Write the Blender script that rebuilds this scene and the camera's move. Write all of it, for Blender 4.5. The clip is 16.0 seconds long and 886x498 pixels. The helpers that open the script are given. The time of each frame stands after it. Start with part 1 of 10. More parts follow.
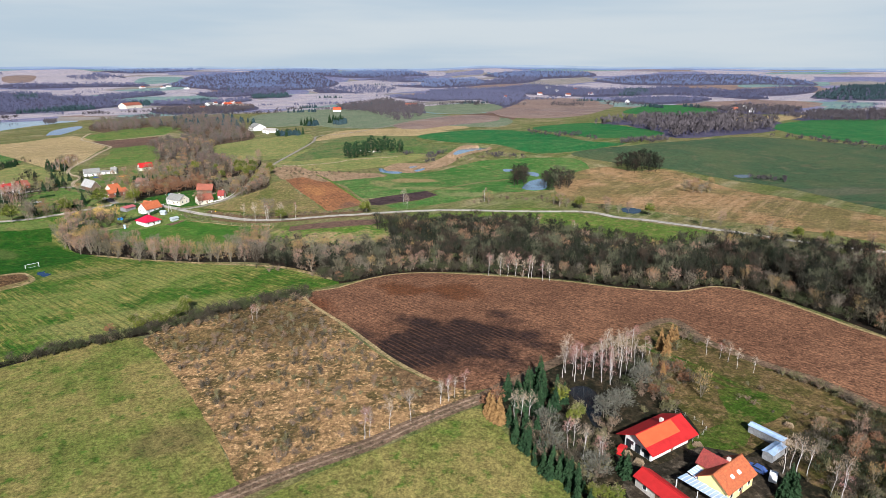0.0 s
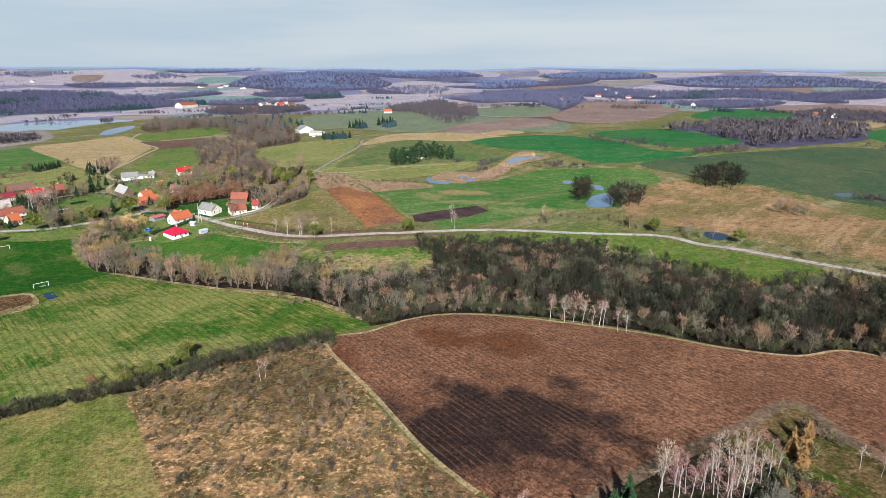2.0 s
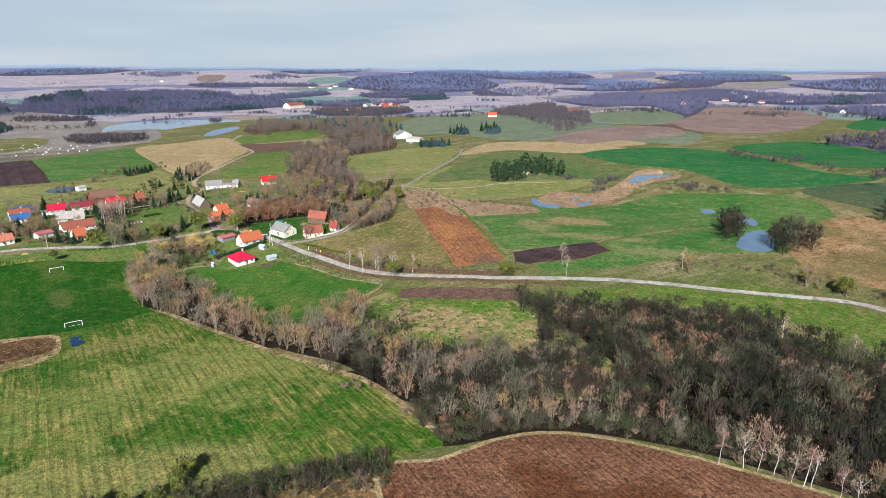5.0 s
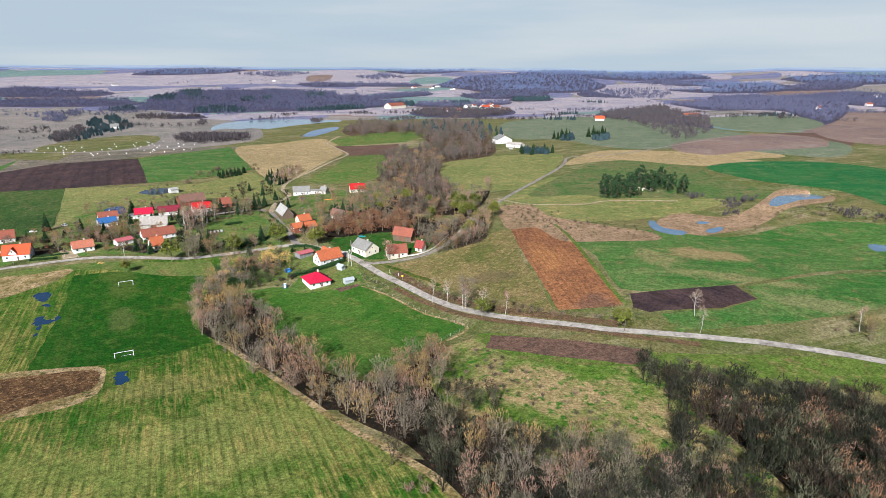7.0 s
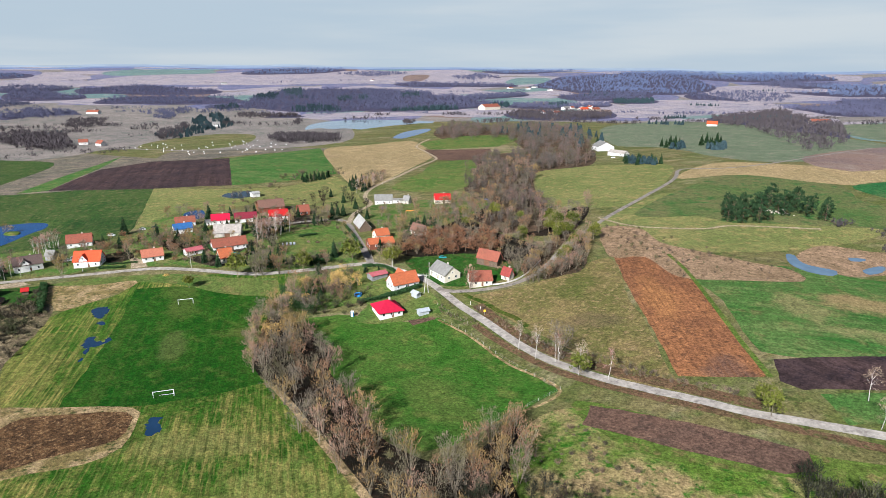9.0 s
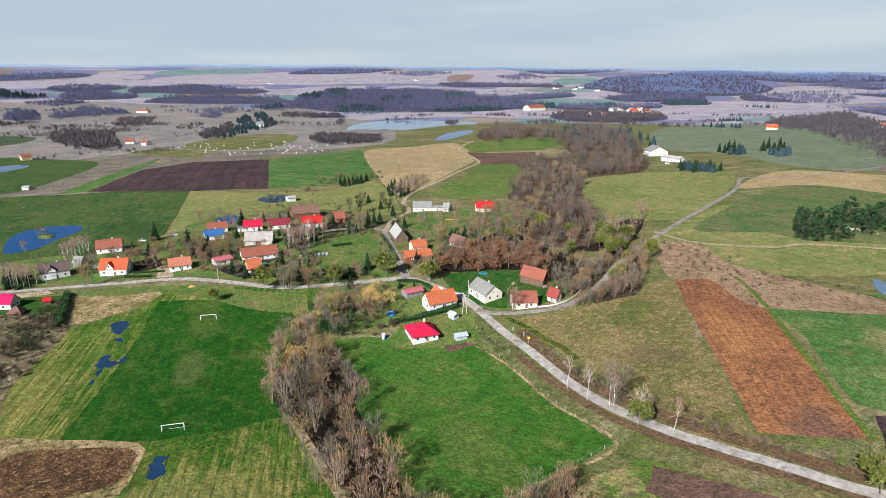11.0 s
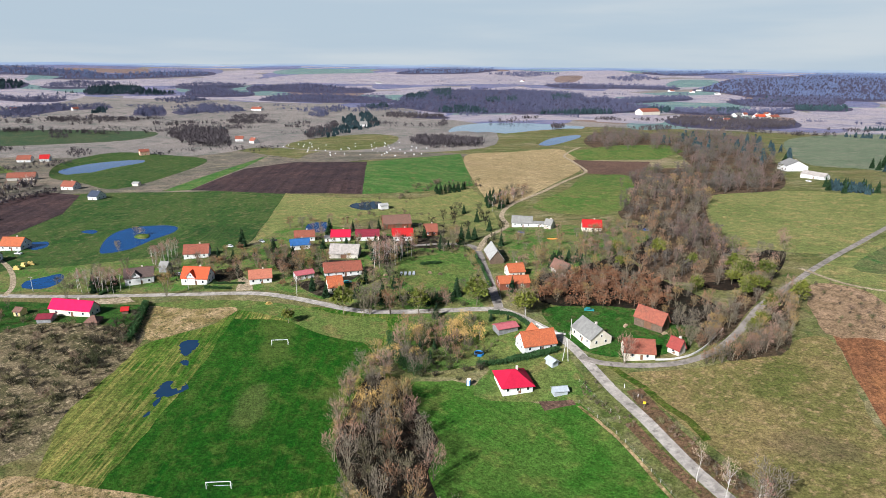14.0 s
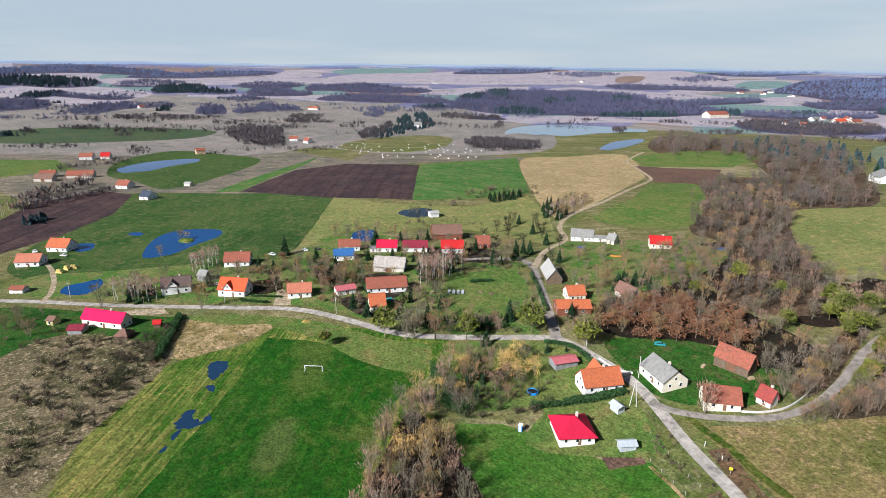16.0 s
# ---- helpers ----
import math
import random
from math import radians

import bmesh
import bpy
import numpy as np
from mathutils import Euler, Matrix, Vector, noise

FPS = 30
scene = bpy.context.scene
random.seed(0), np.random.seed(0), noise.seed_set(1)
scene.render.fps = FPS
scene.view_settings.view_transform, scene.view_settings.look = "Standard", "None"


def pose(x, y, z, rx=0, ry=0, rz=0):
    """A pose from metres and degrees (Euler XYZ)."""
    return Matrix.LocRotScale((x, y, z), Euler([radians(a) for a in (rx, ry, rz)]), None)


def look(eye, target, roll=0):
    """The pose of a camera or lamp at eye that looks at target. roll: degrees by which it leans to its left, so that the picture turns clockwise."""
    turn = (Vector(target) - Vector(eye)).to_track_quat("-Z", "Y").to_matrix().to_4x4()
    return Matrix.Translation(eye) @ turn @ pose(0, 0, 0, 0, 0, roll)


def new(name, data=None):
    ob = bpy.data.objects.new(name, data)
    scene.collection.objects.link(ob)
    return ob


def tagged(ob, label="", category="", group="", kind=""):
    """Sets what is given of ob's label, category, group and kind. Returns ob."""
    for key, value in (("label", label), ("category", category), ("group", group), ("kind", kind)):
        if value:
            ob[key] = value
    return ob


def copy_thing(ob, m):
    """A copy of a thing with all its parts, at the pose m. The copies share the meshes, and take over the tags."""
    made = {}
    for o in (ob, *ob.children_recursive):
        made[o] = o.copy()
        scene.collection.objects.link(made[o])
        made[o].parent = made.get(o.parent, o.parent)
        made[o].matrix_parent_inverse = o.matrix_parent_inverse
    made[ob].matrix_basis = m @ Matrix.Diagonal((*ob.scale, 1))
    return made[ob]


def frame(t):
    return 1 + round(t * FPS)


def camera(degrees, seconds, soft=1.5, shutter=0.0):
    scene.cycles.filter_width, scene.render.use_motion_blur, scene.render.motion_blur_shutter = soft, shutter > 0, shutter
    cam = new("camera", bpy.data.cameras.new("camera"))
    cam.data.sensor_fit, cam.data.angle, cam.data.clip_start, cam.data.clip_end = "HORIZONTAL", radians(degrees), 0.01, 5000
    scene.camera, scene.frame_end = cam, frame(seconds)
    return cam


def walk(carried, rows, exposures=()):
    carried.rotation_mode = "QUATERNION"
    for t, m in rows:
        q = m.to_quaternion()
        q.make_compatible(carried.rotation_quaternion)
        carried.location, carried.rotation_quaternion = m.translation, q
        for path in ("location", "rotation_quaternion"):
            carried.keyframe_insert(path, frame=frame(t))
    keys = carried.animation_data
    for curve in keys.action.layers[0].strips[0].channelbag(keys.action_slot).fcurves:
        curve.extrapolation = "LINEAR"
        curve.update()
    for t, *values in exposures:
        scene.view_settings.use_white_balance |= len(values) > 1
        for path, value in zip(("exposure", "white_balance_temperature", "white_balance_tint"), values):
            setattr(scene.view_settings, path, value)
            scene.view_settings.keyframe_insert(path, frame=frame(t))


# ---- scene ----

cam = camera(72.39, 16.0, soft=0.6)
# seconds, eye, target, roll
PATH = [
    (0, (14.91, 20.62, 104.92), (9.46, 116.10, 75.70), 0.35),
    (0.5, (14.31, 32.18, 104.70), (7.40, 127.57, 75.50), 0.39),
    (1, (13.36, 44.54, 104.70), (4.19, 139.75, 75.53), 0.44),
    (1.5, (12.24, 56.81, 104.44), (0.77, 151.76, 75.25), 0.44),
    (2, (10.66, 69.52, 104.63), (-2.90, 164.20, 75.46), 0.47),
    (2.5, (8.64, 81.75, 104.86), (-7.24, 176.06, 75.65), 0.48),
    (3, (6.60, 94.49, 105.13), (-11.96, 188.31, 75.90), 0.51),
    (3.5, (4.42, 106.76, 105.38), (-16.64, 200.02, 76.09), 0.50),
    (4, (1.68, 119.35, 105.47), (-22.17, 211.95, 76.20), 0.52),
    (6.5, (-17.81, 178.43, 104.98), (-57.36, 265.50, 75.75), 0.41),
    (7, (-23.14, 190.23, 105.39), (-66.94, 275.22, 76.08), 0.44),
    (7.5, (-28.58, 201.32, 105.49), (-76.31, 284.14, 76.11), 0.45),
    (8, (-34.71, 212.80, 105.46), (-86.33, 293.25, 76.10), 0.46),
    (8.5, (-41.06, 223.32, 105.34), (-95.56, 301.85, 75.99), 0.48),
    (9, (-45.06, 229.68, 105.57), (-101.27, 306.98, 76.15), 0.49),
    (11.5, (-64.30, 255.24, 105.86), (-127.45, 326.95, 76.36), 0.48),
    (12, (-68.40, 260.19, 105.83), (-133.35, 330.27, 76.32), 0.51),
    (12.5, (-72.46, 264.90, 105.89), (-139.17, 333.29, 76.33), 0.53),
    (13, (-76.86, 269.47, 105.98), (-145.81, 335.59, 76.43), 0.58),
    (13.5, (-81.21, 273.63, 106.23), (-152.17, 337.57, 76.64), 0.60),
    (14, (-85.99, 278.04, 106.46), (-158.81, 339.84, 76.84), 0.65),
    (14.5, (-90.67, 282.25, 106.45), (-164.97, 342.27, 76.83), 0.68),
    (15, (-95.84, 286.56, 106.59), (-171.61, 344.69, 76.93), 0.72),
    (15.5, (-100.85, 290.82, 106.48), (-177.85, 347.30, 76.80), 0.73),
    (16, (-106.49, 294.99, 106.57), (-184.56, 349.95, 76.83), 0.74),
]
walk(cam, [(t, look(eye, target, roll)) for t, eye, target, roll in PATH], [(0.0, 0.96, 6120, 10), (16.0, 0.93, 6120, 10)])


# ---- world and light ----
SUN_TO = Vector((0.12, -0.99, 0.0)).normalized()
SUN_HEIGHT = 33.0
world = bpy.data.worlds.new("sky")
scene.world = world
world.use_nodes = True
wn, wl = world.node_tree.nodes, world.node_tree.links
sky = wn.new("ShaderNodeTexSky")
sky.sky_type, sky.sun_disc = "NISHITA", False
sky.sun_elevation = radians(SUN_HEIGHT)
sky.sun_rotation = math.atan2(SUN_TO.x, SUN_TO.y)
sky.air_density, sky.dust_density, sky.ozone_density = 1.0, 1.2, 2.0
wcoord, wmap = wn.new("ShaderNodeTexCoord"), wn.new("ShaderNodeMapping")
wmap.inputs["Scale"].default_value = (1.0, 1.0, 11.0)
cloud = wn.new("ShaderNodeTexNoise")
cloud.inputs["Scale"].default_value, cloud.inputs["Detail"].default_value, cloud.inputs["Roughness"].default_value = 1.3, 5.0, 0.5
cloud_fac = wn.new("ShaderNodeMapRange")
cloud_fac.interpolation_type = "SMOOTHSTEP"
cloud_fac.inputs["From Min"].default_value, cloud_fac.inputs["From Max"].default_value = 0.42, 0.68
pale, wmix = wn.new("ShaderNodeMix"), wn.new("ShaderNodeMix")
pale.data_type = wmix.data_type = "RGBA"
pale.inputs[6].default_value, pale.inputs[7].default_value = (7.15, 8.45, 9.4, 1.0), (9.1, 9.75, 9.95, 1.0)
wsep, whaze = wn.new("ShaderNodeSeparateXYZ"), wn.new("ShaderNodeMapRange")
whaze.interpolation_type = "SMOOTHSTEP"
for key, v in (("From Min", 0.09), ("From Max", 0.24), ("To Min", 0.96), ("To Max", 0.0)):
    whaze.inputs[key].default_value = v
wl.new(wcoord.outputs["Generated"], wmap.inputs["Vector"])
wl.new(wmap.outputs["Vector"], cloud.inputs["Vector"])
wl.new(cloud.outputs["Fac"], cloud_fac.inputs["Value"])
wl.new(cloud_fac.outputs["Result"], pale.inputs[0])
wl.new(wcoord.outputs["Generated"], wsep.inputs[0])
wl.new(wsep.outputs["Z"], whaze.inputs["Value"])
wl.new(whaze.outputs["Result"], wmix.inputs[0])
wl.new(sky.outputs["Color"], wmix.inputs[6])
wl.new(pale.outputs[2], wmix.inputs[7])
wl.new(wmix.outputs[2], wn["Background"].inputs["Color"])
wn["Background"].inputs["Strength"].default_value = 0.037

sun = new("sun", bpy.data.lights.new("sun", "SUN"))
sun.data.energy, sun.data.angle, sun.data.color = 5.0, radians(2.5), (1.0, 0.97, 0.945)
up = math.tan(radians(SUN_HEIGHT))
sun.matrix_world = look((SUN_TO.x * 200, SUN_TO.y * 200, up * 200 + 200), (0, 0, 200))

# ---- materials ----


def rgb(r, g, b, k=0.72):
    """A base colour from a plain 0 to 255 swatch."""
    lin = [((c / 255 + 0.055) / 1.055) ** 2.4 if c > 10 else c / 3295 for c in (r, g, b)]
    return (lin[0] * k, lin[1] * k, lin[2] * k, 1.0)


class Nodes:
    """A small wrapper round a material's node tree."""

    def __init__(self, name):
        self.mat = bpy.data.materials.new(name)
        self.mat.use_nodes = True
        self.tree = self.mat.node_tree
        self.bsdf = self.tree.nodes["Principled BSDF"]
        self.coord = self.tree.nodes.new("ShaderNodeTexCoord").outputs["Object"]

    def add(self, kind):
        return self.tree.nodes.new(kind)

    def join(self, a, b):
        self.tree.links.new(a, b)

    def noise(self, size, detail=3.0, rough=0.55, vector=None, distort=0.0):
        n = self.add("ShaderNodeTexNoise")
        n.inputs["Scale"].default_value, n.inputs["Detail"].default_value = 1.0 / size, detail
        n.inputs["Roughness"].default_value, n.inputs["Distortion"].default_value = rough, distort
        self.join(vector or self.coord, n.inputs["Vector"])
        return n.outputs["Fac"]

    def ramp(self, fac, lo, hi, a=0.0, b=1.0):
        n = self.add("ShaderNodeMapRange")
        n.interpolation_type = "SMOOTHSTEP"
        for key, v in (("From Min", lo), ("From Max", hi), ("To Min", a), ("To Max", b)):
            n.inputs[key].default_value = v
        self.join(fac, n.inputs["Value"])
        return n.outputs["Result"]

    def mix(self, fac, a, b, blend="MIX"):
        n = self.add("ShaderNodeMix")
        n.data_type, n.blend_type = "RGBA", blend
        for slot, v in ((0, fac), (6, a), (7, b)):
            if isinstance(v, bpy.types.NodeSocket):
                self.join(v, n.inputs[slot])
            else:
                n.inputs[slot].default_value = v
        return n.outputs[2]

    def maths(self, op, a, b=0.0):
        n = self.add("ShaderNodeMath")
        n.operation = op
        for slot, v in ((0, a), (1, b)):
            if isinstance(v, bpy.types.NodeSocket):
                self.join(v, n.inputs[slot])
            else:
                n.inputs[slot].default_value = v
        return n.outputs[0]

    def shift(self, angle, scale=(1, 1, 1), place=(0, 0, 0)):
        n = self.add("ShaderNodeMapping")
        n.vector_type = "TEXTURE"
        n.inputs["Location"].default_value = place
        n.inputs["Rotation"].default_value = (0, 0, radians(angle))
        n.inputs["Scale"].default_value = scale
        self.join(self.coord, n.inputs["Vector"])
        return n.outputs["Vector"]

    def grey(self, fac, lo, hi):
        v = self.ramp(fac, 0.25, 0.75, lo, hi)
        n = self.add("ShaderNodeCombineColor")
        for k in range(3):
            self.join(v, n.inputs[k])
        return n.outputs[0]

    def bump(self, fac, strength, distance=0.2):
        n = self.add("ShaderNodeBump")
        n.inputs["Strength"].default_value, n.inputs["Distance"].default_value = strength, distance
        self.join(fac, n.inputs["Height"])
        self.join(n.outputs["Normal"], self.bsdf.inputs["Normal"])

    def done(self, colour, rough=0.95, spec=0.15, metal=0.0):
        if isinstance(colour, bpy.types.NodeSocket):
            self.join(colour, self.bsdf.inputs["Base Color"])
        else:
            self.bsdf.inputs["Base Color"].default_value = colour
        self.bsdf.inputs["Roughness"].default_value = rough
        self.bsdf.inputs["Specular IOR Level"].default_value = spec
        self.bsdf.inputs["Metallic"].default_value = metal
        return self.mat


def land(name, a, b, c, patch=35.0, fleck=5.0, rows=None, tint_spots=(), lump=0.35, grit=(0.48, 1.45), furrow=None, speck=0.3):
    """Open ground: two colours in broad patches, a third in flecks, fine grain, optional rows (angle, spacing, strength, colour)."""
    n = Nodes(name)
    broad = n.ramp(n.noise(patch, 4, 0.6, distort=0.6), 0.38, 0.62)
    col = n.mix(broad, a, b)
    small = n.ramp(n.noise(fleck, 4, 0.65), 0.50, 0.68)
    col = n.mix(small, col, c)
    for x, y, rx, ry, turn, amount, tint in tint_spots:
        v = n.shift(turn, (rx, ry, 1000.0), (x, y, 0))
        warp = n.noise(14, 4, 0.6)
        ln = n.add("ShaderNodeVectorMath")
        ln.operation = "LENGTH"
        n.join(v, ln.inputs[0])
        d = n.maths("ADD", ln.outputs["Value"], n.ramp(warp, 0.2, 0.8, -0.45, 0.45))
        col = n.mix(n.ramp(d, 1.15, 0.45, 0.0, amount), col, tint)
    grain = n.noise(0.9, 4, 0.7)
    height = grain
    if rows:
        turn, step, strength, tint = rows
        fine = n.noise(1.0, 3, 0.6, n.shift(turn, (step * 0.55, step * 22, 1)))
        broad = n.noise(1.0, 3, 0.6, n.shift(turn, (step * 2.2, step * 40, 1)))
        where = n.ramp(n.noise(26, 3, 0.6), 0.35, 0.65, 0.15, 1.0)
        f = n.maths("MULTIPLY", n.maths("ADD", n.ramp(fine, 0.46, 0.62, 0, 0.65), n.ramp(broad, 0.45, 0.65, 0, 0.45)), where)
        col = n.mix(n.maths("MULTIPLY", f, strength), col, tint)
        height = n.maths("ADD", grain, n.maths("MULTIPLY", fine, 0.8))
    if furrow:
        turn, step, depth = furrow
        wave = n.add("ShaderNodeTexWave")
        wave.bands_direction = "X"
        wave.inputs["Scale"].default_value, wave.inputs["Distortion"].default_value = 0.314 / step, 0.7
        wave.inputs["Detail"].default_value, wave.inputs["Detail Scale"].default_value = 2.0, 3.0
        n.join(n.shift(turn), wave.inputs["Vector"])
        line = n.maths("MULTIPLY", n.ramp(wave.outputs["Fac"], 0.35, 0.05), n.ramp(n.noise(9, 3, 0.6), 0.35, 0.6, 0.2, 1.0))
        col = n.mix(n.maths("MULTIPLY", line, depth), col, tuple(k * 0.45 for k in a[:3]) + (1.0,))
        stones = n.ramp(n.noise(0.7, 2, 0.5), 0.70, 0.76)
        col = n.mix(n.maths("MULTIPLY", stones, 0.5), col, tuple(min(1.0, k * 1.7) for k in a[:3]) + (1.0,))
    col = n.mix(1.0, col, n.grey(grain, *grit), "MULTIPLY")
    col = n.mix(1.0, col, n.grey(n.noise(2.6, 3, 0.6), 0.76, 1.22), "MULTIPLY")
    col = n.mix(1.0, col, n.grey(n.noise(0.32, 2, 0.7), 1 - speck, 1 + speck), "MULTIPLY")
    n.bump(height, 0.7, lump)
    return n.done(col, 0.95, 0.08)


# Far ground: base colours shifted to blue and lilac for distance haze.
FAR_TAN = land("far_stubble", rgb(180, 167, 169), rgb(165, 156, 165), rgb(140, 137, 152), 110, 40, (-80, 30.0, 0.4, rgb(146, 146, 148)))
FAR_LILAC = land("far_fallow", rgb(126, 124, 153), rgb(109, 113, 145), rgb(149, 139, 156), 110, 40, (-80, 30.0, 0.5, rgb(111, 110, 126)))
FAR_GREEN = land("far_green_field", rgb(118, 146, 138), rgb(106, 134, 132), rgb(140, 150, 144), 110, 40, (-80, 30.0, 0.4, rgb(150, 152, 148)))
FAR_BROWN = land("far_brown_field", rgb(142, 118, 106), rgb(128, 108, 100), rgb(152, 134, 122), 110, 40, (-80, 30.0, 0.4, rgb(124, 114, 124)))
# Dark violet sheet: shade between far trees is put into its colour.
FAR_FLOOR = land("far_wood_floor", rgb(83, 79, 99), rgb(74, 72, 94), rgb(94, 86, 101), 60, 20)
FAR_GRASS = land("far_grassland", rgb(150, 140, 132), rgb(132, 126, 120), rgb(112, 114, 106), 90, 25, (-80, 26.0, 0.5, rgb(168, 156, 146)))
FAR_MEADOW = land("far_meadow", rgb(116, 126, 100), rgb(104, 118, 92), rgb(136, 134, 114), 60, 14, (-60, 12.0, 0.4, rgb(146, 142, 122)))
PASTURE = land("pasture_grass", rgb(96, 104, 54), rgb(118, 110, 70), rgb(76, 92, 44), 48, 8, (-40, 10.0, 0.45, rgb(182, 164, 134)), [(-330, 760, 60, 30, 20, 0.5, rgb(106, 124, 84)), (-480, 900, 90, 40, 10, 0.5, rgb(168, 146, 122)), (-620, 720, 80, 40, 40, 0.45, rgb(112, 108, 84))])
# Greyer and less yellow, to carry the haze over remote pastures.
GREY_PASTURE = land("grey_pasture", rgb(106, 102, 90), rgb(128, 116, 104), rgb(86, 88, 74), 48, 8, (-40, 10.0, 0.45, rgb(182, 164, 134)), [(-330, 760, 60, 30, 20, 0.5, rgb(106, 124, 84)), (-480, 900, 90, 40, 10, 0.5, rgb(168, 146, 122)), (-620, 720, 80, 40, 40, 0.45, rgb(112, 108, 84))])
DRY_GRASS = land("dry_grass", rgb(154, 122, 86), rgb(117, 105, 65), rgb(98, 88, 56), 38, 7, (-35, 9.0, 0.5, rgb(197, 161, 125)), [(75, 300, 30, 18, 20, 0.6, rgb(107, 110, 64)), (150, 330, 40, 14, 10, 0.6, rgb(180, 131, 93)), (60, 380, 40, 16, -20, 0.5, rgb(189, 140, 100))])
MEADOW = land("meadow_grass", rgb(49, 82, 35), rgb(71, 92, 45), rgb(101, 101, 63), 34, 5, (55, 4.0, 0.35, rgb(111, 108, 70)), [(-470, 420, 50, 18, 30, 0.5, rgb(30, 66, 26)), (-400, 470, 60, 20, 20, 0.4, rgb(97, 99, 61))])
PALE_MEADOW = land("pale_meadow_grass", rgb(127, 130, 77), rgb(112, 122, 68), rgb(152, 138, 90), 40, 7, (-30, 5.0, 0.45, rgb(158, 142, 92)))
GRASS = land("grass", rgb(84, 112, 50), rgb(104, 116, 60), rgb(122, 118, 70), 40, 6)
HILL_CROP = land("hill_crop", rgb(84, 106, 56), rgb(108, 110, 70), rgb(58, 102, 48), 34, 9, (-70, 6.0, 0.3, rgb(132, 124, 84)))
CROP = land("young_crop", rgb(58, 106, 44), rgb(82, 114, 56), rgb(110, 116, 68), 40, 9, (-70, 6.0, 0.35, rgb(140, 140, 92)), [(-40, 520, 26, 12, 20, 0.75, rgb(166, 138, 100)), (-20, 486, 34, 8, 10, 0.6, rgb(152, 138, 96)), (-62, 500, 10, 16, 30, 0.5, rgb(160, 140, 100)), (20, 470, 40, 9, 5, 0.5, rgb(150, 136, 98))])
DARK_CROP = land("winter_crop", rgb(34, 100, 52), rgb(48, 104, 54), rgb(78, 110, 64), 60, 12, (-60, 8.0, 0.35, rgb(108, 132, 84)))
OLIVE_CROP = land("olive_crop", rgb(65, 85, 59), rgb(81, 92, 63), rgb(94, 95, 70), 60, 12, (-50, 9.0, 0.4, rgb(63, 94, 63)), [(190, 420, 60, 26, 20, 0.5, rgb(121, 104, 86)), (260, 470, 60, 20, 0, 0.4, rgb(113, 104, 88))])
STUBBLE = land("stubble", rgb(176, 152, 112), rgb(160, 140, 100), rgb(146, 128, 88), 30, 6, (20, 6.0, 0.4, rgb(196, 176, 136)))
DARK_SOIL = land("dark_soil", rgb(72, 58, 58), rgb(90, 70, 67), rgb(60, 49, 53), 40, 8, (55, 5.0, 0.8, rgb(46, 39, 44)), furrow=(55, 14.0, 0.5))
BROWN_SOIL = land("brown_soil", rgb(116, 90, 76), rgb(104, 82, 70), rgb(90, 72, 62), 25, 4, (-84, 1.5, 0.5, rgb(84, 64, 54)))
RED_SOIL = land("red_soil", rgb(162, 111, 74), rgb(140, 95, 66), rgb(116, 81, 57), 18, 3, (31, 1.6, 0.45, rgb(104, 72, 52)), [(-72, 424, 9, 14, 20, 0.6, rgb(104, 84, 76)), (-112, 478, 9, 26, 30, 0.5, rgb(186, 132, 82))], furrow=(31, 2.6, 0.45))
FIELD_SOIL = land("field_soil", rgb(142, 102, 76), rgb(122, 86, 64), rgb(102, 72, 54), 30, 2.2, (44, 1.3, 0.35, rgb(84, 60, 50)), [
    # One large dark patch, three smaller red-brown ones.
    (6, 208, 38, 27, 12, 0.95, rgb(40, 32, 32)),
    (-16, 263, 16, 9, -24, 0.8, rgb(104, 62, 34)),
    (6, 261, 17, 11, -24, 0.8, rgb(104, 62, 34)),
    (-46, 244, 9, 7, -50, 0.7, rgb(108, 62, 36)),
], lump=0.5, grit=(0.35, 1.6), speck=0.45, furrow=(44, 1.9, 0.75))
HILL_GRASS = land("hill_grass", rgb(132, 116, 76), rgb(106, 104, 58), rgb(152, 130, 94), 16, 2.5, (60, 5.0, 0.4, rgb(136, 120, 80)), [(-128, 450, 16, 9, 30, 0.5, rgb(98, 84, 66)), (-150, 478, 9, 18, 20, 0.5, rgb(74, 90, 36))])
ROUGH = land("rough_grass", rgb(96, 122, 46), rgb(168, 146, 104), rgb(58, 108, 30), 16, 3.0, tint_spots=[(-62, 290, 26, 14, -30, 0.7, rgb(178, 142, 112))], lump=0.8)
VERGE = land("verge_grass", rgb(98, 116, 50), rgb(84, 108, 42), rgb(126, 116, 72), 22, 4)
BRIGHT_MEADOW = land("bright_meadow", rgb(48, 93, 22), rgb(73, 105, 33), rgb(114, 119, 57), 22, 4, (51.5, 1.7, 0.9, rgb(164, 148, 85)), [(-118, 235, 40, 22, 20, 0.45, rgb(168, 154, 99)), (-132, 304, 45, 30, 20, 0.5, rgb(154, 152, 87)), (-167, 263, 40, 25, 20, 0.4, rgb(148, 148, 83)), (-190, 312, 22, 10, 50, 0.4, rgb(166, 148, 95)), (-282, 300, 36, 12, 142, 0.35, rgb(158, 140, 83))], furrow=(51.5, 3.0, 0.42))
PITCH = land("pitch_grass", rgb(28, 79, 15), rgb(39, 85, 20), rgb(66, 94, 33), 18, 5, (51.5, 4.5, 0.4, rgb(92, 107, 46)), [(-262, 345, 5, 16, 50, 0.5, rgb(103, 109, 61)), (-300, 372, 8, 26, 50, 0.5, rgb(96, 107, 50)), (-245, 372, 16, 8, 30, 0.5, rgb(110, 112, 57))])
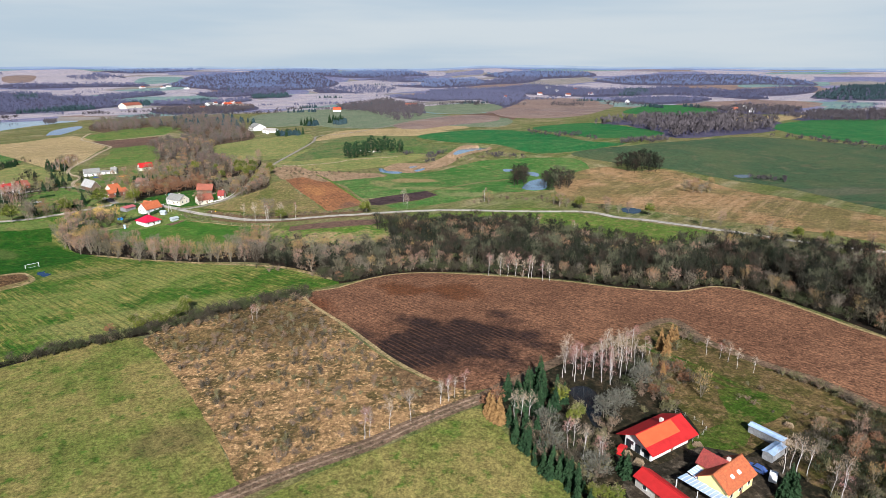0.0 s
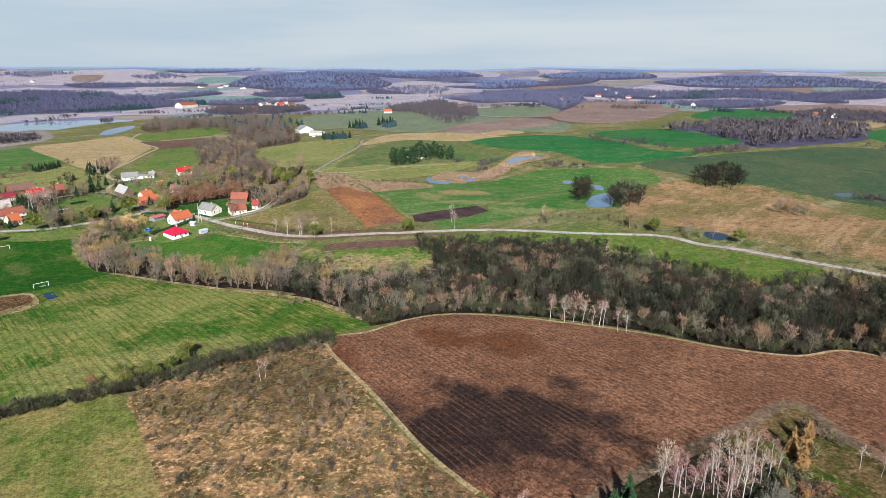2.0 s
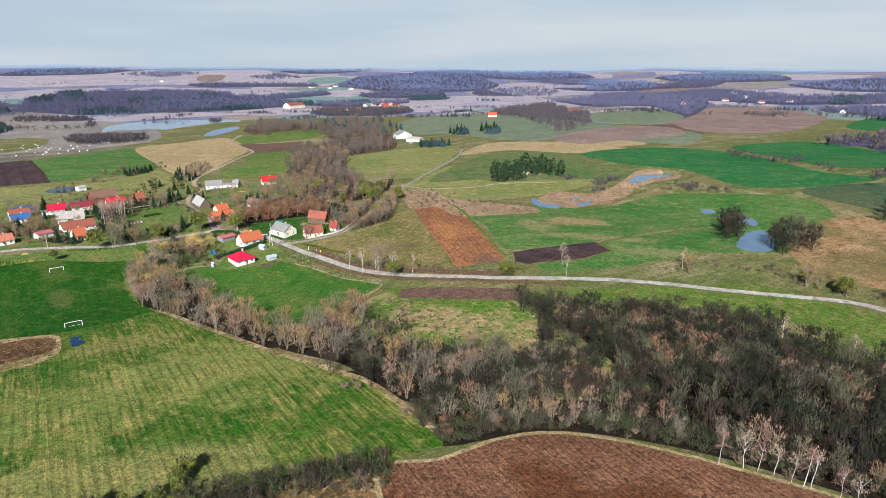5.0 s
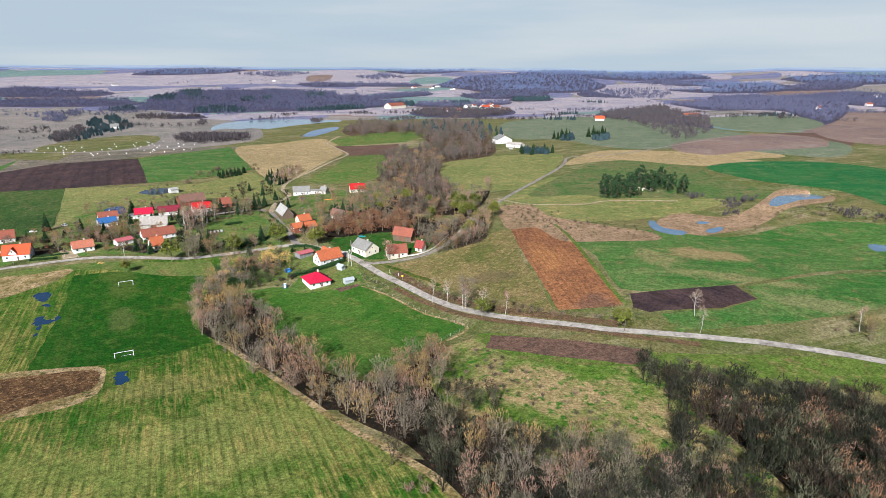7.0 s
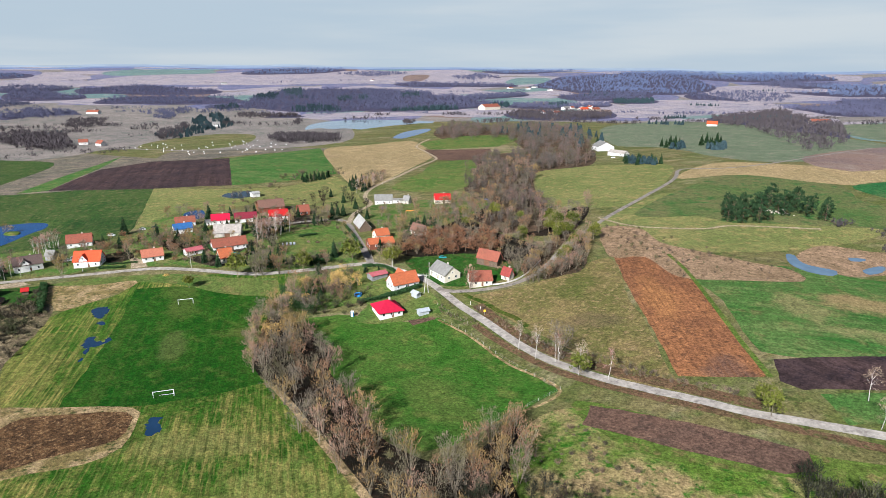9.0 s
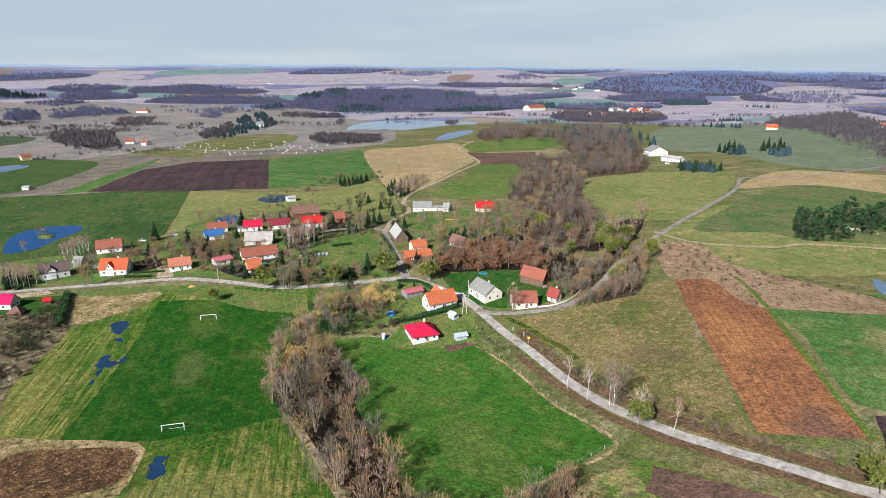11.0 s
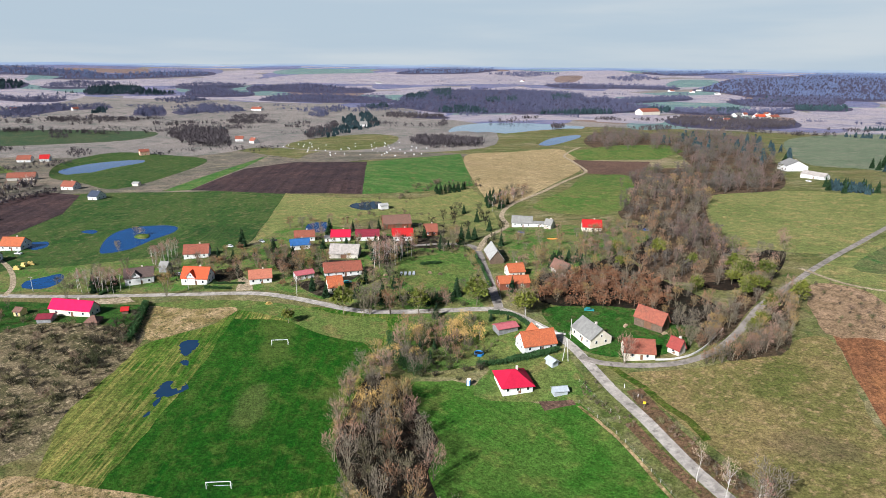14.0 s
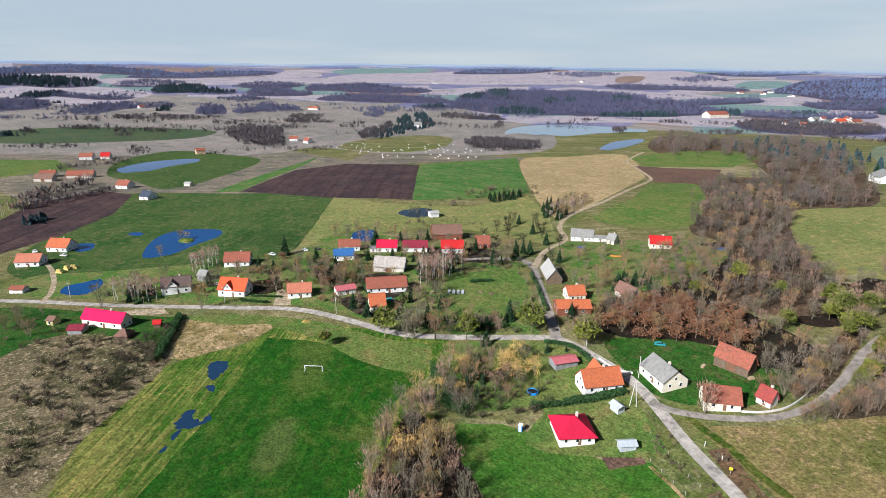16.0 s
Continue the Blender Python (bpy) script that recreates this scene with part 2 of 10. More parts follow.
LUSH = land("lush_crop", rgb(56, 101, 31), rgb(76, 109, 42), rgb(99, 114, 53), 24, 10, (-85, 3.0, 0.25, rgb(113, 122, 61)), [(-150, 372, 30, 10, -30, 0.5, rgb(96, 110, 52))])
TAN_ROUGH = land("tan_reed_litter", rgb(182, 156, 118), rgb(132, 116, 74), rgb(78, 86, 44), 9, 2, speck=0.4)
SCRUB_GROUND = land("scrub_ground", rgb(169, 133, 93), rgb(100, 86, 53), rgb(203, 165, 119), 6, 1.3, tint_spots=[(-60, 226, 34, 20, -40, 0.7, rgb(82, 70, 45)), (-84, 212, 16, 12, 0, 0.6, rgb(96, 84, 49)), (-2, 178, 14, 8, -45, 0.6, rgb(91, 70, 53))], lump=0.8)
REED = land("reed", rgb(169, 140, 112), rgb(149, 124, 96), rgb(125, 105, 79), 18, 3, lump=0.8)
REED_BROWN = land("brown_reed", rgb(112, 84, 56), rgb(78, 58, 40), rgb(154, 124, 88), 4, 1.2, lump=1.0, speck=0.5)
OLIVE_GRASS = land("olive_grass", rgb(107, 114, 54), rgb(138, 126, 74), rgb(77, 102, 37), 26, 4, (40, 2.6, 0.4, rgb(153, 136, 84)), [(-98, 214, 14, 9, -20, 0.5, rgb(89, 82, 54)), (-62, 150, 12, 8, 10, 0.6, rgb(94, 82, 54)), (-76, 185, 9, 18, 30, 0.4, rgb(153, 129, 87))])
# Darkened for tree shade at the farm; also soil of vegetable beds.
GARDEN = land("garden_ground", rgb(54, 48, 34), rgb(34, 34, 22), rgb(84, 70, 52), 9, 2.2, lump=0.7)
YARD = land("yard_ground", rgb(64, 56, 45), rgb(46, 42, 33), rgb(98, 88, 74), 9, 2.4)
FARM_GRASS = land("farm_rough_grass", rgb(108, 90, 57), rgb(76, 75, 35), rgb(133, 109, 77), 9, 2.4, lump=0.7)
BRUSH = land("brushy_fallow", rgb(128, 114, 88), rgb(92, 88, 60), rgb(156, 140, 112), 9, 1.8, lump=0.8)
FARM_GREEN = land("farm_lawn", rgb(58, 82, 24), rgb(84, 92, 38), rgb(110, 102, 58), 8, 2.5, lump=0.5)
GARDEN_GREEN = land("village_garden", rgb(80, 117, 48), rgb(126, 125, 76), rgb(92, 86, 58), 10, 2.6)
LAWN = land("dark_lawn", rgb(40, 84, 26), rgb(57, 89, 34), rgb(83, 86, 48), 15, 4)
# Leaf litter darkened to hold the shade under trees and hedges.
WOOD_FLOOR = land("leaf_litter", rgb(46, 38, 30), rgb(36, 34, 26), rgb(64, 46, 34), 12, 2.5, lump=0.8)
LITTER = land("pale_leaf_litter", rgb(109, 88, 70), rgb(81, 69, 53), rgb(65, 55, 40), 14, 3, lump=0.8)
ROADBANK = land("weedy_bank", rgb(118, 92, 70), rgb(104, 84, 62), rgb(92, 92, 54), 9, 2, lump=0.6)
SAND = land("sand", rgb(184, 166, 140), rgb(168, 150, 124), rgb(140, 128, 98), 8, 2)
RUT = land("wheel_rut", rgb(156, 132, 112), rgb(140, 118, 98), rgb(112, 96, 78), 9, 2, lump=0.1)
EARTH_TRACK = land("earth_track", rgb(128, 104, 84), rgb(112, 92, 74), rgb(96, 86, 62), 9, 2)
ASPHALT = land("asphalt", rgb(186, 178, 168), rgb(168, 160, 151), rgb(140, 133, 126), 14, 3, lump=0.02, grit=(0.88, 1.1), speck=0.08)
LANE_ASPHALT = land("old_asphalt", rgb(158, 149, 140), rgb(142, 134, 126), rgb(122, 115, 108), 9, 2, lump=0.02, grit=(0.85, 1.12), speck=0.08)


def water(name, tint, rough=0.06):
    n = Nodes(name)
    n.bump(n.noise(1.5, 2, 0.5), 0.06, 0.05)
    col = n.mix(n.ramp(n.noise(9, 3), 0.4, 0.7), tint, tuple(c * 1.2 for c in tint[:3]) + (1.0,))
    n.bsdf.inputs["IOR"].default_value = 1.33
    return n.done(col, rough, 0.5)


# WATER and RAIN blue, LAKE_WATER pale: reflected sky put into the base colour.
WATER = water("pond_water", (0.006, 0.045, 0.14, 1))
LAKE_WATER = water("lake_water", (0.10, 0.15, 0.20, 1), 0.08)
WATER_DARK = water("dark_water", (0.012, 0.013, 0.014, 1), 0.15)
RAIN = water("rain_water", (0.011, 0.03, 0.065, 1), 0.08)
PUDDLE = water("puddle_water", (0.012, 0.022, 0.03, 1), 0.1)


def plain(name, col, rough=0.8, spec=0.2, vary=0.15, size=1.5, metal=0.0, streak=0.0):
    """Paint, plaster or sheet: a colour with broad weathering and fine grain."""
    n = Nodes(name)
    c = n.mix(1.0, col, n.grey(n.noise(size, 4, 0.65), 1 - vary, 1 + vary), "MULTIPLY")
    c = n.mix(1.0, c, n.grey(n.noise(size * 0.12, 3, 0.6), 1 - vary * 0.6, 1 + vary * 0.6), "MULTIPLY")
    if streak:
        c = n.mix(n.ramp(n.noise(1.0, 4, 0.6, n.shift(0, (0.5, 0.5, 6.0))), 0.5, 0.75, 0.0, streak), c, rgb(70, 62, 54))
    n.bump(n.noise(0.12, 3, 0.6), 0.2, 0.02)
    return n.done(c, rough, spec, metal)


def tiles(name, a, b, moss=0.25):
    """Roof tiles in courses, each shade a little different, with moss and soot."""
    n = Nodes(name)
    br = n.add("ShaderNodeTexBrick")
    br.inputs["Scale"].default_value = 1.0
    br.inputs["Brick Width"].default_value, br.inputs["Row Height"].default_value = 0.45, 0.45
    br.inputs["Mortar Size"].default_value = 0.03
    br.inputs["Color1"].default_value, br.inputs["Color2"].default_value = a, b
    br.inputs["Mortar"].default_value = tuple(c * 0.78 for c in a[:3]) + (1.0,)
    n.join(n.coord, br.inputs["Vector"])
    c = n.mix(n.ramp(n.noise(2.2, 4, 0.65), 0.5, 0.72, 0.0, moss), br.outputs["Color"], rgb(96, 78, 62))
    c = n.mix(1.0, c, n.grey(n.noise(0.4, 3, 0.6), 0.8, 1.2), "MULTIPLY")
    n.bump(br.outputs["Fac"], 0.4, -0.04)
    return n.done(c, 0.8, 0.2)


MATS = dict(
    WHITE_WALL=plain("white_plaster", (0.62, 0.61, 0.585, 1), vary=0.08, streak=0.12),
    CREAM_WALL=plain("cream_plaster", (0.62, 0.56, 0.45, 1), vary=0.1, streak=0.18),
    OLD_WALL=plain("worn_plaster", (0.48, 0.44, 0.38, 1), vary=0.22, streak=0.4),
    YELLOW_WALL=plain("yellow_plaster", (0.72, 0.58, 0.25, 1), vary=0.08, streak=0.1),
    SALMON_WALL=plain("salmon_plaster", (0.62, 0.40, 0.27, 1), vary=0.1, streak=0.1),
    BRICK_WALL=tiles("wall_brick", rgb(150, 92, 70), rgb(128, 78, 60), 0.3),
    TIMBER=plain("weathered_timber", (0.12, 0.085, 0.06, 1), vary=0.35, size=0.6, streak=0.5),
    GREY_BOARD=plain("grey_board", (0.22, 0.22, 0.22, 1), vary=0.25, size=0.8, streak=0.3),
    FOIL=plain("greenhouse_foil", (0.36, 0.39, 0.41, 1), 0.35, 0.4, vary=0.15),
    CRIMSON=plain("crimson_sheet", (0.40, 0.012, 0.040, 1), 0.7, 0.12, vary=0.1),
    MAGENTA=plain("magenta_sheet", (0.48, 0.008, 0.065, 1), 0.75, 0.1, vary=0.1),
    # Orange tone stands for sunlight on the red sheet.
    SUNLIT_RED=plain("sunlit_orange_red_sheet", (0.58, 0.085, 0.03, 1), 0.5, 0.3, vary=0.1),
    RED_PAINT=plain("red_sheet", (0.36, 0.018, 0.018, 1), 0.7, 0.12, vary=0.12),
    PINK_SHEET=plain("pink_sheet", (0.36, 0.10, 0.11, 1), 0.7, 0.12, vary=0.15),
    MAROON=plain("maroon_sheet", (0.17, 0.022, 0.035, 1), 0.7, 0.12, vary=0.15),
    BLUE_SHEET=plain("blue_sheet", (0.03, 0.10, 0.25, 1), 0.7, 0.15, vary=0.15),
    BLUE_GREY=plain("blue_grey_sheet", (0.34, 0.45, 0.60, 1), 0.4, 0.4, vary=0.15),
    GREY_SHEET=plain("grey_sheet", (0.19, 0.185, 0.17, 1), 0.6, 0.25, vary=0.2),
    PALE_SHEET=plain("pale_sheet", (0.32, 0.31, 0.29, 1), 0.6, 0.25, vary=0.2),
    ASBESTOS=plain("asbestos_sheet", (0.30, 0.27, 0.24, 1), 0.9, 0.1, vary=0.25, streak=0.3),
    SLATE=plain("dark_slate", (0.04, 0.05, 0.075, 1), 0.5, 0.3, vary=0.2),
    ORANGE_TILE=tiles("orange_tile", (0.42, 0.118, 0.048, 1), (0.33, 0.088, 0.038, 1), 0.3),
    ORANGE_BRIGHT=tiles("bright_orange_tile", (0.56, 0.085, 0.03, 1), (0.46, 0.07, 0.026, 1), 0.15),
    SALMON=tiles("salmon_tile", (0.42, 0.15, 0.09, 1), (0.35, 0.12, 0.075, 1), 0.25),
    RED_TILE=tiles("red_tile", (0.27, 0.085, 0.052, 1), (0.19, 0.062, 0.042, 1), 0.5),
    DARK_RED=tiles("dark_red_tile", (0.26, 0.05, 0.04, 1), (0.20, 0.04, 0.035, 1), 0.35),
    DULL_TILE=tiles("dull_tile", (0.18, 0.095, 0.07, 1), (0.14, 0.08, 0.06, 1), 0.5),
    BROWN_TILE=tiles("brown_tile", (0.11, 0.075, 0.065, 1), (0.09, 0.065, 0.058, 1), 0.3),
)
FRAME = plain("white_frame", (0.75, 0.75, 0.74, 1), 0.5, 0.3, 0.05)
DOOR = plain("door_wood", (0.14, 0.07, 0.04, 1), 0.6, 0.3, 0.2)
CHIMNEY = plain("chimney_render", (0.55, 0.48, 0.42, 1), 0.9, 0.1, 0.25, 0.4)
gn = Nodes("window_glass")
PANE = gn.done((0.02, 0.025, 0.03, 1), 0.05, 0.6)


def bark(name, a, b):
    n = Nodes(name)
    info = n.add("ShaderNodeObjectInfo").outputs["Random"]
    c = n.mix(info, a, b)
    c = n.mix(1.0, c, n.grey(n.noise(0.7, 3, 0.6), 0.65, 1.3), "MULTIPLY")
    return n.done(c, 0.9, 0.1)


def twigs(name, a, b, through=0.0):
    n = Nodes(name)
    info = n.add("ShaderNodeObjectInfo").outputs["Random"]
    isle = n.add("ShaderNodeNewGeometry").outputs["Random Per Island"]
    c = n.mix(n.maths("MULTIPLY", n.maths("ADD", info, isle), 0.5), a, b)
    c = n.mix(1.0, c, n.grey(n.noise(3.0, 2, 0.5), 0.8, 1.2), "MULTIPLY")
    return n.done(c, 0.9, 0.1)


BARK = bark("grey_bark", (0.13, 0.11, 0.08, 1), (0.22, 0.185, 0.135, 1))
DARK_BARK = bark("dark_bark", (0.022, 0.02, 0.015, 1), (0.052, 0.045, 0.034, 1))
BIRCH_BARK = bark("birch_bark", (0.50, 0.465, 0.43, 1), (0.36, 0.33, 0.31, 1))
SPRUCE_BARK = bark("spruce_bark", (0.08, 0.055, 0.04, 1), (0.12, 0.08, 0.06, 1))
TWIGS = {
    "alder": [
        twigs("alder_twigs_mauve", (0.181, 0.113, 0.083, 1), (0.283, 0.179, 0.129, 1)),
        twigs("alder_twigs_olive", (0.082, 0.074, 0.045, 1), (0.153, 0.133, 0.083, 1)),
        twigs("alder_twigs_gold", (0.175, 0.117, 0.046, 1), (0.268, 0.184, 0.079, 1)),
        twigs("alder_twigs_grey", (0.093, 0.078, 0.059, 1), (0.164, 0.138, 0.105, 1)),
        twigs("alder_twigs_rust", (0.168, 0.091, 0.052, 1), (0.257, 0.152, 0.088, 1)),
    ],
    # Dark olive twigs, deepened further for the shade inside the stand.
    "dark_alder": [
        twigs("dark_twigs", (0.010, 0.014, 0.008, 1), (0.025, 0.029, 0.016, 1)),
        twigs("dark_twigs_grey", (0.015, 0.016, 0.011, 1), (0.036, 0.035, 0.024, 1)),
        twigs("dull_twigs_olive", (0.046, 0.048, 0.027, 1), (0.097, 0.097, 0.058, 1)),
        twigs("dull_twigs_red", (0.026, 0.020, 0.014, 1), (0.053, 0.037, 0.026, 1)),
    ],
    "thorn": [twigs("thorn_twigs", (0.028, 0.026, 0.016, 1), (0.068, 0.056, 0.038, 1)), twigs("thorn_twigs_green", (0.03, 0.036, 0.016, 1), (0.06, 0.066, 0.03, 1))],
    "birch": [twigs("birch_twigs", (0.22, 0.105, 0.09, 1), (0.30, 0.17, 0.14, 1)), twigs("birch_twigs_pale", (0.24, 0.175, 0.12, 1), (0.36, 0.28, 0.20, 1))],
    "ivy_tree": [twigs("ivy_twigs", (0.18, 0.15, 0.08, 1), (0.25, 0.21, 0.11, 1))],
    "willow": [twigs("willow_twigs", (0.483, 0.310, 0.092, 1), (0.414, 0.287, 0.115, 1))],
    "larch": [twigs("larch_twigs", (0.255, 0.150, 0.060, 1), (0.180, 0.098, 0.038, 1))],
    "rust_oak": [twigs("rust_leaves", (0.225, 0.103, 0.052, 1), (0.131, 0.071, 0.042, 1))],
    "shrub": [twigs("shrub_twigs", (0.12, 0.08, 0.056, 1), (0.20, 0.14, 0.095, 1)), twigs("shrub_twigs_olive", (0.10, 0.095, 0.045, 1), (0.17, 0.15, 0.07, 1)), twigs("shrub_twigs_dark", (0.055, 0.045, 0.032, 1), (0.10, 0.08, 0.055, 1))],
    "spruce": [twigs("spruce_needles", (0.012, 0.030, 0.013, 1), (0.030, 0.060, 0.024, 1))],
    "pine": [twigs("pine_needles", (0.014, 0.036, 0.016, 1), (0.034, 0.066, 0.026, 1))],
    "blossom": [twigs("pale_buds", (0.143, 0.140, 0.112, 1), (0.081, 0.077, 0.056, 1))],
}
IVY = twigs("ivy_leaves", (0.05, 0.075, 0.014, 1), (0.16, 0.165, 0.028, 1))
# FAR_BARE, FAR_DARK and FAR_BLUE crowns have haze mixed into their hues.
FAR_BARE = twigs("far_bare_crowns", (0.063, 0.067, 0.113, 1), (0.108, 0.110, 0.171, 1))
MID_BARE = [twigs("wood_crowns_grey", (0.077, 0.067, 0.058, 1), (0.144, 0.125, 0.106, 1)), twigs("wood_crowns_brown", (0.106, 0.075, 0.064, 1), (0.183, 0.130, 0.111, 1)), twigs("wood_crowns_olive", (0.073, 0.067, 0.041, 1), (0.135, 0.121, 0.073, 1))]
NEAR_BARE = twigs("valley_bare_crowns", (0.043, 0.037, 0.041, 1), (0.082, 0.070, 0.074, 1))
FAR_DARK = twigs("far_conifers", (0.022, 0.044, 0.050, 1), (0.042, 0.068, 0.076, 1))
FAR_BLUE = twigs("hazed_hill_wood", (0.09, 0.12, 0.21, 1), (0.13, 0.16, 0.25, 1))


# ---- the lie of the land ----
# rounded hills and hollows: x, y, height, radius
HILLS = [(-100, 1075, 16.3, 550), (-185, 400, -10.4, 70), (-120, -30, 10.7, 180), (65, 470, -1.9, 110), (-1200, 820, -6.4, 320), (420, 330, 11.4, 180), (-80, 470, 5.2, 70), (-540, 580, 7, 110), (-465, 820, -5.6, 70), (165, 680, 5.6, 70), (-210, 780, 6.3, 180), (-360, 435, 3.1, 70), (-10, 575, -6.4, 70), (60, 365, -6.9, 70), (25, 225, 2.9, 70), (305, 785, 4.3, 70), (235, 505, -4.5, 70), (-395, 575, -4.4, 70), (-720, -300, 3.7, 320), (-885, 470, -3.7, 70), (-255, 540, 2.5, 70), (-1200, 540, -3.7, 70)]


def height(x, y):
    z = -2 + 11 * np.tanh((x + 130) / 220)
    for cx, cy, a, s in HILLS:
        z = z + a * np.exp(-((x - cx) ** 2 + (y - cy) ** 2) / (2 * s * s))
    d = np.hypot(x + 50, y - 200)
    far = np.clip((d - 1300) / 3600, 0, 1.2)
    roll = np.sin(x / 290 + 1.3) * np.sin(y / 240 + 0.4) + 0.6 * np.sin((x + y) / 170) * np.sin((x - y) / 330 + 2)
    return z + 84 * far**1.5 - 8 * np.clip((d - 900) / 800, 0, 1) + roll * 5.0 * np.clip((d - 1400) / 1500, 0, 1)


FIELDS, PONDS, KEEP_OFF = [], [], []
PADDOCK = [(-341, 464), (-338, 486), (-328, 499), (-291, 471), (-290, 453), (-306, 446), (-324, 449)]


def rounded(pts, steps=5):
    """A smooth closed outline through the corners."""
    out, n = [], len(pts)
    for i in range(n):
        p0, p1, p2, p3 = (np.array(pts[(i + k - 1) % n]) for k in range(4))
        k = max(2, min(steps, int(np.hypot(*(p2 - p1)) / 6) + 1))
        for s in range(k):
            t = s / k
            out.append(0.5 * (2 * p1 + (p2 - p0) * t + (2 * p0 - 5 * p1 + 4 * p2 - p3) * t * t + (3 * p1 - p0 - 3 * p2 + p3) * t**3))
    return [(float(a), float(b)) for a, b in out]


def ragged(pts, amount=0.7, step=9.0):
    """Straight edges broken into short, slightly uneven stretches."""
    out, n = [], len(pts)
    for i in range(n):
        a, b = np.array(pts[i]), np.array(pts[(i + 1) % n])
        k = int(min(12, max(1, np.hypot(*(b - a)) // step)))
        for s in range(k):
            p = a + (b - a) * s / k
            w = amount if s else 0.0
            q = noise.noise_vector(Vector((p[0] * 1.1 / step, p[1] * 1.1 / step, 0)))
            out.append((float(p[0] + q.x * w), float(p[1] + q.y * w)))
    return out


def field(name, label, mat, pts, smooth=1, level=1):
    outline = rounded(pts) if smooth else ragged(pts)
    if np.hypot(np.mean([p[0] for p in pts]) + 100, np.mean([p[1] for p in pts]) - 300) < 330 and name != "woodland_floor":
        outline = ragged(outline, 1.1, 4.0)
    FIELDS.append((name, label, mat, outline, level))


def spine(pts, steps=6):
    out, n = [], len(pts)
    for i in range(n - 1):
        p0, p1, p2, p3 = (np.array(pts[min(max(i + k - 1, 0), n - 1)]) for k in range(4))
        for s in range(steps):
            t = s / steps
            out.append(0.5 * (2 * p1 + (p2 - p0) * t + (2 * p0 - 5 * p1 + 4 * p2 - p3) * t * t + (3 * p1 - p0 - 3 * p2 + p3) * t**3))
    return np.array(out + [np.array(pts[-1])])


def lane(name, label, mat, pts, wide, level=5):
    c = spine(pts)
    if level == 5:
        KEEP_OFF.extend((float(p[0]), float(p[1]), wide / 2 + 1.2) for p in spine(pts, 16))
    d = np.gradient(c, axis=0)
    d /= np.hypot(d[:, 0], d[:, 1])[:, None] + 1e-9
    n = np.stack([-d[:, 1], d[:, 0]], 1)
    wob = np.array([noise.noise(Vector((p[0] * 0.15, p[1] * 0.15, 3.0))) for p in c])[:, None]
    a, b = c + n * (wide / 2 + 0.25 * wob), c - n * (wide / 2 - 0.25 * wob)
    for k in range(0, len(c) - 1, 6):
        e = min(k + 6, len(c) - 1)
        ring = [tuple(map(float, q)) for q in [*a[k : e + 1], *b[k : e + 1][::-1]]]
        FIELDS.append((name, label, mat, ring, level))


def pond(label, mat, pts):
    PONDS.append((label, mat, ragged(rounded(pts, 4), 2.2, 1.0) if "puddle" in label or mat is PUDDLE else rounded(pts, 4)))


def inside(px, py, ring):
    r = np.array(ring)
    x0, y0 = r[:, 0], r[:, 1]
    x1, y1 = np.roll(x0, -1), np.roll(y0, -1)
    px, py = np.asarray(px, float)[:, None], np.asarray(py, float)[:, None]
    cross = (y0 > py) != (y1 > py)
    with np.errstate(divide="ignore", invalid="ignore"):
        xs = (x1 - x0) * (py - y0) / (y1 - y0) + x0
    return (np.sum(cross & (px < xs), axis=1) % 2).astype(bool)


def mesh_object(name, verts, faces, mat, parent=None, label=""):
    me = bpy.data.meshes.new(name)
    me.from_pydata([tuple(map(float, v)) for v in verts], [], faces)
    for m in mat if isinstance(mat, (list, tuple)) else [mat]:
        me.materials.append(m)
    ob = new(name, me)
    if parent is not None:
        ob.parent = parent
    if label:
        ob["label"] = label
    return ob


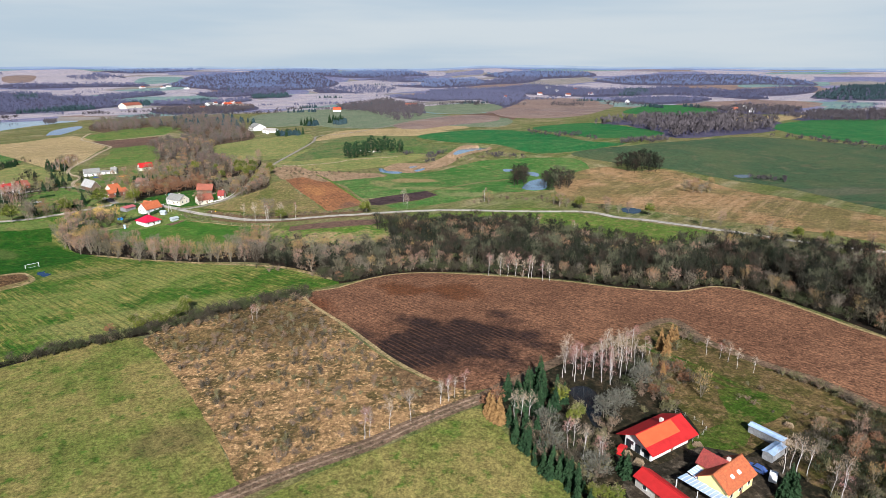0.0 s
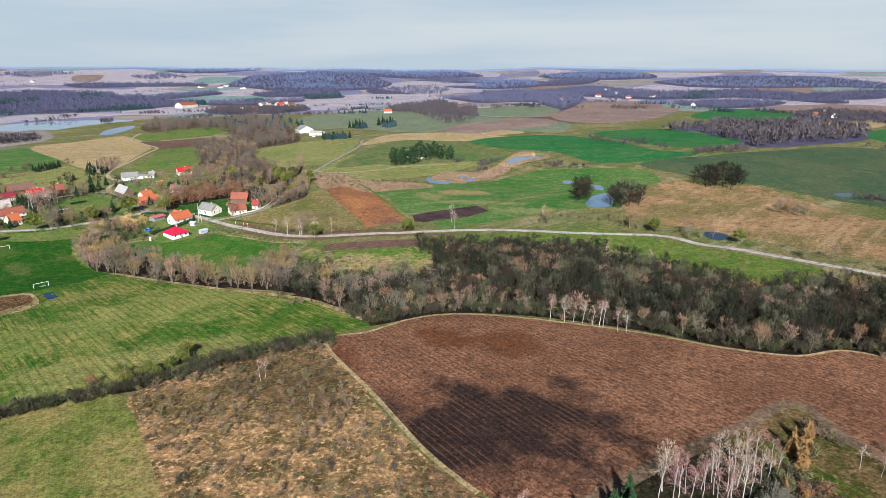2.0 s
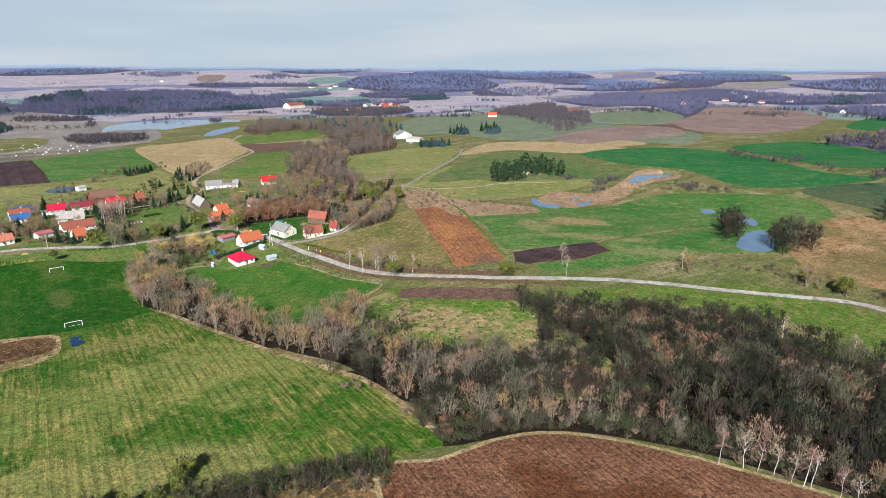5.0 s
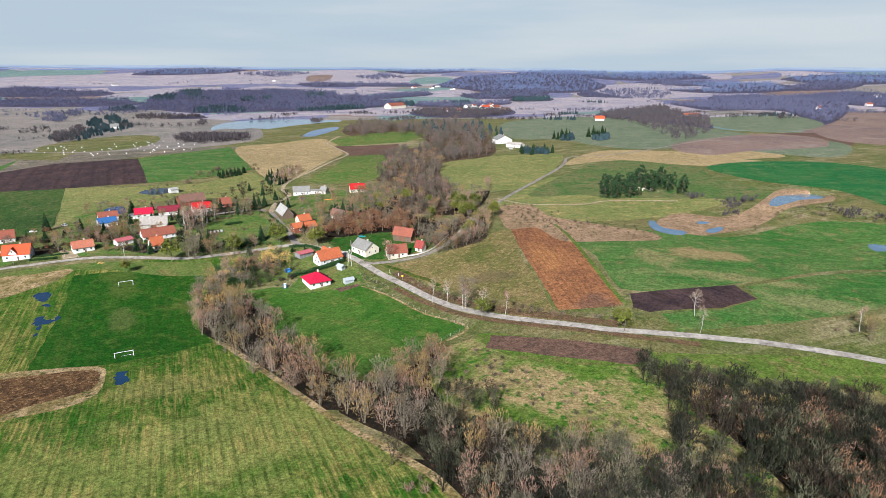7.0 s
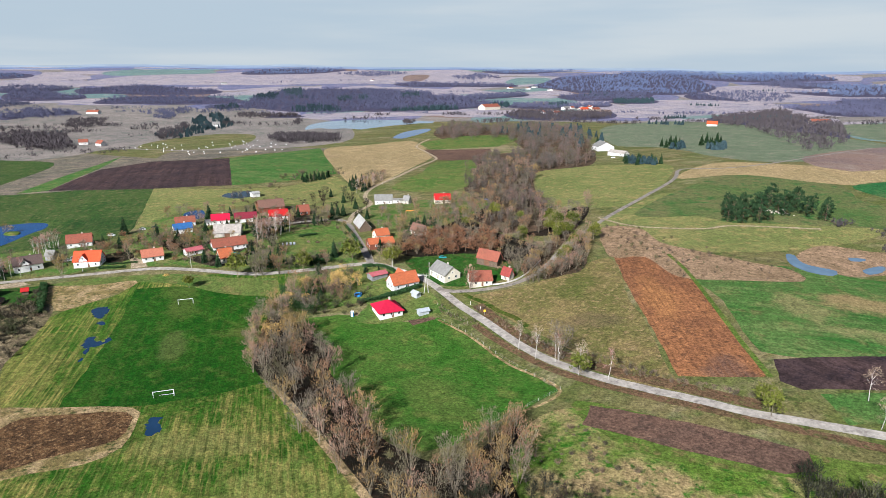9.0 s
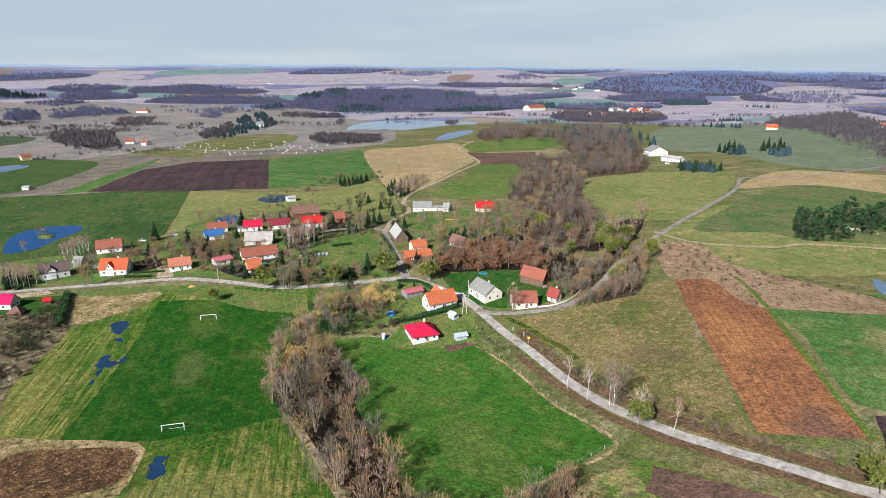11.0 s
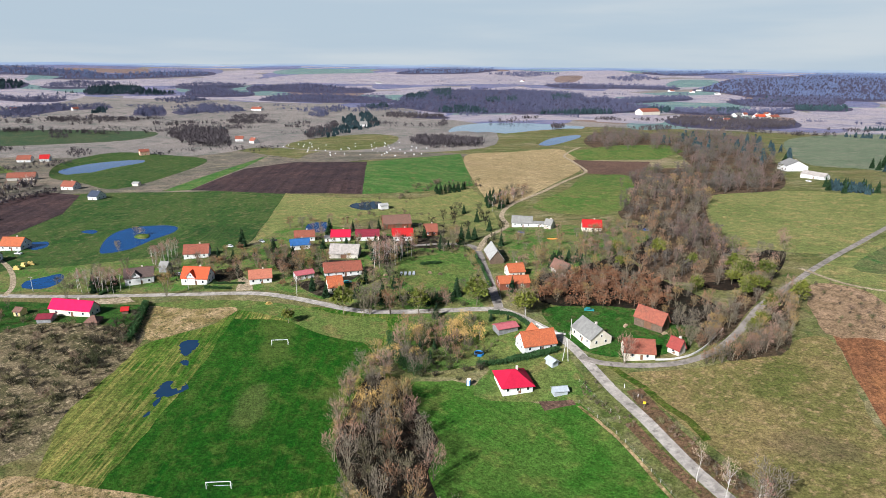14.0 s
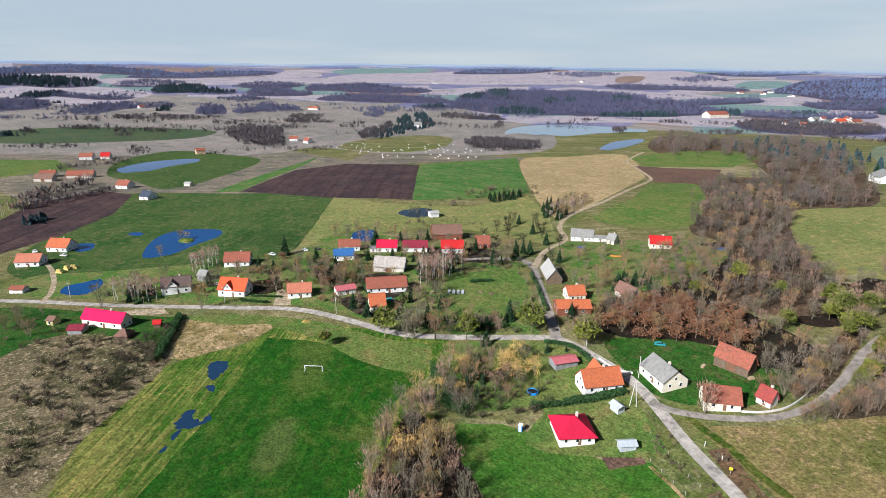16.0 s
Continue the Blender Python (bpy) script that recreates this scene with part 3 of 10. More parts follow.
def build_ground():
    """One sheet to the horizon; fields, roads and water lie on the very same triangles, a few centimetres up."""
    from mathutils.geometry import delaunay_2d_cdt

    rng = np.random.default_rng(5)
    pts = []
    grids = ((14, -640, 330, -20, 700, None), (45, -1500, 900, -500, 1700, 0), (150, -4800, 4800, -4600, 5000, 1))
    done = []
    for step, xa, xb, ya, yb, _ in grids:
        gx, gy = np.meshgrid(np.arange(xa, xb + 1, step), np.arange(ya, yb + 1, step))
        g = np.stack([gx.ravel(), gy.ravel()], 1).astype(float)
        g += rng.uniform(-0.3, 0.3, g.shape) * step
        keep = np.hypot(g[:, 0] + 50, g[:, 1] - 200) < 4780
        for a, b, c, d in done:
            keep &= ~((g[:, 0] > a) & (g[:, 0] < b) & (g[:, 1] > c) & (g[:, 1] < d))
        done.append((xa - step / 2, xb + step / 2, ya - step / 2, yb + step / 2))
        pts += g[keep].tolist()
    rim = np.linspace(0, 2 * np.pi, 160, endpoint=False)
    pts += [[-50 + 4850 * math.cos(a), 200 + 4850 * math.sin(a)] for a in rim]
    rings = [(name, label, mat, ring, level) for name, label, mat, ring, level in FIELDS]
    rings += [("pond", label, mat, ring, 20) for label, mat, ring in PONDS]
    loops = []
    for *_, ring, _ in rings:
        loops.append(list(range(len(pts), len(pts) + len(ring))))
        pts += [list(p) for p in ring]
    v, _, f, _, _, _ = delaunay_2d_cdt([Vector(p) for p in pts], [], [], 0, 1e-4, False) if not loops else delaunay_2d_cdt(
        [Vector(p) for p in pts], [(r[i], r[(i + 1) % len(r)]) for r in loops for i in range(len(r))], [], 0, 1e-4, False)
    xy = np.array([(p.x, p.y) for p in v])
    tri = np.array([t for t in f if len(t) == 3])
    mid = xy[tri].mean(1)
    own = np.full(len(tri), -1)
    rank = np.full(len(tri), -99)
    z = height(xy[:, 0], xy[:, 1])
    for i, (name, label, mat, ring, level) in enumerate(rings):
        r = np.array(ring)
        lo, hi = r.min(0), r.max(0)
        near = np.where((mid[:, 0] > lo[0]) & (mid[:, 0] < hi[0]) & (mid[:, 1] > lo[1]) & (mid[:, 1] < hi[1]))[0]
        if len(near):
            hit = near[inside(mid[near, 0], mid[near, 1], ring)]
            hit = hit[rank[hit] <= level]
            own[hit], rank[hit] = i, level
    for i, (name, *_) in enumerate(rings):
        if name == "pond":
            mine = np.unique(tri[own == i])
            if len(mine):
                z[mine] = np.percentile(z[mine], 30)
    verts = np.column_stack([xy, z])
    ground = mesh_object("ground", verts, tri.tolist(), PASTURE)
    for p in ground.data.polygons:
        p.use_smooth = True
    tagged(ground, "rolling winter farmland of dry and green grass reaching the horizon", "ground", kind="structure")
    merged = {}
    for i, (name, label, mat, ring, level) in enumerate(rings):
        sel = tri[own == i]
        if len(sel):
            key = (name, label) if level in (5, 6) or name in ("woodland_floor", "undergrowth", "far_woodland_floor", "far_field") else (name, label, i)
            merged.setdefault(key, (name, label, mat, level, []))[4].append(sel)
    for name, label, mat, level, parts in merged.values():
        sel = np.concatenate(parts)
        ids, back = np.unique(sel, return_inverse=True)
        vv = verts[ids].copy()
        far = np.hypot(vv[:, 0], vv[:, 1] - 200)
        vv[:, 2] += (0.10 if level in (5, 6) else 0.05) + far * 0.00008
        ob = mesh_object(name, vv, back.reshape(sel.shape).tolist(), mat)
        for p in ob.data.polygons:
            p.use_smooth = True
        kind = {"road": "road", "track": "track", "pond": "pond"}.get(name, "field")
        tagged(ob, label, kind, kind="structure")


# ---- buildings ----


def part(name, verts, faces, mat, parent, label=""):
    return mesh_object(name, verts, faces, mat, parent, label)


def box(x0, x1, y0, y1, z0, z1):
    v = [(x, y, z) for z in (z0, z1) for y in (y0, y1) for x in (x0, x1)]
    f = [(0, 2, 3, 1), (4, 5, 7, 6), (0, 1, 5, 4), (1, 3, 7, 5), (3, 2, 6, 7), (2, 0, 4, 6)]
    return v, f


def gable_body(l, w, base, eave, rise):
    a, b = l / 2, w / 2
    v = [(-a, -b, base), (a, -b, base), (a, b, base), (-a, b, base), (-a, -b, eave), (a, -b, eave), (a, b, eave), (-a, b, eave), (-a, 0, eave + rise), (a, 0, eave + rise)]
    f = [(0, 1, 5, 4), (1, 2, 6, 9, 5), (2, 3, 7, 6), (3, 0, 4, 8, 7), (4, 5, 9, 8), (7, 8, 9, 6), (3, 2, 1, 0)]
    return v, f


def slope(x0, x1, y0, z0, y1, z1, thick=0.16):
    """One roof slope, from its eave (y0, z0) to the ridge (y1, z1), as a slab."""
    v = [(x0, y0, z0), (x1, y0, z0), (x1, y1, z1), (x0, y1, z1)]
    v += [(x, y, z + thick) for x, y, z in v]
    f = [(0, 3, 2, 1), (4, 5, 6, 7), (0, 1, 5, 4), (1, 2, 6, 5), (2, 3, 7, 6), (3, 0, 4, 7)]
    return v, f


def window(house, x, y, z, side, w=1.1, h=1.3):
    """A framed pane on the wall: side f front, l or r gable."""
    d = 0.07
    if side == "f":
        out, pane = box(x - w / 2, x + w / 2, y - d, y + 0.02, z, z + h), box(x - w / 2 + 0.12, x + w / 2 - 0.12, y - d - 0.02, y - d + 0.03, z + 0.12, z + h - 0.12)
    else:
        s = -1 if side == "l" else 1
        xs, ps = sorted((x + s * d, x - s * 0.02)), sorted((x + s * (d + 0.02), x + s * (d - 0.03)))
        out, pane = box(*xs, y - w / 2, y + w / 2, z, z + h), box(*ps, y - w / 2 + 0.12, y + w / 2 - 0.12, z + 0.12, z + h - 0.12)
    frame_part = part("window", *out, FRAME, house)
    part("pane", *pane, PANE, frame_part, "dark glass pane")


def house(kind, label, x, y, turn, length, width, wall, roof, eave=3.0, rise=3.5, style="gable", windows=3, wing=0, over=0.45, band="", wing_roof="", skylights=0):
    root = new(kind)
    c, s = math.cos(radians(turn)), math.sin(radians(turn))
    corners = [(x + c * a * length / 2 - s * b * width / 2, y + s * a * length / 2 + c * b * width / 2) for a in (-1, 1) for b in (-1, 1)]
    zs = [float(height(a, b)) for a, b in corners]
    z0 = sum(zs) / 4 + 0.1
    root.matrix_basis = pose(x, y, z0, 0, 0, turn)
    base = min(zs) - z0 - 0.3
    KEEP_OFF.append((x, y, 0.5 * math.hypot(length, width) + 2.5))
    a, b, o = length / 2, width / 2, over
    wm, rm = MATS[wall], MATS[roof]
    drop = rise / b * o
    if style == "hip":
        part("wall", *box(-a, a, -b, b, base, eave), wm, root)
        r = max(a - b * 0.95, 0.6)
        v = [(-a - o, -b - o, eave), (a + o, -b - o, eave), (a + o, b + o, eave), (-a - o, b + o, eave), (-r, 0, eave + rise), (r, 0, eave + rise)]
        v += [(px, py, pz - 0.18) for px, py, pz in v[:4]]
        f = [(0, 1, 5, 4), (1, 2, 5), (2, 3, 4, 5), (3, 0, 4), (0, 6, 7, 1), (1, 7, 8, 2), (2, 8, 9, 3), (3, 9, 6, 0), (9, 8, 7, 6)]
        part("roof", v, f, rm, root)
    else:
        part("wall", *gable_body(length, width, base, eave, rise), wm, root)
        for sign in (-1, 1):
            part("roof_slope", *slope(-a - o, a + o, sign * (b + o), eave - drop + 0.04, 0, eave + rise + 0.04), rm, root)
        # Thin orange slab over the slope imitates its sunlit upper part.
        if band:
            m = 0.6
            part("roof_panel", *slope(-a - o, a * 0.6, -(b + o) * m, eave + rise + 0.06 - (rise + drop) * m, -0.05, eave + rise + 0.05, 0.2), MATS[band], root, "orange upper roof panel")
        part("ridge", *box(-a - o, a + o, -0.16, 0.16, eave + rise + 0.14, eave + rise + 0.3), rm, root)
    if wing == 2:
        ww, sx, wr, y1 = min(length * 0.42, 6.0), length * 0.08, rise * 0.95, b + 2.6
        v = [(sx - ww / 2, y1, base), (sx + ww / 2, y1, base), (sx + ww / 2, y1, eave + 0.3), (sx, y1, eave + 0.3 + wr), (sx - ww / 2, y1, eave + 0.3)]
        v += [(px, 0.0, pz) for px, _, pz in v]
        part("gable_wall", v, [(4, 3, 2, 1, 0), (6, 7, 8, 9, 5), (5, 9, 4, 0), (2, 7, 6, 1), (9, 8, 3, 4), (8, 7, 2, 3), (1, 6, 5, 0)], wm, root)
        k = wr / (ww / 2)
        for sign in (-1, 1):
            e = sx + sign * (ww / 2 + 0.4)
            p = [(e, y1 + 0.4, eave + 0.35 - 0.4 * k), (sx, y1 + 0.4, eave + 0.35 + wr), (sx, 0.1, eave + 0.35 + wr), (e, 0.1, eave + 0.35 - 0.4 * k)]
            p += [(px, py, pz + 0.15) for px, py, pz in p]
            part("wing_slope", p, [(0, 1, 2, 3), (7, 6, 5, 4), (0, 4, 5, 1), (1, 5, 6, 2), (2, 6, 7, 3), (3, 7, 4, 0)], MATS[wing_roof] if wing_roof else rm, root)
    elif wing:
        ww, sx = min(length * 0.32, 4.4), (-0.12 if wing < 0 else -0.28) * length
        wr = rise * 0.66
        y0 = -b - (0.25 if wing < 0 else 1.6)
        v = [(sx - ww / 2, y0, base), (sx + ww / 2, y0, base), (sx + ww / 2, y0, eave + 0.6), (sx, y0, eave + 0.6 + wr), (sx - ww / 2, y0, eave + 0.6)]
        v += [(px, 0.0, pz) for px, _, pz in v]
        part("gable_wall", v, [(0, 1, 2, 3, 4), (5, 9, 8, 7, 6), (0, 4, 9, 5), (1, 6, 7, 2), (4, 3, 8, 9), (3, 2, 7, 8), (0, 5, 6, 1)], wm, root)
        k = wr / (ww / 2)
        for sign in (-1, 1):
            e = sx + sign * (ww / 2 + 0.4)
            p = [(e, y0 - 0.4, eave + 0.6 - 0.4 * k + 0.05), (sx, y0 - 0.4, eave + 0.6 + wr + 0.05), (sx, -0.1, eave + 0.6 + wr + 0.05), (e, -0.1, eave + 0.6 - 0.4 * k + 0.05)]
            p += [(px, py, pz + 0.15) for px, py, pz in p]
            part("dormer_slope", p, [(0, 1, 2, 3), (7, 6, 5, 4), (0, 4, 5, 1), (1, 5, 6, 2), (2, 6, 7, 3), (3, 7, 4, 0)], rm, root)
        window(root, sx, y0, eave + 0.9, "f", 0.9, 1.2)
    if windows:
        n = windows
        for i in range(n):
            wx = -a + length * (i + 0.5) / n
            if wing in (-1, 1) and abs(wx - sx) < ww / 2 + 0.3:
                continue
            window(root, wx, -b, min(1.0, eave - 1.7), "f")
        if width > 6 and style != "hip":
            for side, gx in (("l", -a), ("r", a)):
                for gy in (-width * 0.22, width * 0.22):
                    window(root, gx, gy, min(1.0, eave - 1.7), side)
                if rise > 3.3:
                    window(root, gx, 0, eave + 0.4, side, 0.9, 1.1)
        part("door", *box(a * 0.12 - 0.5, a * 0.12 + 0.5, -b - 0.05, -b + 0.02, 0.0, 2.0), DOOR, root)
    elif kind in ("barn", "garage"):
        part("barn_door", *box(-1.6, 1.6, -b - 0.06, -b + 0.02, 0.0, min(2.6, eave - 0.2)), DOOR, root)
    if band:
        for k in range(3):
            gy = -b * 0.7 + k * b * 0.7
            part("porch_opening", *box(-a - 0.08, -a + 0.02, gy - 0.75, gy + 0.75, 0.0, 2.1), PANE, root, "dark glazed porch opening")
    if kind in ("house", "bungalow", "cottage", "manor"):
        cx, cy = a * 0.25, 0.6
        part("chimney", *box(cx - 0.35, cx + 0.35, cy - 0.35, cy + 0.35, eave + rise * 0.5, eave + rise + 0.9), CHIMNEY, root)
    for i in range(skylights):
        t, wx = 0.5, -a * 0.25 + i * a * 0.5
        y0, y1 = -(b + o) * (1 - t + 0.09), -(b + o) * (1 - t - 0.09)
        zz = eave - drop + (rise + drop) * t
        part("skylight", *slope(wx - 0.5, wx + 0.5, y0, zz - (rise + drop) * 0.09 + 0.1, y1, zz + (rise + drop) * 0.09 + 0.1, 0.16), FRAME, root, "white framed skylight")
    tagged(root, label, kind, group="village buildings")
    return root


# ---- trees ----


class Shape:
    def __init__(self):
        self.v, self.f = [], []

    def tube(self, p, q, r0, r1, sides=4, base=None):
        """A tapered tube; given the ring of an earlier one, it grows on from it. Returns its last ring."""
        p, q = Vector(p), Vector(q)
        sides = len(base) if base else sides
        d = (q - p).normalized()
        u = d.orthogonal().normalized()
        w = d.cross(u)
        rings = [base] if base else []
        for c, r in ((p, r0), (q, r1))[len(rings):]:
            rings.append(list(range(len(self.v), len(self.v) + sides)))
            for i in range(sides):
                a = 2 * math.pi * i / sides
                self.v.append(tuple(c + (u * math.cos(a) + w * math.sin(a)) * r))
        lo, hi = rings
        for i in range(sides):
            j = (i + 1) % sides
            self.f += [(lo[i], lo[j], hi[j]), (lo[i], hi[j], hi[i])]
        return hi

    def blade(self, p, q, wide, rnd, out=None):
        """A tapering spray of twigs; given the way out of the crown, it faces outwards so the crown shades like a dome.
        """
        p, q = Vector(p), Vector(q)
        side = (q - p).cross(Vector((rnd.uniform(-1, 1), rnd.uniform(-1, 1), rnd.uniform(-1, 1))) + (out * 1.5 if out else Vector()))
        side = side.normalized() * wide / 2 if side.length > 1e-6 else Vector((wide / 2, 0, 0))
        n = len(self.v)
        self.v += [tuple(p - side), tuple(p + side), tuple(q)]
        self.f.append((n, n + 1, n + 2))

    def leaf(self, p, size, rnd):
        p = Vector(p)
        n = len(self.v)
        for _ in range(3):
            self.v.append(tuple(p + Vector((rnd.gauss(0, 1), rnd.gauss(0, 1), rnd.gauss(0, 0.8))) * size * 0.6))
        self.f.append((n, n + 1, n + 2))


def away(d, spread, rnd, lift=0.15):
    v = Vector((rnd.gauss(0, 1), rnd.gauss(0, 1), rnd.gauss(0, 1)))
    v = (d + v.normalized() * spread + Vector((0, 0, lift))).normalized()
    return v


def bare_tree(rnd, tall, stems=1, crown=0.36, twig=345, wide=0.16, girth=0.014, droop=0.0, low=0.16, limb=1.0):
    """Tapered trunk with limbs and boughs, and a rounded crown of fine twigs."""
    wood, fine = Shape(), Shape()
    ends = []
    heart = tall * 0.56
    for s in range(stems):
        off = Vector((rnd.uniform(-0.5, 0.5), rnd.uniform(-0.5, 0.5), -0.3)) if stems > 1 else Vector((0, 0, -0.3))
        lean = Vector((rnd.uniform(-0.08, 0.08), rnd.uniform(-0.08, 0.08), 1)) + (Vector((off.x, off.y, 0)) * 0.4 if stems > 1 else Vector())
        p, r, top = off, tall * girth / math.sqrt(stems), tall * rnd.uniform(0.78, 0.92)
        n, ring = 5, None
        for i in range(n):
            q = p + away(lean.normalized(), 0.1, rnd, 0) * top / n
            ring = wood.tube(p, q, r * (1 - i / n) + 0.025, r * (1 - (i + 1) / n) + 0.025, 4, ring)
            z = q.z / tall
            if z > low:
                for _ in range(4 if stems == 1 else (3 if stems == 2 else 2)):
                    ang = rnd.uniform(0, 2 * math.pi)
                    # limbs end on an upright egg round the heart of the crown
                    el = rnd.uniform(-0.85, 1.1) if z < 0.6 else rnd.uniform(0.2, 1.3)
                    rr = tall * crown * rnd.uniform(0.72, 1.0)
                    e = Vector((math.cos(ang) * math.cos(el) * rr, math.sin(ang) * math.cos(el) * rr, heart + math.sin(el) * tall * 0.40))
                    e.z = max(e.z, q.z * 0.75)
                    d = (e - q).normalized()
                    reach = tall * crown
                    m = q + (e - q) * 0.5 + Vector((0, 0, -0.04 * reach))
                    fork = wood.tube(q, m, (r * 0.34 + 0.025) * limb, (r * 0.2 + 0.02) * limb, 3, ring[:3])
                    wood.tube(m, e, (r * 0.2 + 0.02) * limb, 0.015 * limb, 3, fork)
                    ends += [(m, d, reach), (e, (e - Vector((0, 0, heart * 0.7))).normalized(), reach), (e, d, reach)]
            p = q
        ends.append((p, Vector((0, 0, 1)), tall * crown * 0.7))
    for _ in range(twig):
        base, d, reach = rnd.choice(ends)
        g = away(d, 0.85, rnd, 0.3 - droop)
        p = base + Vector((rnd.gauss(0, 1), rnd.gauss(0, 1), rnd.gauss(0, 1))) * reach * 0.17
        ln = reach * rnd.uniform(0.2, 0.42)
        fine.blade(p, p + g * ln + Vector((0, 0, -droop * ln)), wide * rnd.uniform(0.7, 1.5), rnd)
    return wood, fine


def fan_tree(rnd, tall, stems=4, crown=0.36, twig=330, wide=0.155, girth=0.012, fork=4, base=0.30):
    """Several stems fan out from one foot into a dome of fine upright twigs."""
    wood, fine = Shape(), Shape()
    tips = []
    turn = rnd.uniform(0, 6.28)
    r = tall * girth * 1.3 / math.sqrt(stems)
    for s in range(stems):
        ang = turn + 2 * math.pi * (s + rnd.uniform(-0.35, 0.35)) / stems
        lean = crown * (rnd.uniform(0.3, 0.85) if stems > 1 else 0.08)
        foot = Vector((math.cos(ang), math.sin(ang), 0)) * (0.02 * tall * (stems > 1)) + Vector((0, 0, -0.3))
        top = tall * rnd.uniform(0.84, 0.96) * (1 - 0.5 * lean * lean / crown)
        p, ring = foot, None
        for i in range(3):
            f = (i + 1) / 3
            out = lean * tall * f**1.3
            q = Vector((math.cos(ang) * out, math.sin(ang) * out, top * f)) + Vector((rnd.gauss(0, 1), rnd.gauss(0, 1), 0)) * 0.012 * tall
            ring = wood.tube(p, q, r * (1 - i / 3.4) + 0.02, r * (1 - (i + 1) / 3.4) + 0.02, 3, ring)
            for _ in range(fork if i else 3):
                b = p.lerp(q, rnd.uniform(0.35, 1.0))
                a = ang + rnd.gauss(0, 0.85 if stems > 1 else 2.5)
                el = rnd.uniform(-0.35, 1.35)
                reach = tall * crown * rnd.uniform(0.75, 1.0) * math.cos(max(el, 0.0))
                e = Vector((math.cos(a) * reach, math.sin(a) * reach, tall * (base + (0.97 - base) * math.sin(el))))
                e.z = max(e.z, b.z + 0.06 * tall)
                wood.tube(b, e, r * 0.3 + 0.02, 0.012, 3)
                tips.append((b, e))
            p = q
        tips.append((p, p + Vector((0, 0, tall * 0.06))))
    heart = Vector((0, 0, tall * 0.14))
    for _ in range(twig):
        b, e = rnd.choice(tips)
        p = b.lerp(e, rnd.uniform(0.3, 1.0)) + Vector((rnd.gauss(0, 1), rnd.gauss(0, 1), rnd.gauss(0, 1))) * 0.035 * tall
        o = (p - heart).normalized()
        g = away(o, 0.8, rnd, 0.45)
        fine.blade(p, p + g * tall * rnd.uniform(0.06, 0.14), wide * rnd.uniform(0.7, 1.5), rnd, o)
    return wood, fine


def ivy_tree(rnd, tall):
    wood, fine = bare_tree(rnd, tall, 1, 0.36, 260, 0.11)
    green = Shape()
    for _ in range(60):
        a, el, k = rnd.uniform(0, 6.28), rnd.uniform(-0.5, 1.4), rnd.uniform(0.35, 1.0)
        c = Vector((math.cos(a) * math.cos(el) * tall * 0.36 * k, math.sin(a) * math.cos(el) * tall * 0.36 * k, tall * (0.56 + 0.38 * math.sin(el) * k)))
        for _ in range(13):
            green.leaf((c.x + rnd.gauss(0, 0.42), c.y + rnd.gauss(0, 0.42), c.z + rnd.gauss(0, 0.36)), 0.62, rnd)
    return wood, fine, green


def spruce(rnd, tall):
    wood, fine = Shape(), Shape()
    wood.tube((0, 0, -0.3), (0, 0, tall * 0.97), tall * 0.018, 0.02, 5)
    rows = 17
    for i in range(rows):
        z = tall * (0.05 + 0.93 * i / rows)
        reach = tall * 0.25 * (1 - i / rows) ** 0.85 + 0.12
        n = max(6, int(17 * (1 - i / rows)))
        for k in range(n):
            a = 2 * math.pi * (k + rnd.random()) / n
            rr = reach * rnd.uniform(0.7, 1.12)
            d = Vector((math.cos(a), math.sin(a), 0))
            tip = Vector((0, 0, z)) + d * rr + Vector((0, 0, -rr * rnd.uniform(0.15, 0.45)))
            fine.blade(Vector((0, 0, z + 0.2)) + d * 0.1, tip, rr * 0.85, rnd)
            for s in (0.45, 0.75):
                q = Vector((0, 0, z)).lerp(tip, s)
                g = d.cross(Vector((0, 0, 1))) * rnd.choice((-1, 1))
                fine.blade(q, q + (g + d * 0.5).normalized() * rr * 0.42 + Vector((0, 0, -0.12 * rr)), rr * 0.36, rnd)
    return wood, fine


def pine(rnd, tall):
    """A broad dark pine: clumps of needles on a short trunk, uneven in outline."""
    wood, fine = Shape(), Shape()
    wood.tube((0, 0, -0.3), (0, 0, tall * 0.9), tall * 0.02, 0.03, 5)
    for i in range(34):
        z = rnd.uniform(0.14, 0.97)
        a, r = rnd.uniform(0, 6.28), tall * 0.30 * math.sqrt(max(0.03, 1 - ((z - 0.36) / 0.64) ** 2)) * rnd.uniform(0.55, 1.0)
        c = Vector((math.cos(a) * r, math.sin(a) * r, z * tall))
        wood.tube((0, 0, z * tall * 0.9), c, 0.05, 0.02, 3)
        for _ in range(12):
            p = c + Vector((rnd.gauss(0, 0.5), rnd.gauss(0, 0.5), rnd.gauss(0, 0.32))) * tall * 0.07
            o = (p - Vector((0, 0, tall * 0.35))).normalized()
            fine.blade(p, p + away(o, 1.0, rnd, 0.3) * tall * 0.1, tall * 0.06, rnd, o)
    return wood, fine


def rust_oak(rnd, tall):
    wood, fine = bare_tree(rnd, tall, 1, 0.42, 120, 0.08)
    leaves = Shape()
    for _ in range(46):
        a, r = rnd.uniform(0, 6.28), tall * 0.36 * math.sqrt(rnd.random())
        z = tall * (0.3 + 0.62 * rnd.random() * (1 - 0.4 * r / (tall * 0.36)))
        for _ in range(9):
            leaves.leaf((r * math.cos(a) + rnd.gauss(0, 0.5), r * math.sin(a) + rnd.gauss(0, 0.5), z + rnd.gauss(0, 0.4)), 0.56, rnd)
    return wood, leaves


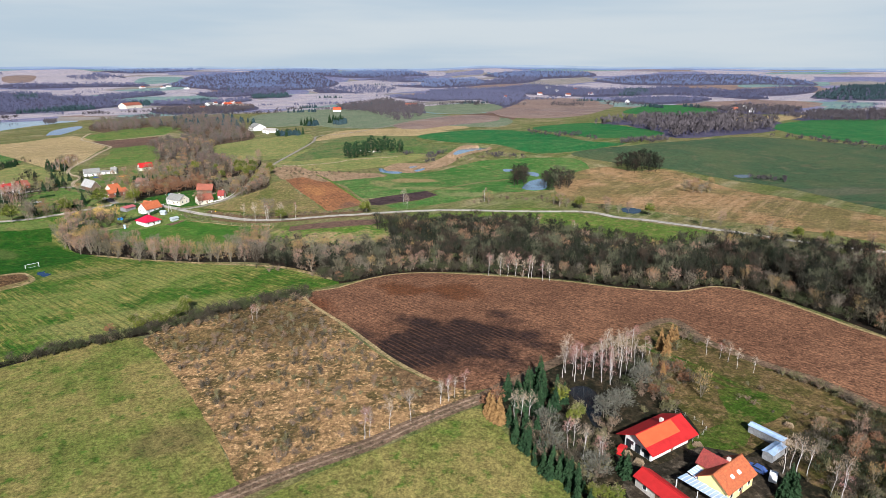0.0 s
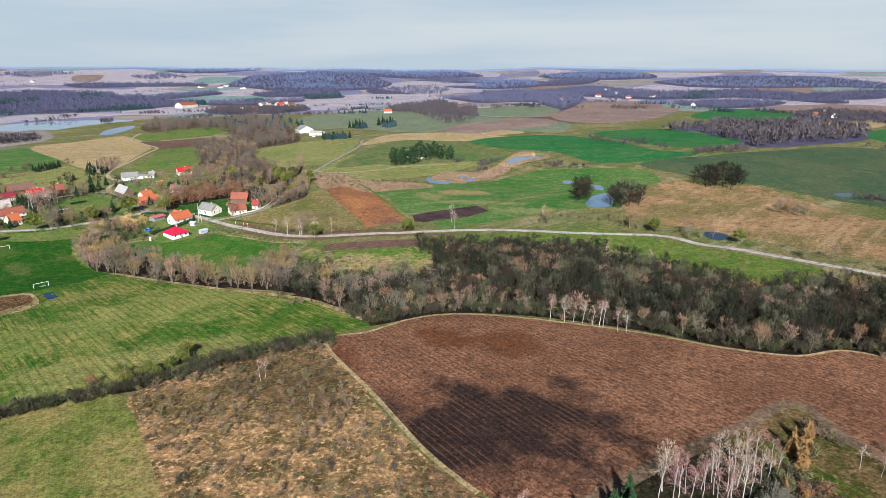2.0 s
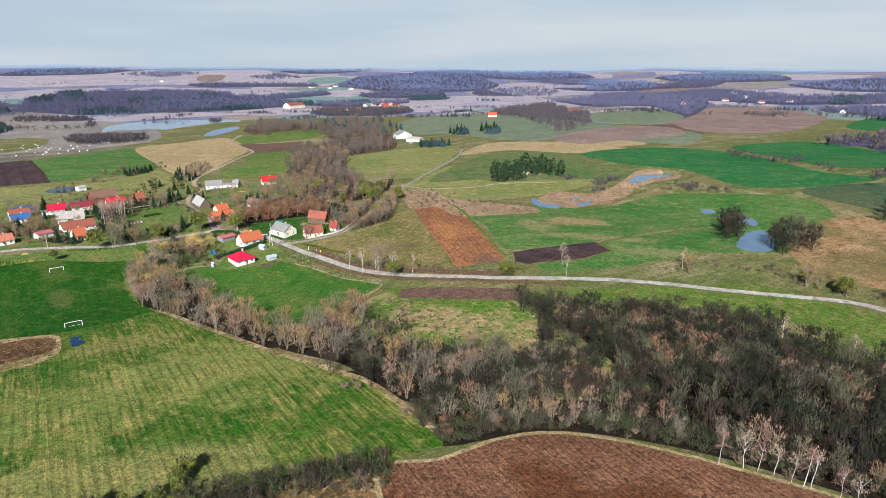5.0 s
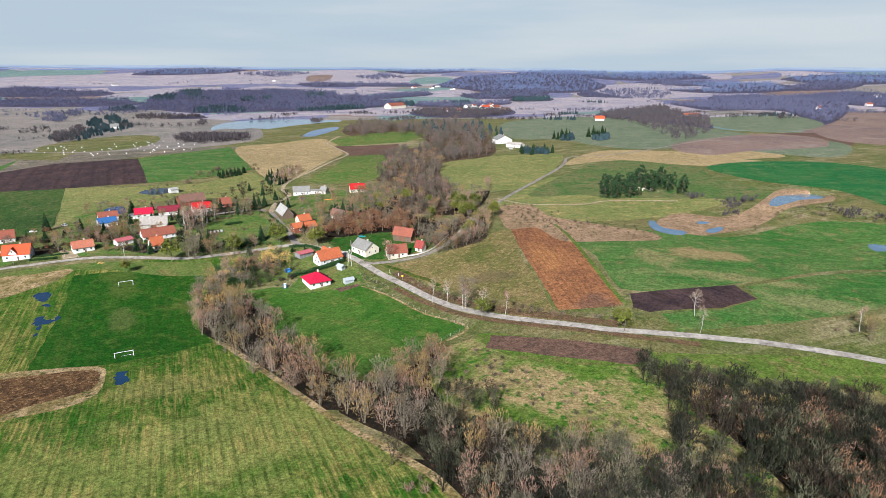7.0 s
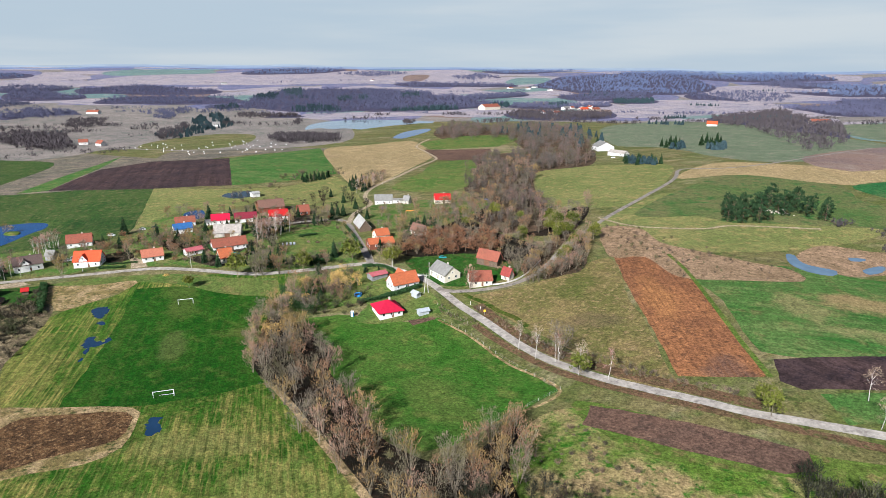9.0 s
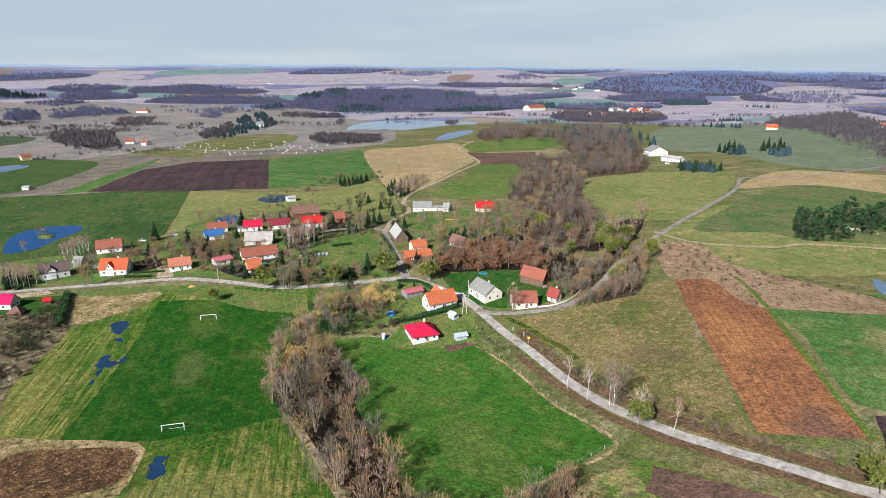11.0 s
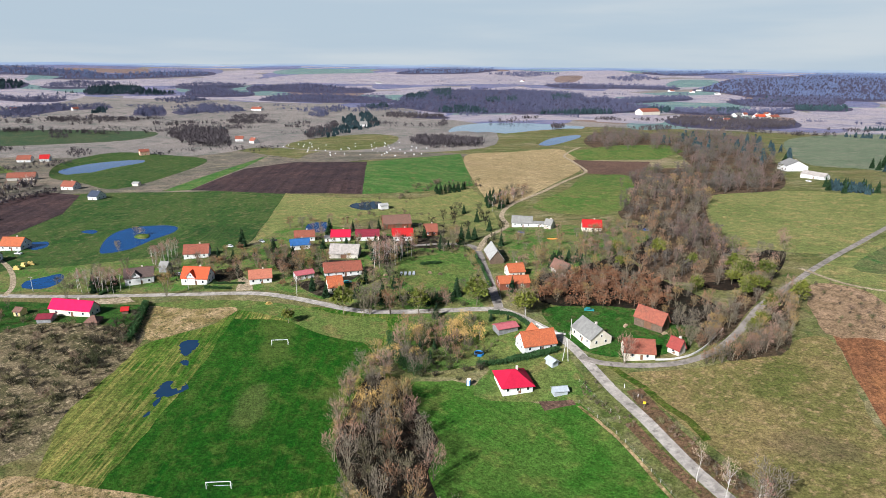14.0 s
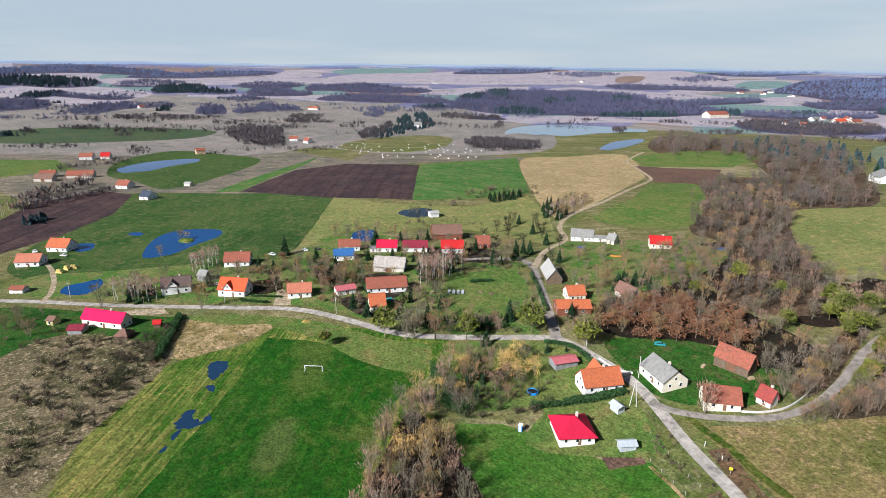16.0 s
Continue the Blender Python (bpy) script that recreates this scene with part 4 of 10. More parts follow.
def shrub(rnd, tall, wide=0.15, twig=15):
    wood, fine = Shape(), Shape()
    for _ in range(9):
        a, r = rnd.uniform(0, 6.28), rnd.uniform(0.15, 0.62) * tall
        q = Vector((r * math.cos(a), r * math.sin(a), tall * math.sqrt(max(0.1, 0.72 - (r / tall) ** 2))))
        wood.tube((0.1 * math.cos(a), 0.1 * math.sin(a), -0.2), q, 0.05, 0.015, 3)
        for _ in range(twig):
            p = Vector((0, 0, 0)).lerp(q, rnd.uniform(0.3, 1.0)) + Vector((rnd.gauss(0, 0.12), rnd.gauss(0, 0.12), 0)) * tall
            fine.blade(p, p + away(q.normalized(), 1.1, rnd, 0.2) * tall * rnd.uniform(0.16, 0.32), wide, rnd, p.normalized())
    return wood, fine


# kind: natural height, thing's name, label, category, variants, builder
KINDS = {
    "alder": (11.0, "bare_tree", "bare grey-brown deciduous tree with fine twigs", "tree", 10, lambda r: fan_tree(r, 11.0, r.choice((3, 4, 5, 6)))),
    "dark_alder": (10.0, "bare_tree", "dark bare deciduous tree of a thicket, darkened further for shade", "tree", 8, lambda r: fan_tree(r, 10.0, r.choice((1, 2, 3, 4)), 0.37, 330, 0.17)),
    "thorn": (3.0, "thorn_bush", "dark leafless thorn bush with tangled twigs", "shrub", 4, lambda r: shrub(r, 3.0, 0.17, 16)),
    "birch": (11.0, "birch", "bare birch with a white trunk and reddish twigs", "tree", 4, lambda r: bare_tree(r, 11.0, 1, 0.19, 340, 0.075, 0.0082, 0.15, 0.4, 0.62)),
    "ivy_tree": (9.0, "ivy_clad_tree", "tree overgrown with yellow-green ivy foliage", "tree", 2, lambda r: ivy_tree(r, 9.0)),
    "willow": (8.0, "willow", "willow with drooping golden twigs", "tree", 2, lambda r: bare_tree(r, 8.0, 1, 0.42, 480, 0.11, 0.02, 0.7)),
    "rust_oak": (9.0, "oak", "young oak keeping its rust-brown winter leaves", "tree", 2, lambda r: rust_oak(r, 9.0)),
    "shrub": (3.0, "shrub", "bare brown shrub with dense thin stems", "shrub", 6, lambda r: shrub(r, 3.0)),
    "larch": (8.0, "larch", "bare golden-brown larch of conical shape", "tree", 2, lambda r: spruce(r, 8.0)),
    "spruce": (10.0, "spruce", "dark green spruce with drooping boughs", "tree", 3, lambda r: spruce(r, 10.0)),
    "pine": (11.0, "pine", "broad dark green pine of a small grove", "tree", 4, lambda r: pine(r, 11.0)),
    "blossom": (6.0, "budding_tree", "small tree with pale silvery buds", "tree", 1, lambda r: bare_tree(r, 6.0, 2, 0.5, 600, 0.14, 0.018)),
}
BARKS = {"birch": BIRCH_BARK, "thorn": DARK_BARK, "spruce": SPRUCE_BARK, "larch": SPRUCE_BARK, "pine": SPRUCE_BARK, "dark_alder": DARK_BARK}
SHAPES, MODELS, COUNT = {}, {}, {}
MOST = {"thorn": 120, "alder": 200, "dark_alder": 100, "shrub": 300}
tree_rnd = random.Random(11)


def shapes(kind):
    if kind not in SHAPES:
        rnd = random.Random(sum(map(ord, kind)))
        SHAPES[kind] = [KINDS[kind][5](rnd) for _ in range(KINDS[kind][4])]
    return SHAPES[kind]


def plant(kind, x, y, tall):
    """One tree or shrub as a thing of its own, resting on the ground."""
    natural, name, label, category, variants, _ = KINDS[kind]
    k = tree_rnd.randrange(variants)
    z = float(height(x, y))
    m = pose(x, y, z, 0, 0, tree_rnd.uniform(0, 360))
    if (kind, k) in MODELS:
        s = tall / natural * tree_rnd.uniform(0.92, 1.08)
        w = s * tree_rnd.uniform(0.9, 1.15)
        copy_thing(MODELS[kind, k], m @ Matrix.Diagonal((w, w, s, 1)))
        return
    root = new(name)
    root.matrix_basis = m
    parts = shapes(kind)[k]
    part("trunk" if kind not in ("shrub", "thorn") else "stem", parts[0].v, parts[0].f, BARKS.get(kind, BARK), root)
    part("crown", parts[1].v, parts[1].f, TWIGS[kind][k % len(TWIGS[kind])], root)
    if len(parts) > 2:
        part("ivy_foliage", parts[2].v, parts[2].f, IVY, root, "yellow-green ivy foliage")
    MODELS[kind, k] = tagged(root, label, category, group=name + "s of the valley")


def joined(name, label, category, spots, sources, mats):
    """Many trees in one mesh: spots are rows of x, y, z, turn, width, tall, source."""
    vs, fs, ms, n = [], [], [], 0
    for x, y, z, turn, w, s, k in spots:
        c, sn = math.cos(turn), math.sin(turn)
        for slot, (v, f) in enumerate(sources[k]):
            if len(v):
                out = np.column_stack([(v[:, 0] * c - v[:, 1] * sn) * w + x, (v[:, 0] * sn + v[:, 1] * c) * w + y, v[:, 2] * s + z])
                vs.append(out), fs.append(f + n), ms.append(np.full(len(f), slot))
                n += len(v)
    v, f, m = np.concatenate(vs), np.concatenate(fs), np.concatenate(ms)
    me = bpy.data.meshes.new(name)
    me.vertices.add(len(v)), me.loops.add(f.size), me.polygons.add(len(f))
    me.vertices.foreach_set("co", v.astype(np.float32).ravel())
    me.loops.foreach_set("vertex_index", f.astype(np.int32).ravel())
    me.polygons.foreach_set("loop_start", np.arange(0, f.size, 3, dtype=np.int32))
    me.polygons.foreach_set("material_index", m.astype(np.int32))
    for mat in mats:
        me.materials.append(mat)
    me.update(calc_edges=True)
    tagged(new(name, me), label, category, kind="stuff")


def scatter(ring, count, rnd, gap, patchy=False):
    """Spots spread over an outline, kept apart where there is room."""
    xs, ys = [p[0] for p in ring], [p[1] for p in ring]
    out, tries = [], 0
    while len(out) < count and tries < count * 60:
        tries += 1
        p = (rnd.uniform(min(xs), max(xs)), rnd.uniform(min(ys), max(ys)))
        if not inside([p[0]], [p[1]], ring)[0]:
            continue
        if patchy and noise.noise(Vector((p[0] * 0.09, p[1] * 0.09, 7.0))) < rnd.uniform(-0.35, 0.25):
            continue
        room = gap * (1 - 0.8 * tries / (count * 60))
        if all((p[0] - q[0]) ** 2 + (p[1] - q[1]) ** 2 > room * room for q in out[-400:]):
            out.append(p)
    return out


def area(ring):
    r = np.array(ring)
    return abs(np.sum(r[:, 0] * np.roll(r[:, 1], -1) - r[:, 1] * np.roll(r[:, 0], -1))) / 2


def thicket(kind, pts, count, low, high, seed):
    rnd = random.Random(seed)
    ring = rounded(pts, 4)
    gap = 0.75 * math.sqrt(area(ring) / count)
    natural, name, label, category, variants, _ = KINDS[kind]
    rest = []
    off = np.array(KEEP_OFF)
    for x, y in scatter(ring, count, rnd, gap * (0.55 if kind == "shrub" else 1.0), kind == "shrub"):
        if inside([x], [y], PADDOCK)[0]:
            continue
        if np.any((off[:, 0] - x) ** 2 + (off[:, 1] - y) ** 2 < off[:, 2] ** 2):
            continue
        if COUNT.get(kind, 0) < MOST.get(kind, 200):
            COUNT[kind] = COUNT.get(kind, 0) + 1
            plant(kind, x, y, rnd.uniform(low, high))
        else:
            s = rnd.uniform(low, high) / natural
            rest.append((x, y, float(height(x, y)), rnd.uniform(0, 6.28), s * rnd.uniform(0.9, 1.15), s, rnd.randrange(variants)))
    if rest:
        hues = TWIGS[kind]
        src = []
        for k, t in enumerate(shapes(kind)):
            rows = [(np.array(p.v), np.array(p.f)) for p in t]
            gap_row = (np.zeros((0, 3)), np.zeros((0, 3), int))
            src.append([rows[0]] + [rows[1] if k % len(hues) == h else gap_row for h in range(len(hues))] + rows[2:])
        joined("woodland" if category == "tree" else "undergrowth", ("dense stand: " + label), "woodland" if category == "tree" else "undergrowth", rest, src, [BARKS.get(kind, BARK), *hues, IVY])
    if kind in ("alder", "dark_alder", "rust_oak", "thorn") and count >= 40:
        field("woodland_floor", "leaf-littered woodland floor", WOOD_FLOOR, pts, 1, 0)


def far_tree(rnd, conifer):
    s = Shape()
    if conifer:
        for i in range(4):
            z, r = 0.02 + 0.2 * i, 0.34 * (1 - i / 4.8)
            for k in range(5):
                a = 2 * math.pi * (k + rnd.random()) / 5
                d = Vector((math.cos(a), math.sin(a), 0))
                s.blade(Vector((0, 0, z + 0.28)), Vector((0, 0, z - 0.03)) + d * r, r * 1.3, rnd)
    else:
        s.tube((0, 0, -0.05), (0, 0, 0.7), 0.02, 0.008, 3)
        for _ in range(11):
            a = rnd.uniform(0, 6.28)
            z = rnd.uniform(0.16, 0.7)
            r = rnd.uniform(0.05, 0.24)
            p = Vector((r * math.cos(a), r * math.sin(a), z))
            q = p + Vector((math.cos(a) * 0.13, math.sin(a) * 0.13, rnd.uniform(0.18, 0.34)))
            s.blade(p, q, 0.15, rnd, Vector((math.cos(a), math.sin(a), 0.8)).normalized())
    return [(np.array(s.v), np.array(s.f))]


def far_mosaic():
    """Broad distant fields and woods in loose rings round the valley."""
    rnd = random.Random(77)
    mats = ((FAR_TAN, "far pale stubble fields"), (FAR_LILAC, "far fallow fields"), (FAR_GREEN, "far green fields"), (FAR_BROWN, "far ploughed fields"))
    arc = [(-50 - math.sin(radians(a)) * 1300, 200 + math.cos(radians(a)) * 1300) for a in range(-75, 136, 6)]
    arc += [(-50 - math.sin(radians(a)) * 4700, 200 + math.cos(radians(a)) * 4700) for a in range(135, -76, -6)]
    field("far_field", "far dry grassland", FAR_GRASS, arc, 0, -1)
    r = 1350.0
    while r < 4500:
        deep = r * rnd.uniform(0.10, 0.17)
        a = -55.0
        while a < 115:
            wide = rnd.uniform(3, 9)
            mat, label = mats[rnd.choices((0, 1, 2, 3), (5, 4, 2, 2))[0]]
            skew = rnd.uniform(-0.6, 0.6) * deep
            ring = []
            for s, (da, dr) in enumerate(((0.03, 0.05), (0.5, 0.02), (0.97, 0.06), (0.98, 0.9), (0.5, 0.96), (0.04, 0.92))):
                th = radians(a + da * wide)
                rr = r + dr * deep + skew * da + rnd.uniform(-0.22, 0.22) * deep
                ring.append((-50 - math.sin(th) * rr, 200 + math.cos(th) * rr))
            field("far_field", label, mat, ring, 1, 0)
            a += wide
        r += deep
    for i in range(280):
        th, rr = radians(rnd.uniform(-50, 110)), rnd.uniform(1250, 1250 + 2700 * rnd.random())
        c = Vector((-50 - math.sin(th) * rr, 200 + math.cos(th) * rr))
        turn = th + rnd.uniform(-0.7, 0.7)
        along, out = Vector((math.cos(turn), math.sin(turn))), Vector((-math.sin(turn), math.cos(turn)))
        ring = []
        for k in range(7):
            g = 2 * math.pi * k / 7
            q = c + along * math.cos(g) * rr * 0.03 * rnd.uniform(0.4, 1.5) + out * math.sin(g) * 7 * rnd.uniform(0.5, 1.1)
            ring.append((q.x, q.y))
        far_wood("far hedge of bare trees between fields", "dark" if i % 9 == 0 else "bare", ring, 20, 5, 11, 900 + i)


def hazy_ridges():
    """The last low hills: glowing upright strips with haze put into their colour, behind everything else."""
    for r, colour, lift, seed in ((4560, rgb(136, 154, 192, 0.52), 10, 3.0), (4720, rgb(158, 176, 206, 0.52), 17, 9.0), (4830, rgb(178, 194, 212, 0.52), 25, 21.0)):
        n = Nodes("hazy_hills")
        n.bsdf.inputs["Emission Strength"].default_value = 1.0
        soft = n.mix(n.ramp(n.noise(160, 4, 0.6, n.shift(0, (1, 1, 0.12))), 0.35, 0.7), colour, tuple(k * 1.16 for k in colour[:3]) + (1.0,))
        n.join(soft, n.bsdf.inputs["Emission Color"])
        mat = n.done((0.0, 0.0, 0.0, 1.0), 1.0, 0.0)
        verts, faces = [], []
        for i in range(401):
            th = radians(-80 + 220 * i / 400)
            x, y = -50 - math.sin(th) * r, 200 + math.cos(th) * r
            low = float(height(x, y))
            hump = 0.55 + 0.5 * noise.noise(Vector((i * 0.035, seed, 0))) + 0.16 * noise.noise(Vector((i * 0.21, seed, 5.0)))
            verts += [(x, y, low - 30), (x, y, low + max(0.0, hump) * lift)]
            if i:
                k = 2 * i
                faces.append((k - 2, k, k + 1, k - 1))
        tagged(mesh_object("backdrop", verts, faces, mat), "glowing backdrop strip of hazy blue hills on the horizon", "hills", kind="structure")


def far_wood(label, kind, pts, count, low, high, seed):
    count = int(count * 0.6) if count > 400 and kind != "mid" else count
    rnd = random.Random(seed)
    ring = ragged(pts, 4.0, 40.0)
    lo, hi = np.min(ring, 0), np.max(ring, 0)
    g = np.random.default_rng(seed).uniform(lo, hi, (count * 6, 2))
    g = g[inside(g[:, 0], g[:, 1], ring)]
    if kind == "mid":
        g = np.array([q for q in g if noise.noise(Vector((q[0] * 0.035, q[1] * 0.035, 3.0))) > -0.12])
    for *_, shore in PONDS:
        g = g[~inside(g[:, 0], g[:, 1], shore)]
    g = g[:count]
    if not len(g):
        return
    zs = height(g[:, 0], g[:, 1])
    if kind == "mid":
        src = []
        for _ in range(6):
            wood, fine = fan_tree(rnd, 10.0, rnd.choice((1, 2, 3)), 0.34, 115, 0.29, 0.012, 3)
            src.append([(np.array(wood.v + fine.v) / 10, np.array(wood.f + [tuple(k + len(wood.v) for k in f) for f in fine.f]))])
    else:
        src = [far_tree(rnd, kind == "dark") for _ in range(6)]
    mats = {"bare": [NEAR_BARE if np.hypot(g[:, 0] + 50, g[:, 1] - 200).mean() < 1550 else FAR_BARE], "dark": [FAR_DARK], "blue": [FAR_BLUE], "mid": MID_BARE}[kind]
    if kind == "mid":
        none = (np.zeros((0, 3)), np.zeros((0, 3), int))
        src = [[s[0] if h == (0, 0, 1, 0, 1, 2)[k] else none for h in range(3)] for k, s in enumerate(src)]
        field("woodland_floor", "pale leaf litter under open woodland", LITTER, pts, 1, 0)
    elif count > 100:
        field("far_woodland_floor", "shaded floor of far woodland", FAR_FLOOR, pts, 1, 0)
    spots = []
    for (x, y), z in zip(g, zs):
        s = rnd.uniform(low, high)
        spots.append((x, y, z, rnd.uniform(0, 6.28), s * rnd.uniform(0.8, 1.3), s, rnd.randrange(6)))
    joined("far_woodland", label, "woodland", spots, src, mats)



# ---- fields, roads and water ----

field("pasture", "rough winter pasture with dry tan grass", GREY_PASTURE, [(-814, 250), (-659, 309), (-695, 370), (-593, 472), (-676, 589), (-833, 607), (-1514, 463), (-1546, 41), (-928, 66)], 1)
field("pasture", "rolling dry straw-coloured grassland far from the village", FAR_GRASS, [(-1284, 28), (-912, 501), (-911, 641), (-745, 705), (-706, 902), (-1123, 1181), (-1505, 816), (-1805, 276), (-1832, -227)], 1)
field("meadow", "green meadow round a grey pond", MEADOW, [(-817, 367), (-925, 395), (-990, 463), (-941, 509), (-845, 538), (-742, 467), (-693, 402), (-755, 384)], 1)
field("meadow", "grass field beside far houses", GRASS, [(-992, 223), (-997, 276), (-959, 331), (-874, 344), (-851, 276), (-860, 231)], 0)
field("pasture", "tan grassy rise in the far pastures", PASTURE, [(-891, 666), (-975, 746), (-988, 860), (-911, 876), (-804, 780), (-794, 701)], 1)
field("pasture", "dull hollow among dry pastures", GREY_PASTURE, [(-694, 572), (-795, 652), (-784, 695), (-668, 786), (-628, 778), (-658, 743), (-686, 652), (-655, 579)], 1)
field("pasture", "pale grass slope below far hills", FAR_GRASS, [(-1546, 723), (-1629, 893), (-1383, 1049), (-1197, 862), (-1200, 700)], 1)
field("pasture", "pale tan grass slope in the distance", FAR_GRASS, [(-1547, 1061), (-1549, 1220), (-1413, 1293), (-1215, 1126), (-1301, 1001)], 1)
field("meadow", "dull green slope in dry pastures", OLIVE_CROP, [(-1314, 204), (-1421, 325), (-1388, 446), (-1268, 597), (-1156, 496), (-1166, 316)], 1)
field("crop_field", "pale green field below a far farm", FAR_MEADOW, [(-460, 1289), (-424, 1516), (-312, 1526), (-189, 1334), (-112, 967), (-146, 894), (-192, 919), (-265, 970), (-333, 992)], 1)
field("ploughed_field", "brown field on the far slope", BROWN_SOIL, [(-145, 917), (-80, 1051), (16, 1127), (90, 1162), (71, 995), (-23, 936), (-78, 883)], 0)
field("stubble_field", "pale fallow strip beside a wet hollow", STUBBLE, [(-175, 801), (-149, 852), (-105, 862), (-32, 898), (2, 863), (-47, 821), (-105, 792)], 1)
field("crop_field", "dull green field behind tree lines", FAR_MEADOW, [(-316, 1262), (-186, 1323), (-32, 1088), (62, 1014), (40, 875), (-73, 907), (-149, 876), (-239, 972)], 1)
field("crop_field", "pale green field before a far wood", FAR_MEADOW, [(-131, 1493), (17, 1612), (66, 1363), (17, 1154), (-69, 1191)], 1)
field("ploughed_field", "reddish brown fields on the far slope", FAR_BROWN, [(-110, 936), (-32, 1088), (36, 1074), (43, 971), (-23, 900), (-74, 843)], 1)
field("ploughed_field", "wide brown fields before a distant village", FAR_BROWN, [(50, 1244), (176, 1628), (339, 1583), (243, 1217), (156, 1044), (63, 1036)], 1)
field("crop_field", "green strip before the far trees", DARK_CROP, [(317, 1309), (455, 1603), (574, 1549), (453, 1242), (295, 1169)], 1)
field("stubble_field", "pale far field beyond the wood", STUBBLE, [(437, 1143), (601, 1264), (671, 1296), (520, 1090), (426, 1039)], 1)
field("meadow", "green meadow with paler worn patches beside the pond", MEADOW, [(-512, 280), (-588, 311), (-691, 363), (-628, 444), (-561, 503), (-465, 439), (-432, 412), (-419, 355), (-444, 312), (-470, 291)], 1)
field("ploughed_field", "dark ploughed soil field with straight tractor lines", DARK_SOIL, [(-636, 449), (-723, 535), (-732, 598), (-668, 657), (-503, 544), (-553, 495)], 0)
field("crop_field", "young green crop field behind the village", CROP, [(-733, 539), (-824, 611), (-741, 524), (-649, 428), (-636, 449)], 0)
field("crop_field", "young green crop field with a bare edge", CROP, [(-668, 657), (-656, 789), (-471, 639), (-481, 583), (-503, 544)], 0)
field("stubble_field", "pale straw-coloured stubble field on a low rise", STUBBLE, [(-634, 776), (-626, 847), (-601, 915), (-518, 847), (-478, 796), (-414, 653), (-421, 609)], 1)
field("crop_field", "light green grass field along a sand track", GRASS, [(-580, 901), (-577, 1009), (-535, 1064), (-475, 1008), (-460, 924), (-529, 865)], 0)
field("ploughed_field", "narrow brown ploughed field on the far slope", BROWN_SOIL, [(-535, 859), (-460, 904), (-410, 809), (-465, 795)], 0)
field("meadow", "short grass field below the sand track", GRASS, [(-450, 772), (-422, 805), (-328, 652), (-384, 620), (-409, 694)], 1)
field("paddock", "rough grass paddock behind the farm sheds", PALE_MEADOW, [(-438, 422), (-551, 499), (-507, 521), (-487, 541), (-463, 569), (-464, 630), (-415, 607), (-350, 552), (-390, 542), (-439, 523), (-430, 465)], 0)
field("meadow", "pale green meadow beside the wood", PALE_MEADOW, [(-302, 727), (-289, 766), (-252, 803), (-201, 778), (-186, 690), (-183, 638), (-220, 615), (-249, 644)], 1)
field("meadow", "grassy slope with a dry bank", PALE_MEADOW, [(-181.8, 570.0), (-180.6, 631.4), (-169.6, 689.0), (-118.7, 646.9), (-85.7, 622.7), (-81.8, 582.7), (-109.0, 591.0), (-133.4, 590.7), (-159.5, 576.7)], 1)
field("crop_field", "green winter crop on a rounded hill", HILL_CROP, [(-171, 615), (-162, 733), (-139, 790), (-70, 770), (-52, 722), (-4, 681), (-36, 655), (-69, 646), (-112, 626), (-134, 630)], 1)
field("stubble_field", "pale straw-coloured field on a rounded hill", STUBBLE, [(-182, 748), (-174, 848), (-107, 864), (-36, 828), (14, 814), (-66, 774), (-138, 786)], 1)
field("meadow", "pale grass field in the hollow", PALE_MEADOW, [(-299, 726), (-263, 777), (-213, 821), (-189, 753), (-181, 644), (-211, 617), (-240, 627)], 1)
field("meadow", "mixed yellow-green meadow below the pine grove", PALE_MEADOW, [(-177.0, 580.5), (-112.4, 626.1), (-68.7, 646.1), (-35.8, 653.3), (-72.3, 593.2), (-122.7, 548.7), (-157.9, 542.9)], 1)
field("reed_marsh", "reed bed of pale pinkish dry stems", REED, [(-73.3, 577.2), (-63.8, 608.6), (-36.7, 613.7), (-21.1, 641.5), (-2.5, 698.5), (24.0, 692.0), (27.9, 672.1), (2.4, 648.9), (-15.1, 604.8), (-42.7, 566.2), (-63.8, 557.5)], 1)
field("crop_field", "deep green winter crop on a long slope", DARK_CROP, [(-60.9, 770.7), (-14.5, 823.7), (48.8, 836.5), (103.6, 786.6), (135.2, 697.8), (171.9, 678.2), (129.3, 646.1), (84.4, 638.1), (63.4, 653.3), (32.0, 704.2), (-22.1, 724.0)], 1)
field("crop_field", "deep green winter crop behind a tree line", DARK_CROP, [(89, 869), (179, 948), (229, 889), (243, 787), (160, 724), (121, 790)], 1)
field("crop_field", "wide dull green crop field on rolling hills", OLIVE_CROP, [(107, 631), (175, 665), (220, 699), (350, 779), (445, 758), (552, 692), (294, 357), (267, 401), (251, 485), (224, 522), (186, 562), (146, 582)], 1)
field("crop_field", "bright green strip of winter crop", DARK_CROP, [(468, 994), (655, 1185), (924, 1242), (570, 756), (463, 791), (433, 869)], 1)
field("crop_field", "green winter crop on a rolling hill", CROP, [(-113.8, 524.1), (-73.6, 558.3), (-33.5, 565.2), (1.8, 608.5), (32.3, 624.6), (106.8, 608.5), (109.1, 541.9), (67.8, 531.1), (40.5, 536.0), (11.6, 518.3), (-12.5, 488.7), (-45.1, 455.6), (-63.8, 447.3), (-71.5, 452.9), (-90.8, 491.3)], 1)
field("ploughed_field", "narrow dark ploughed strip below the crop", DARK_SOIL, [(-63.0, 443.5), (-45.3, 457.0), (-23.7, 474.7), (-14.4, 461.6), (-26.4, 445.0), (-52.2, 427.7), (-59.1, 429.5)], 0)
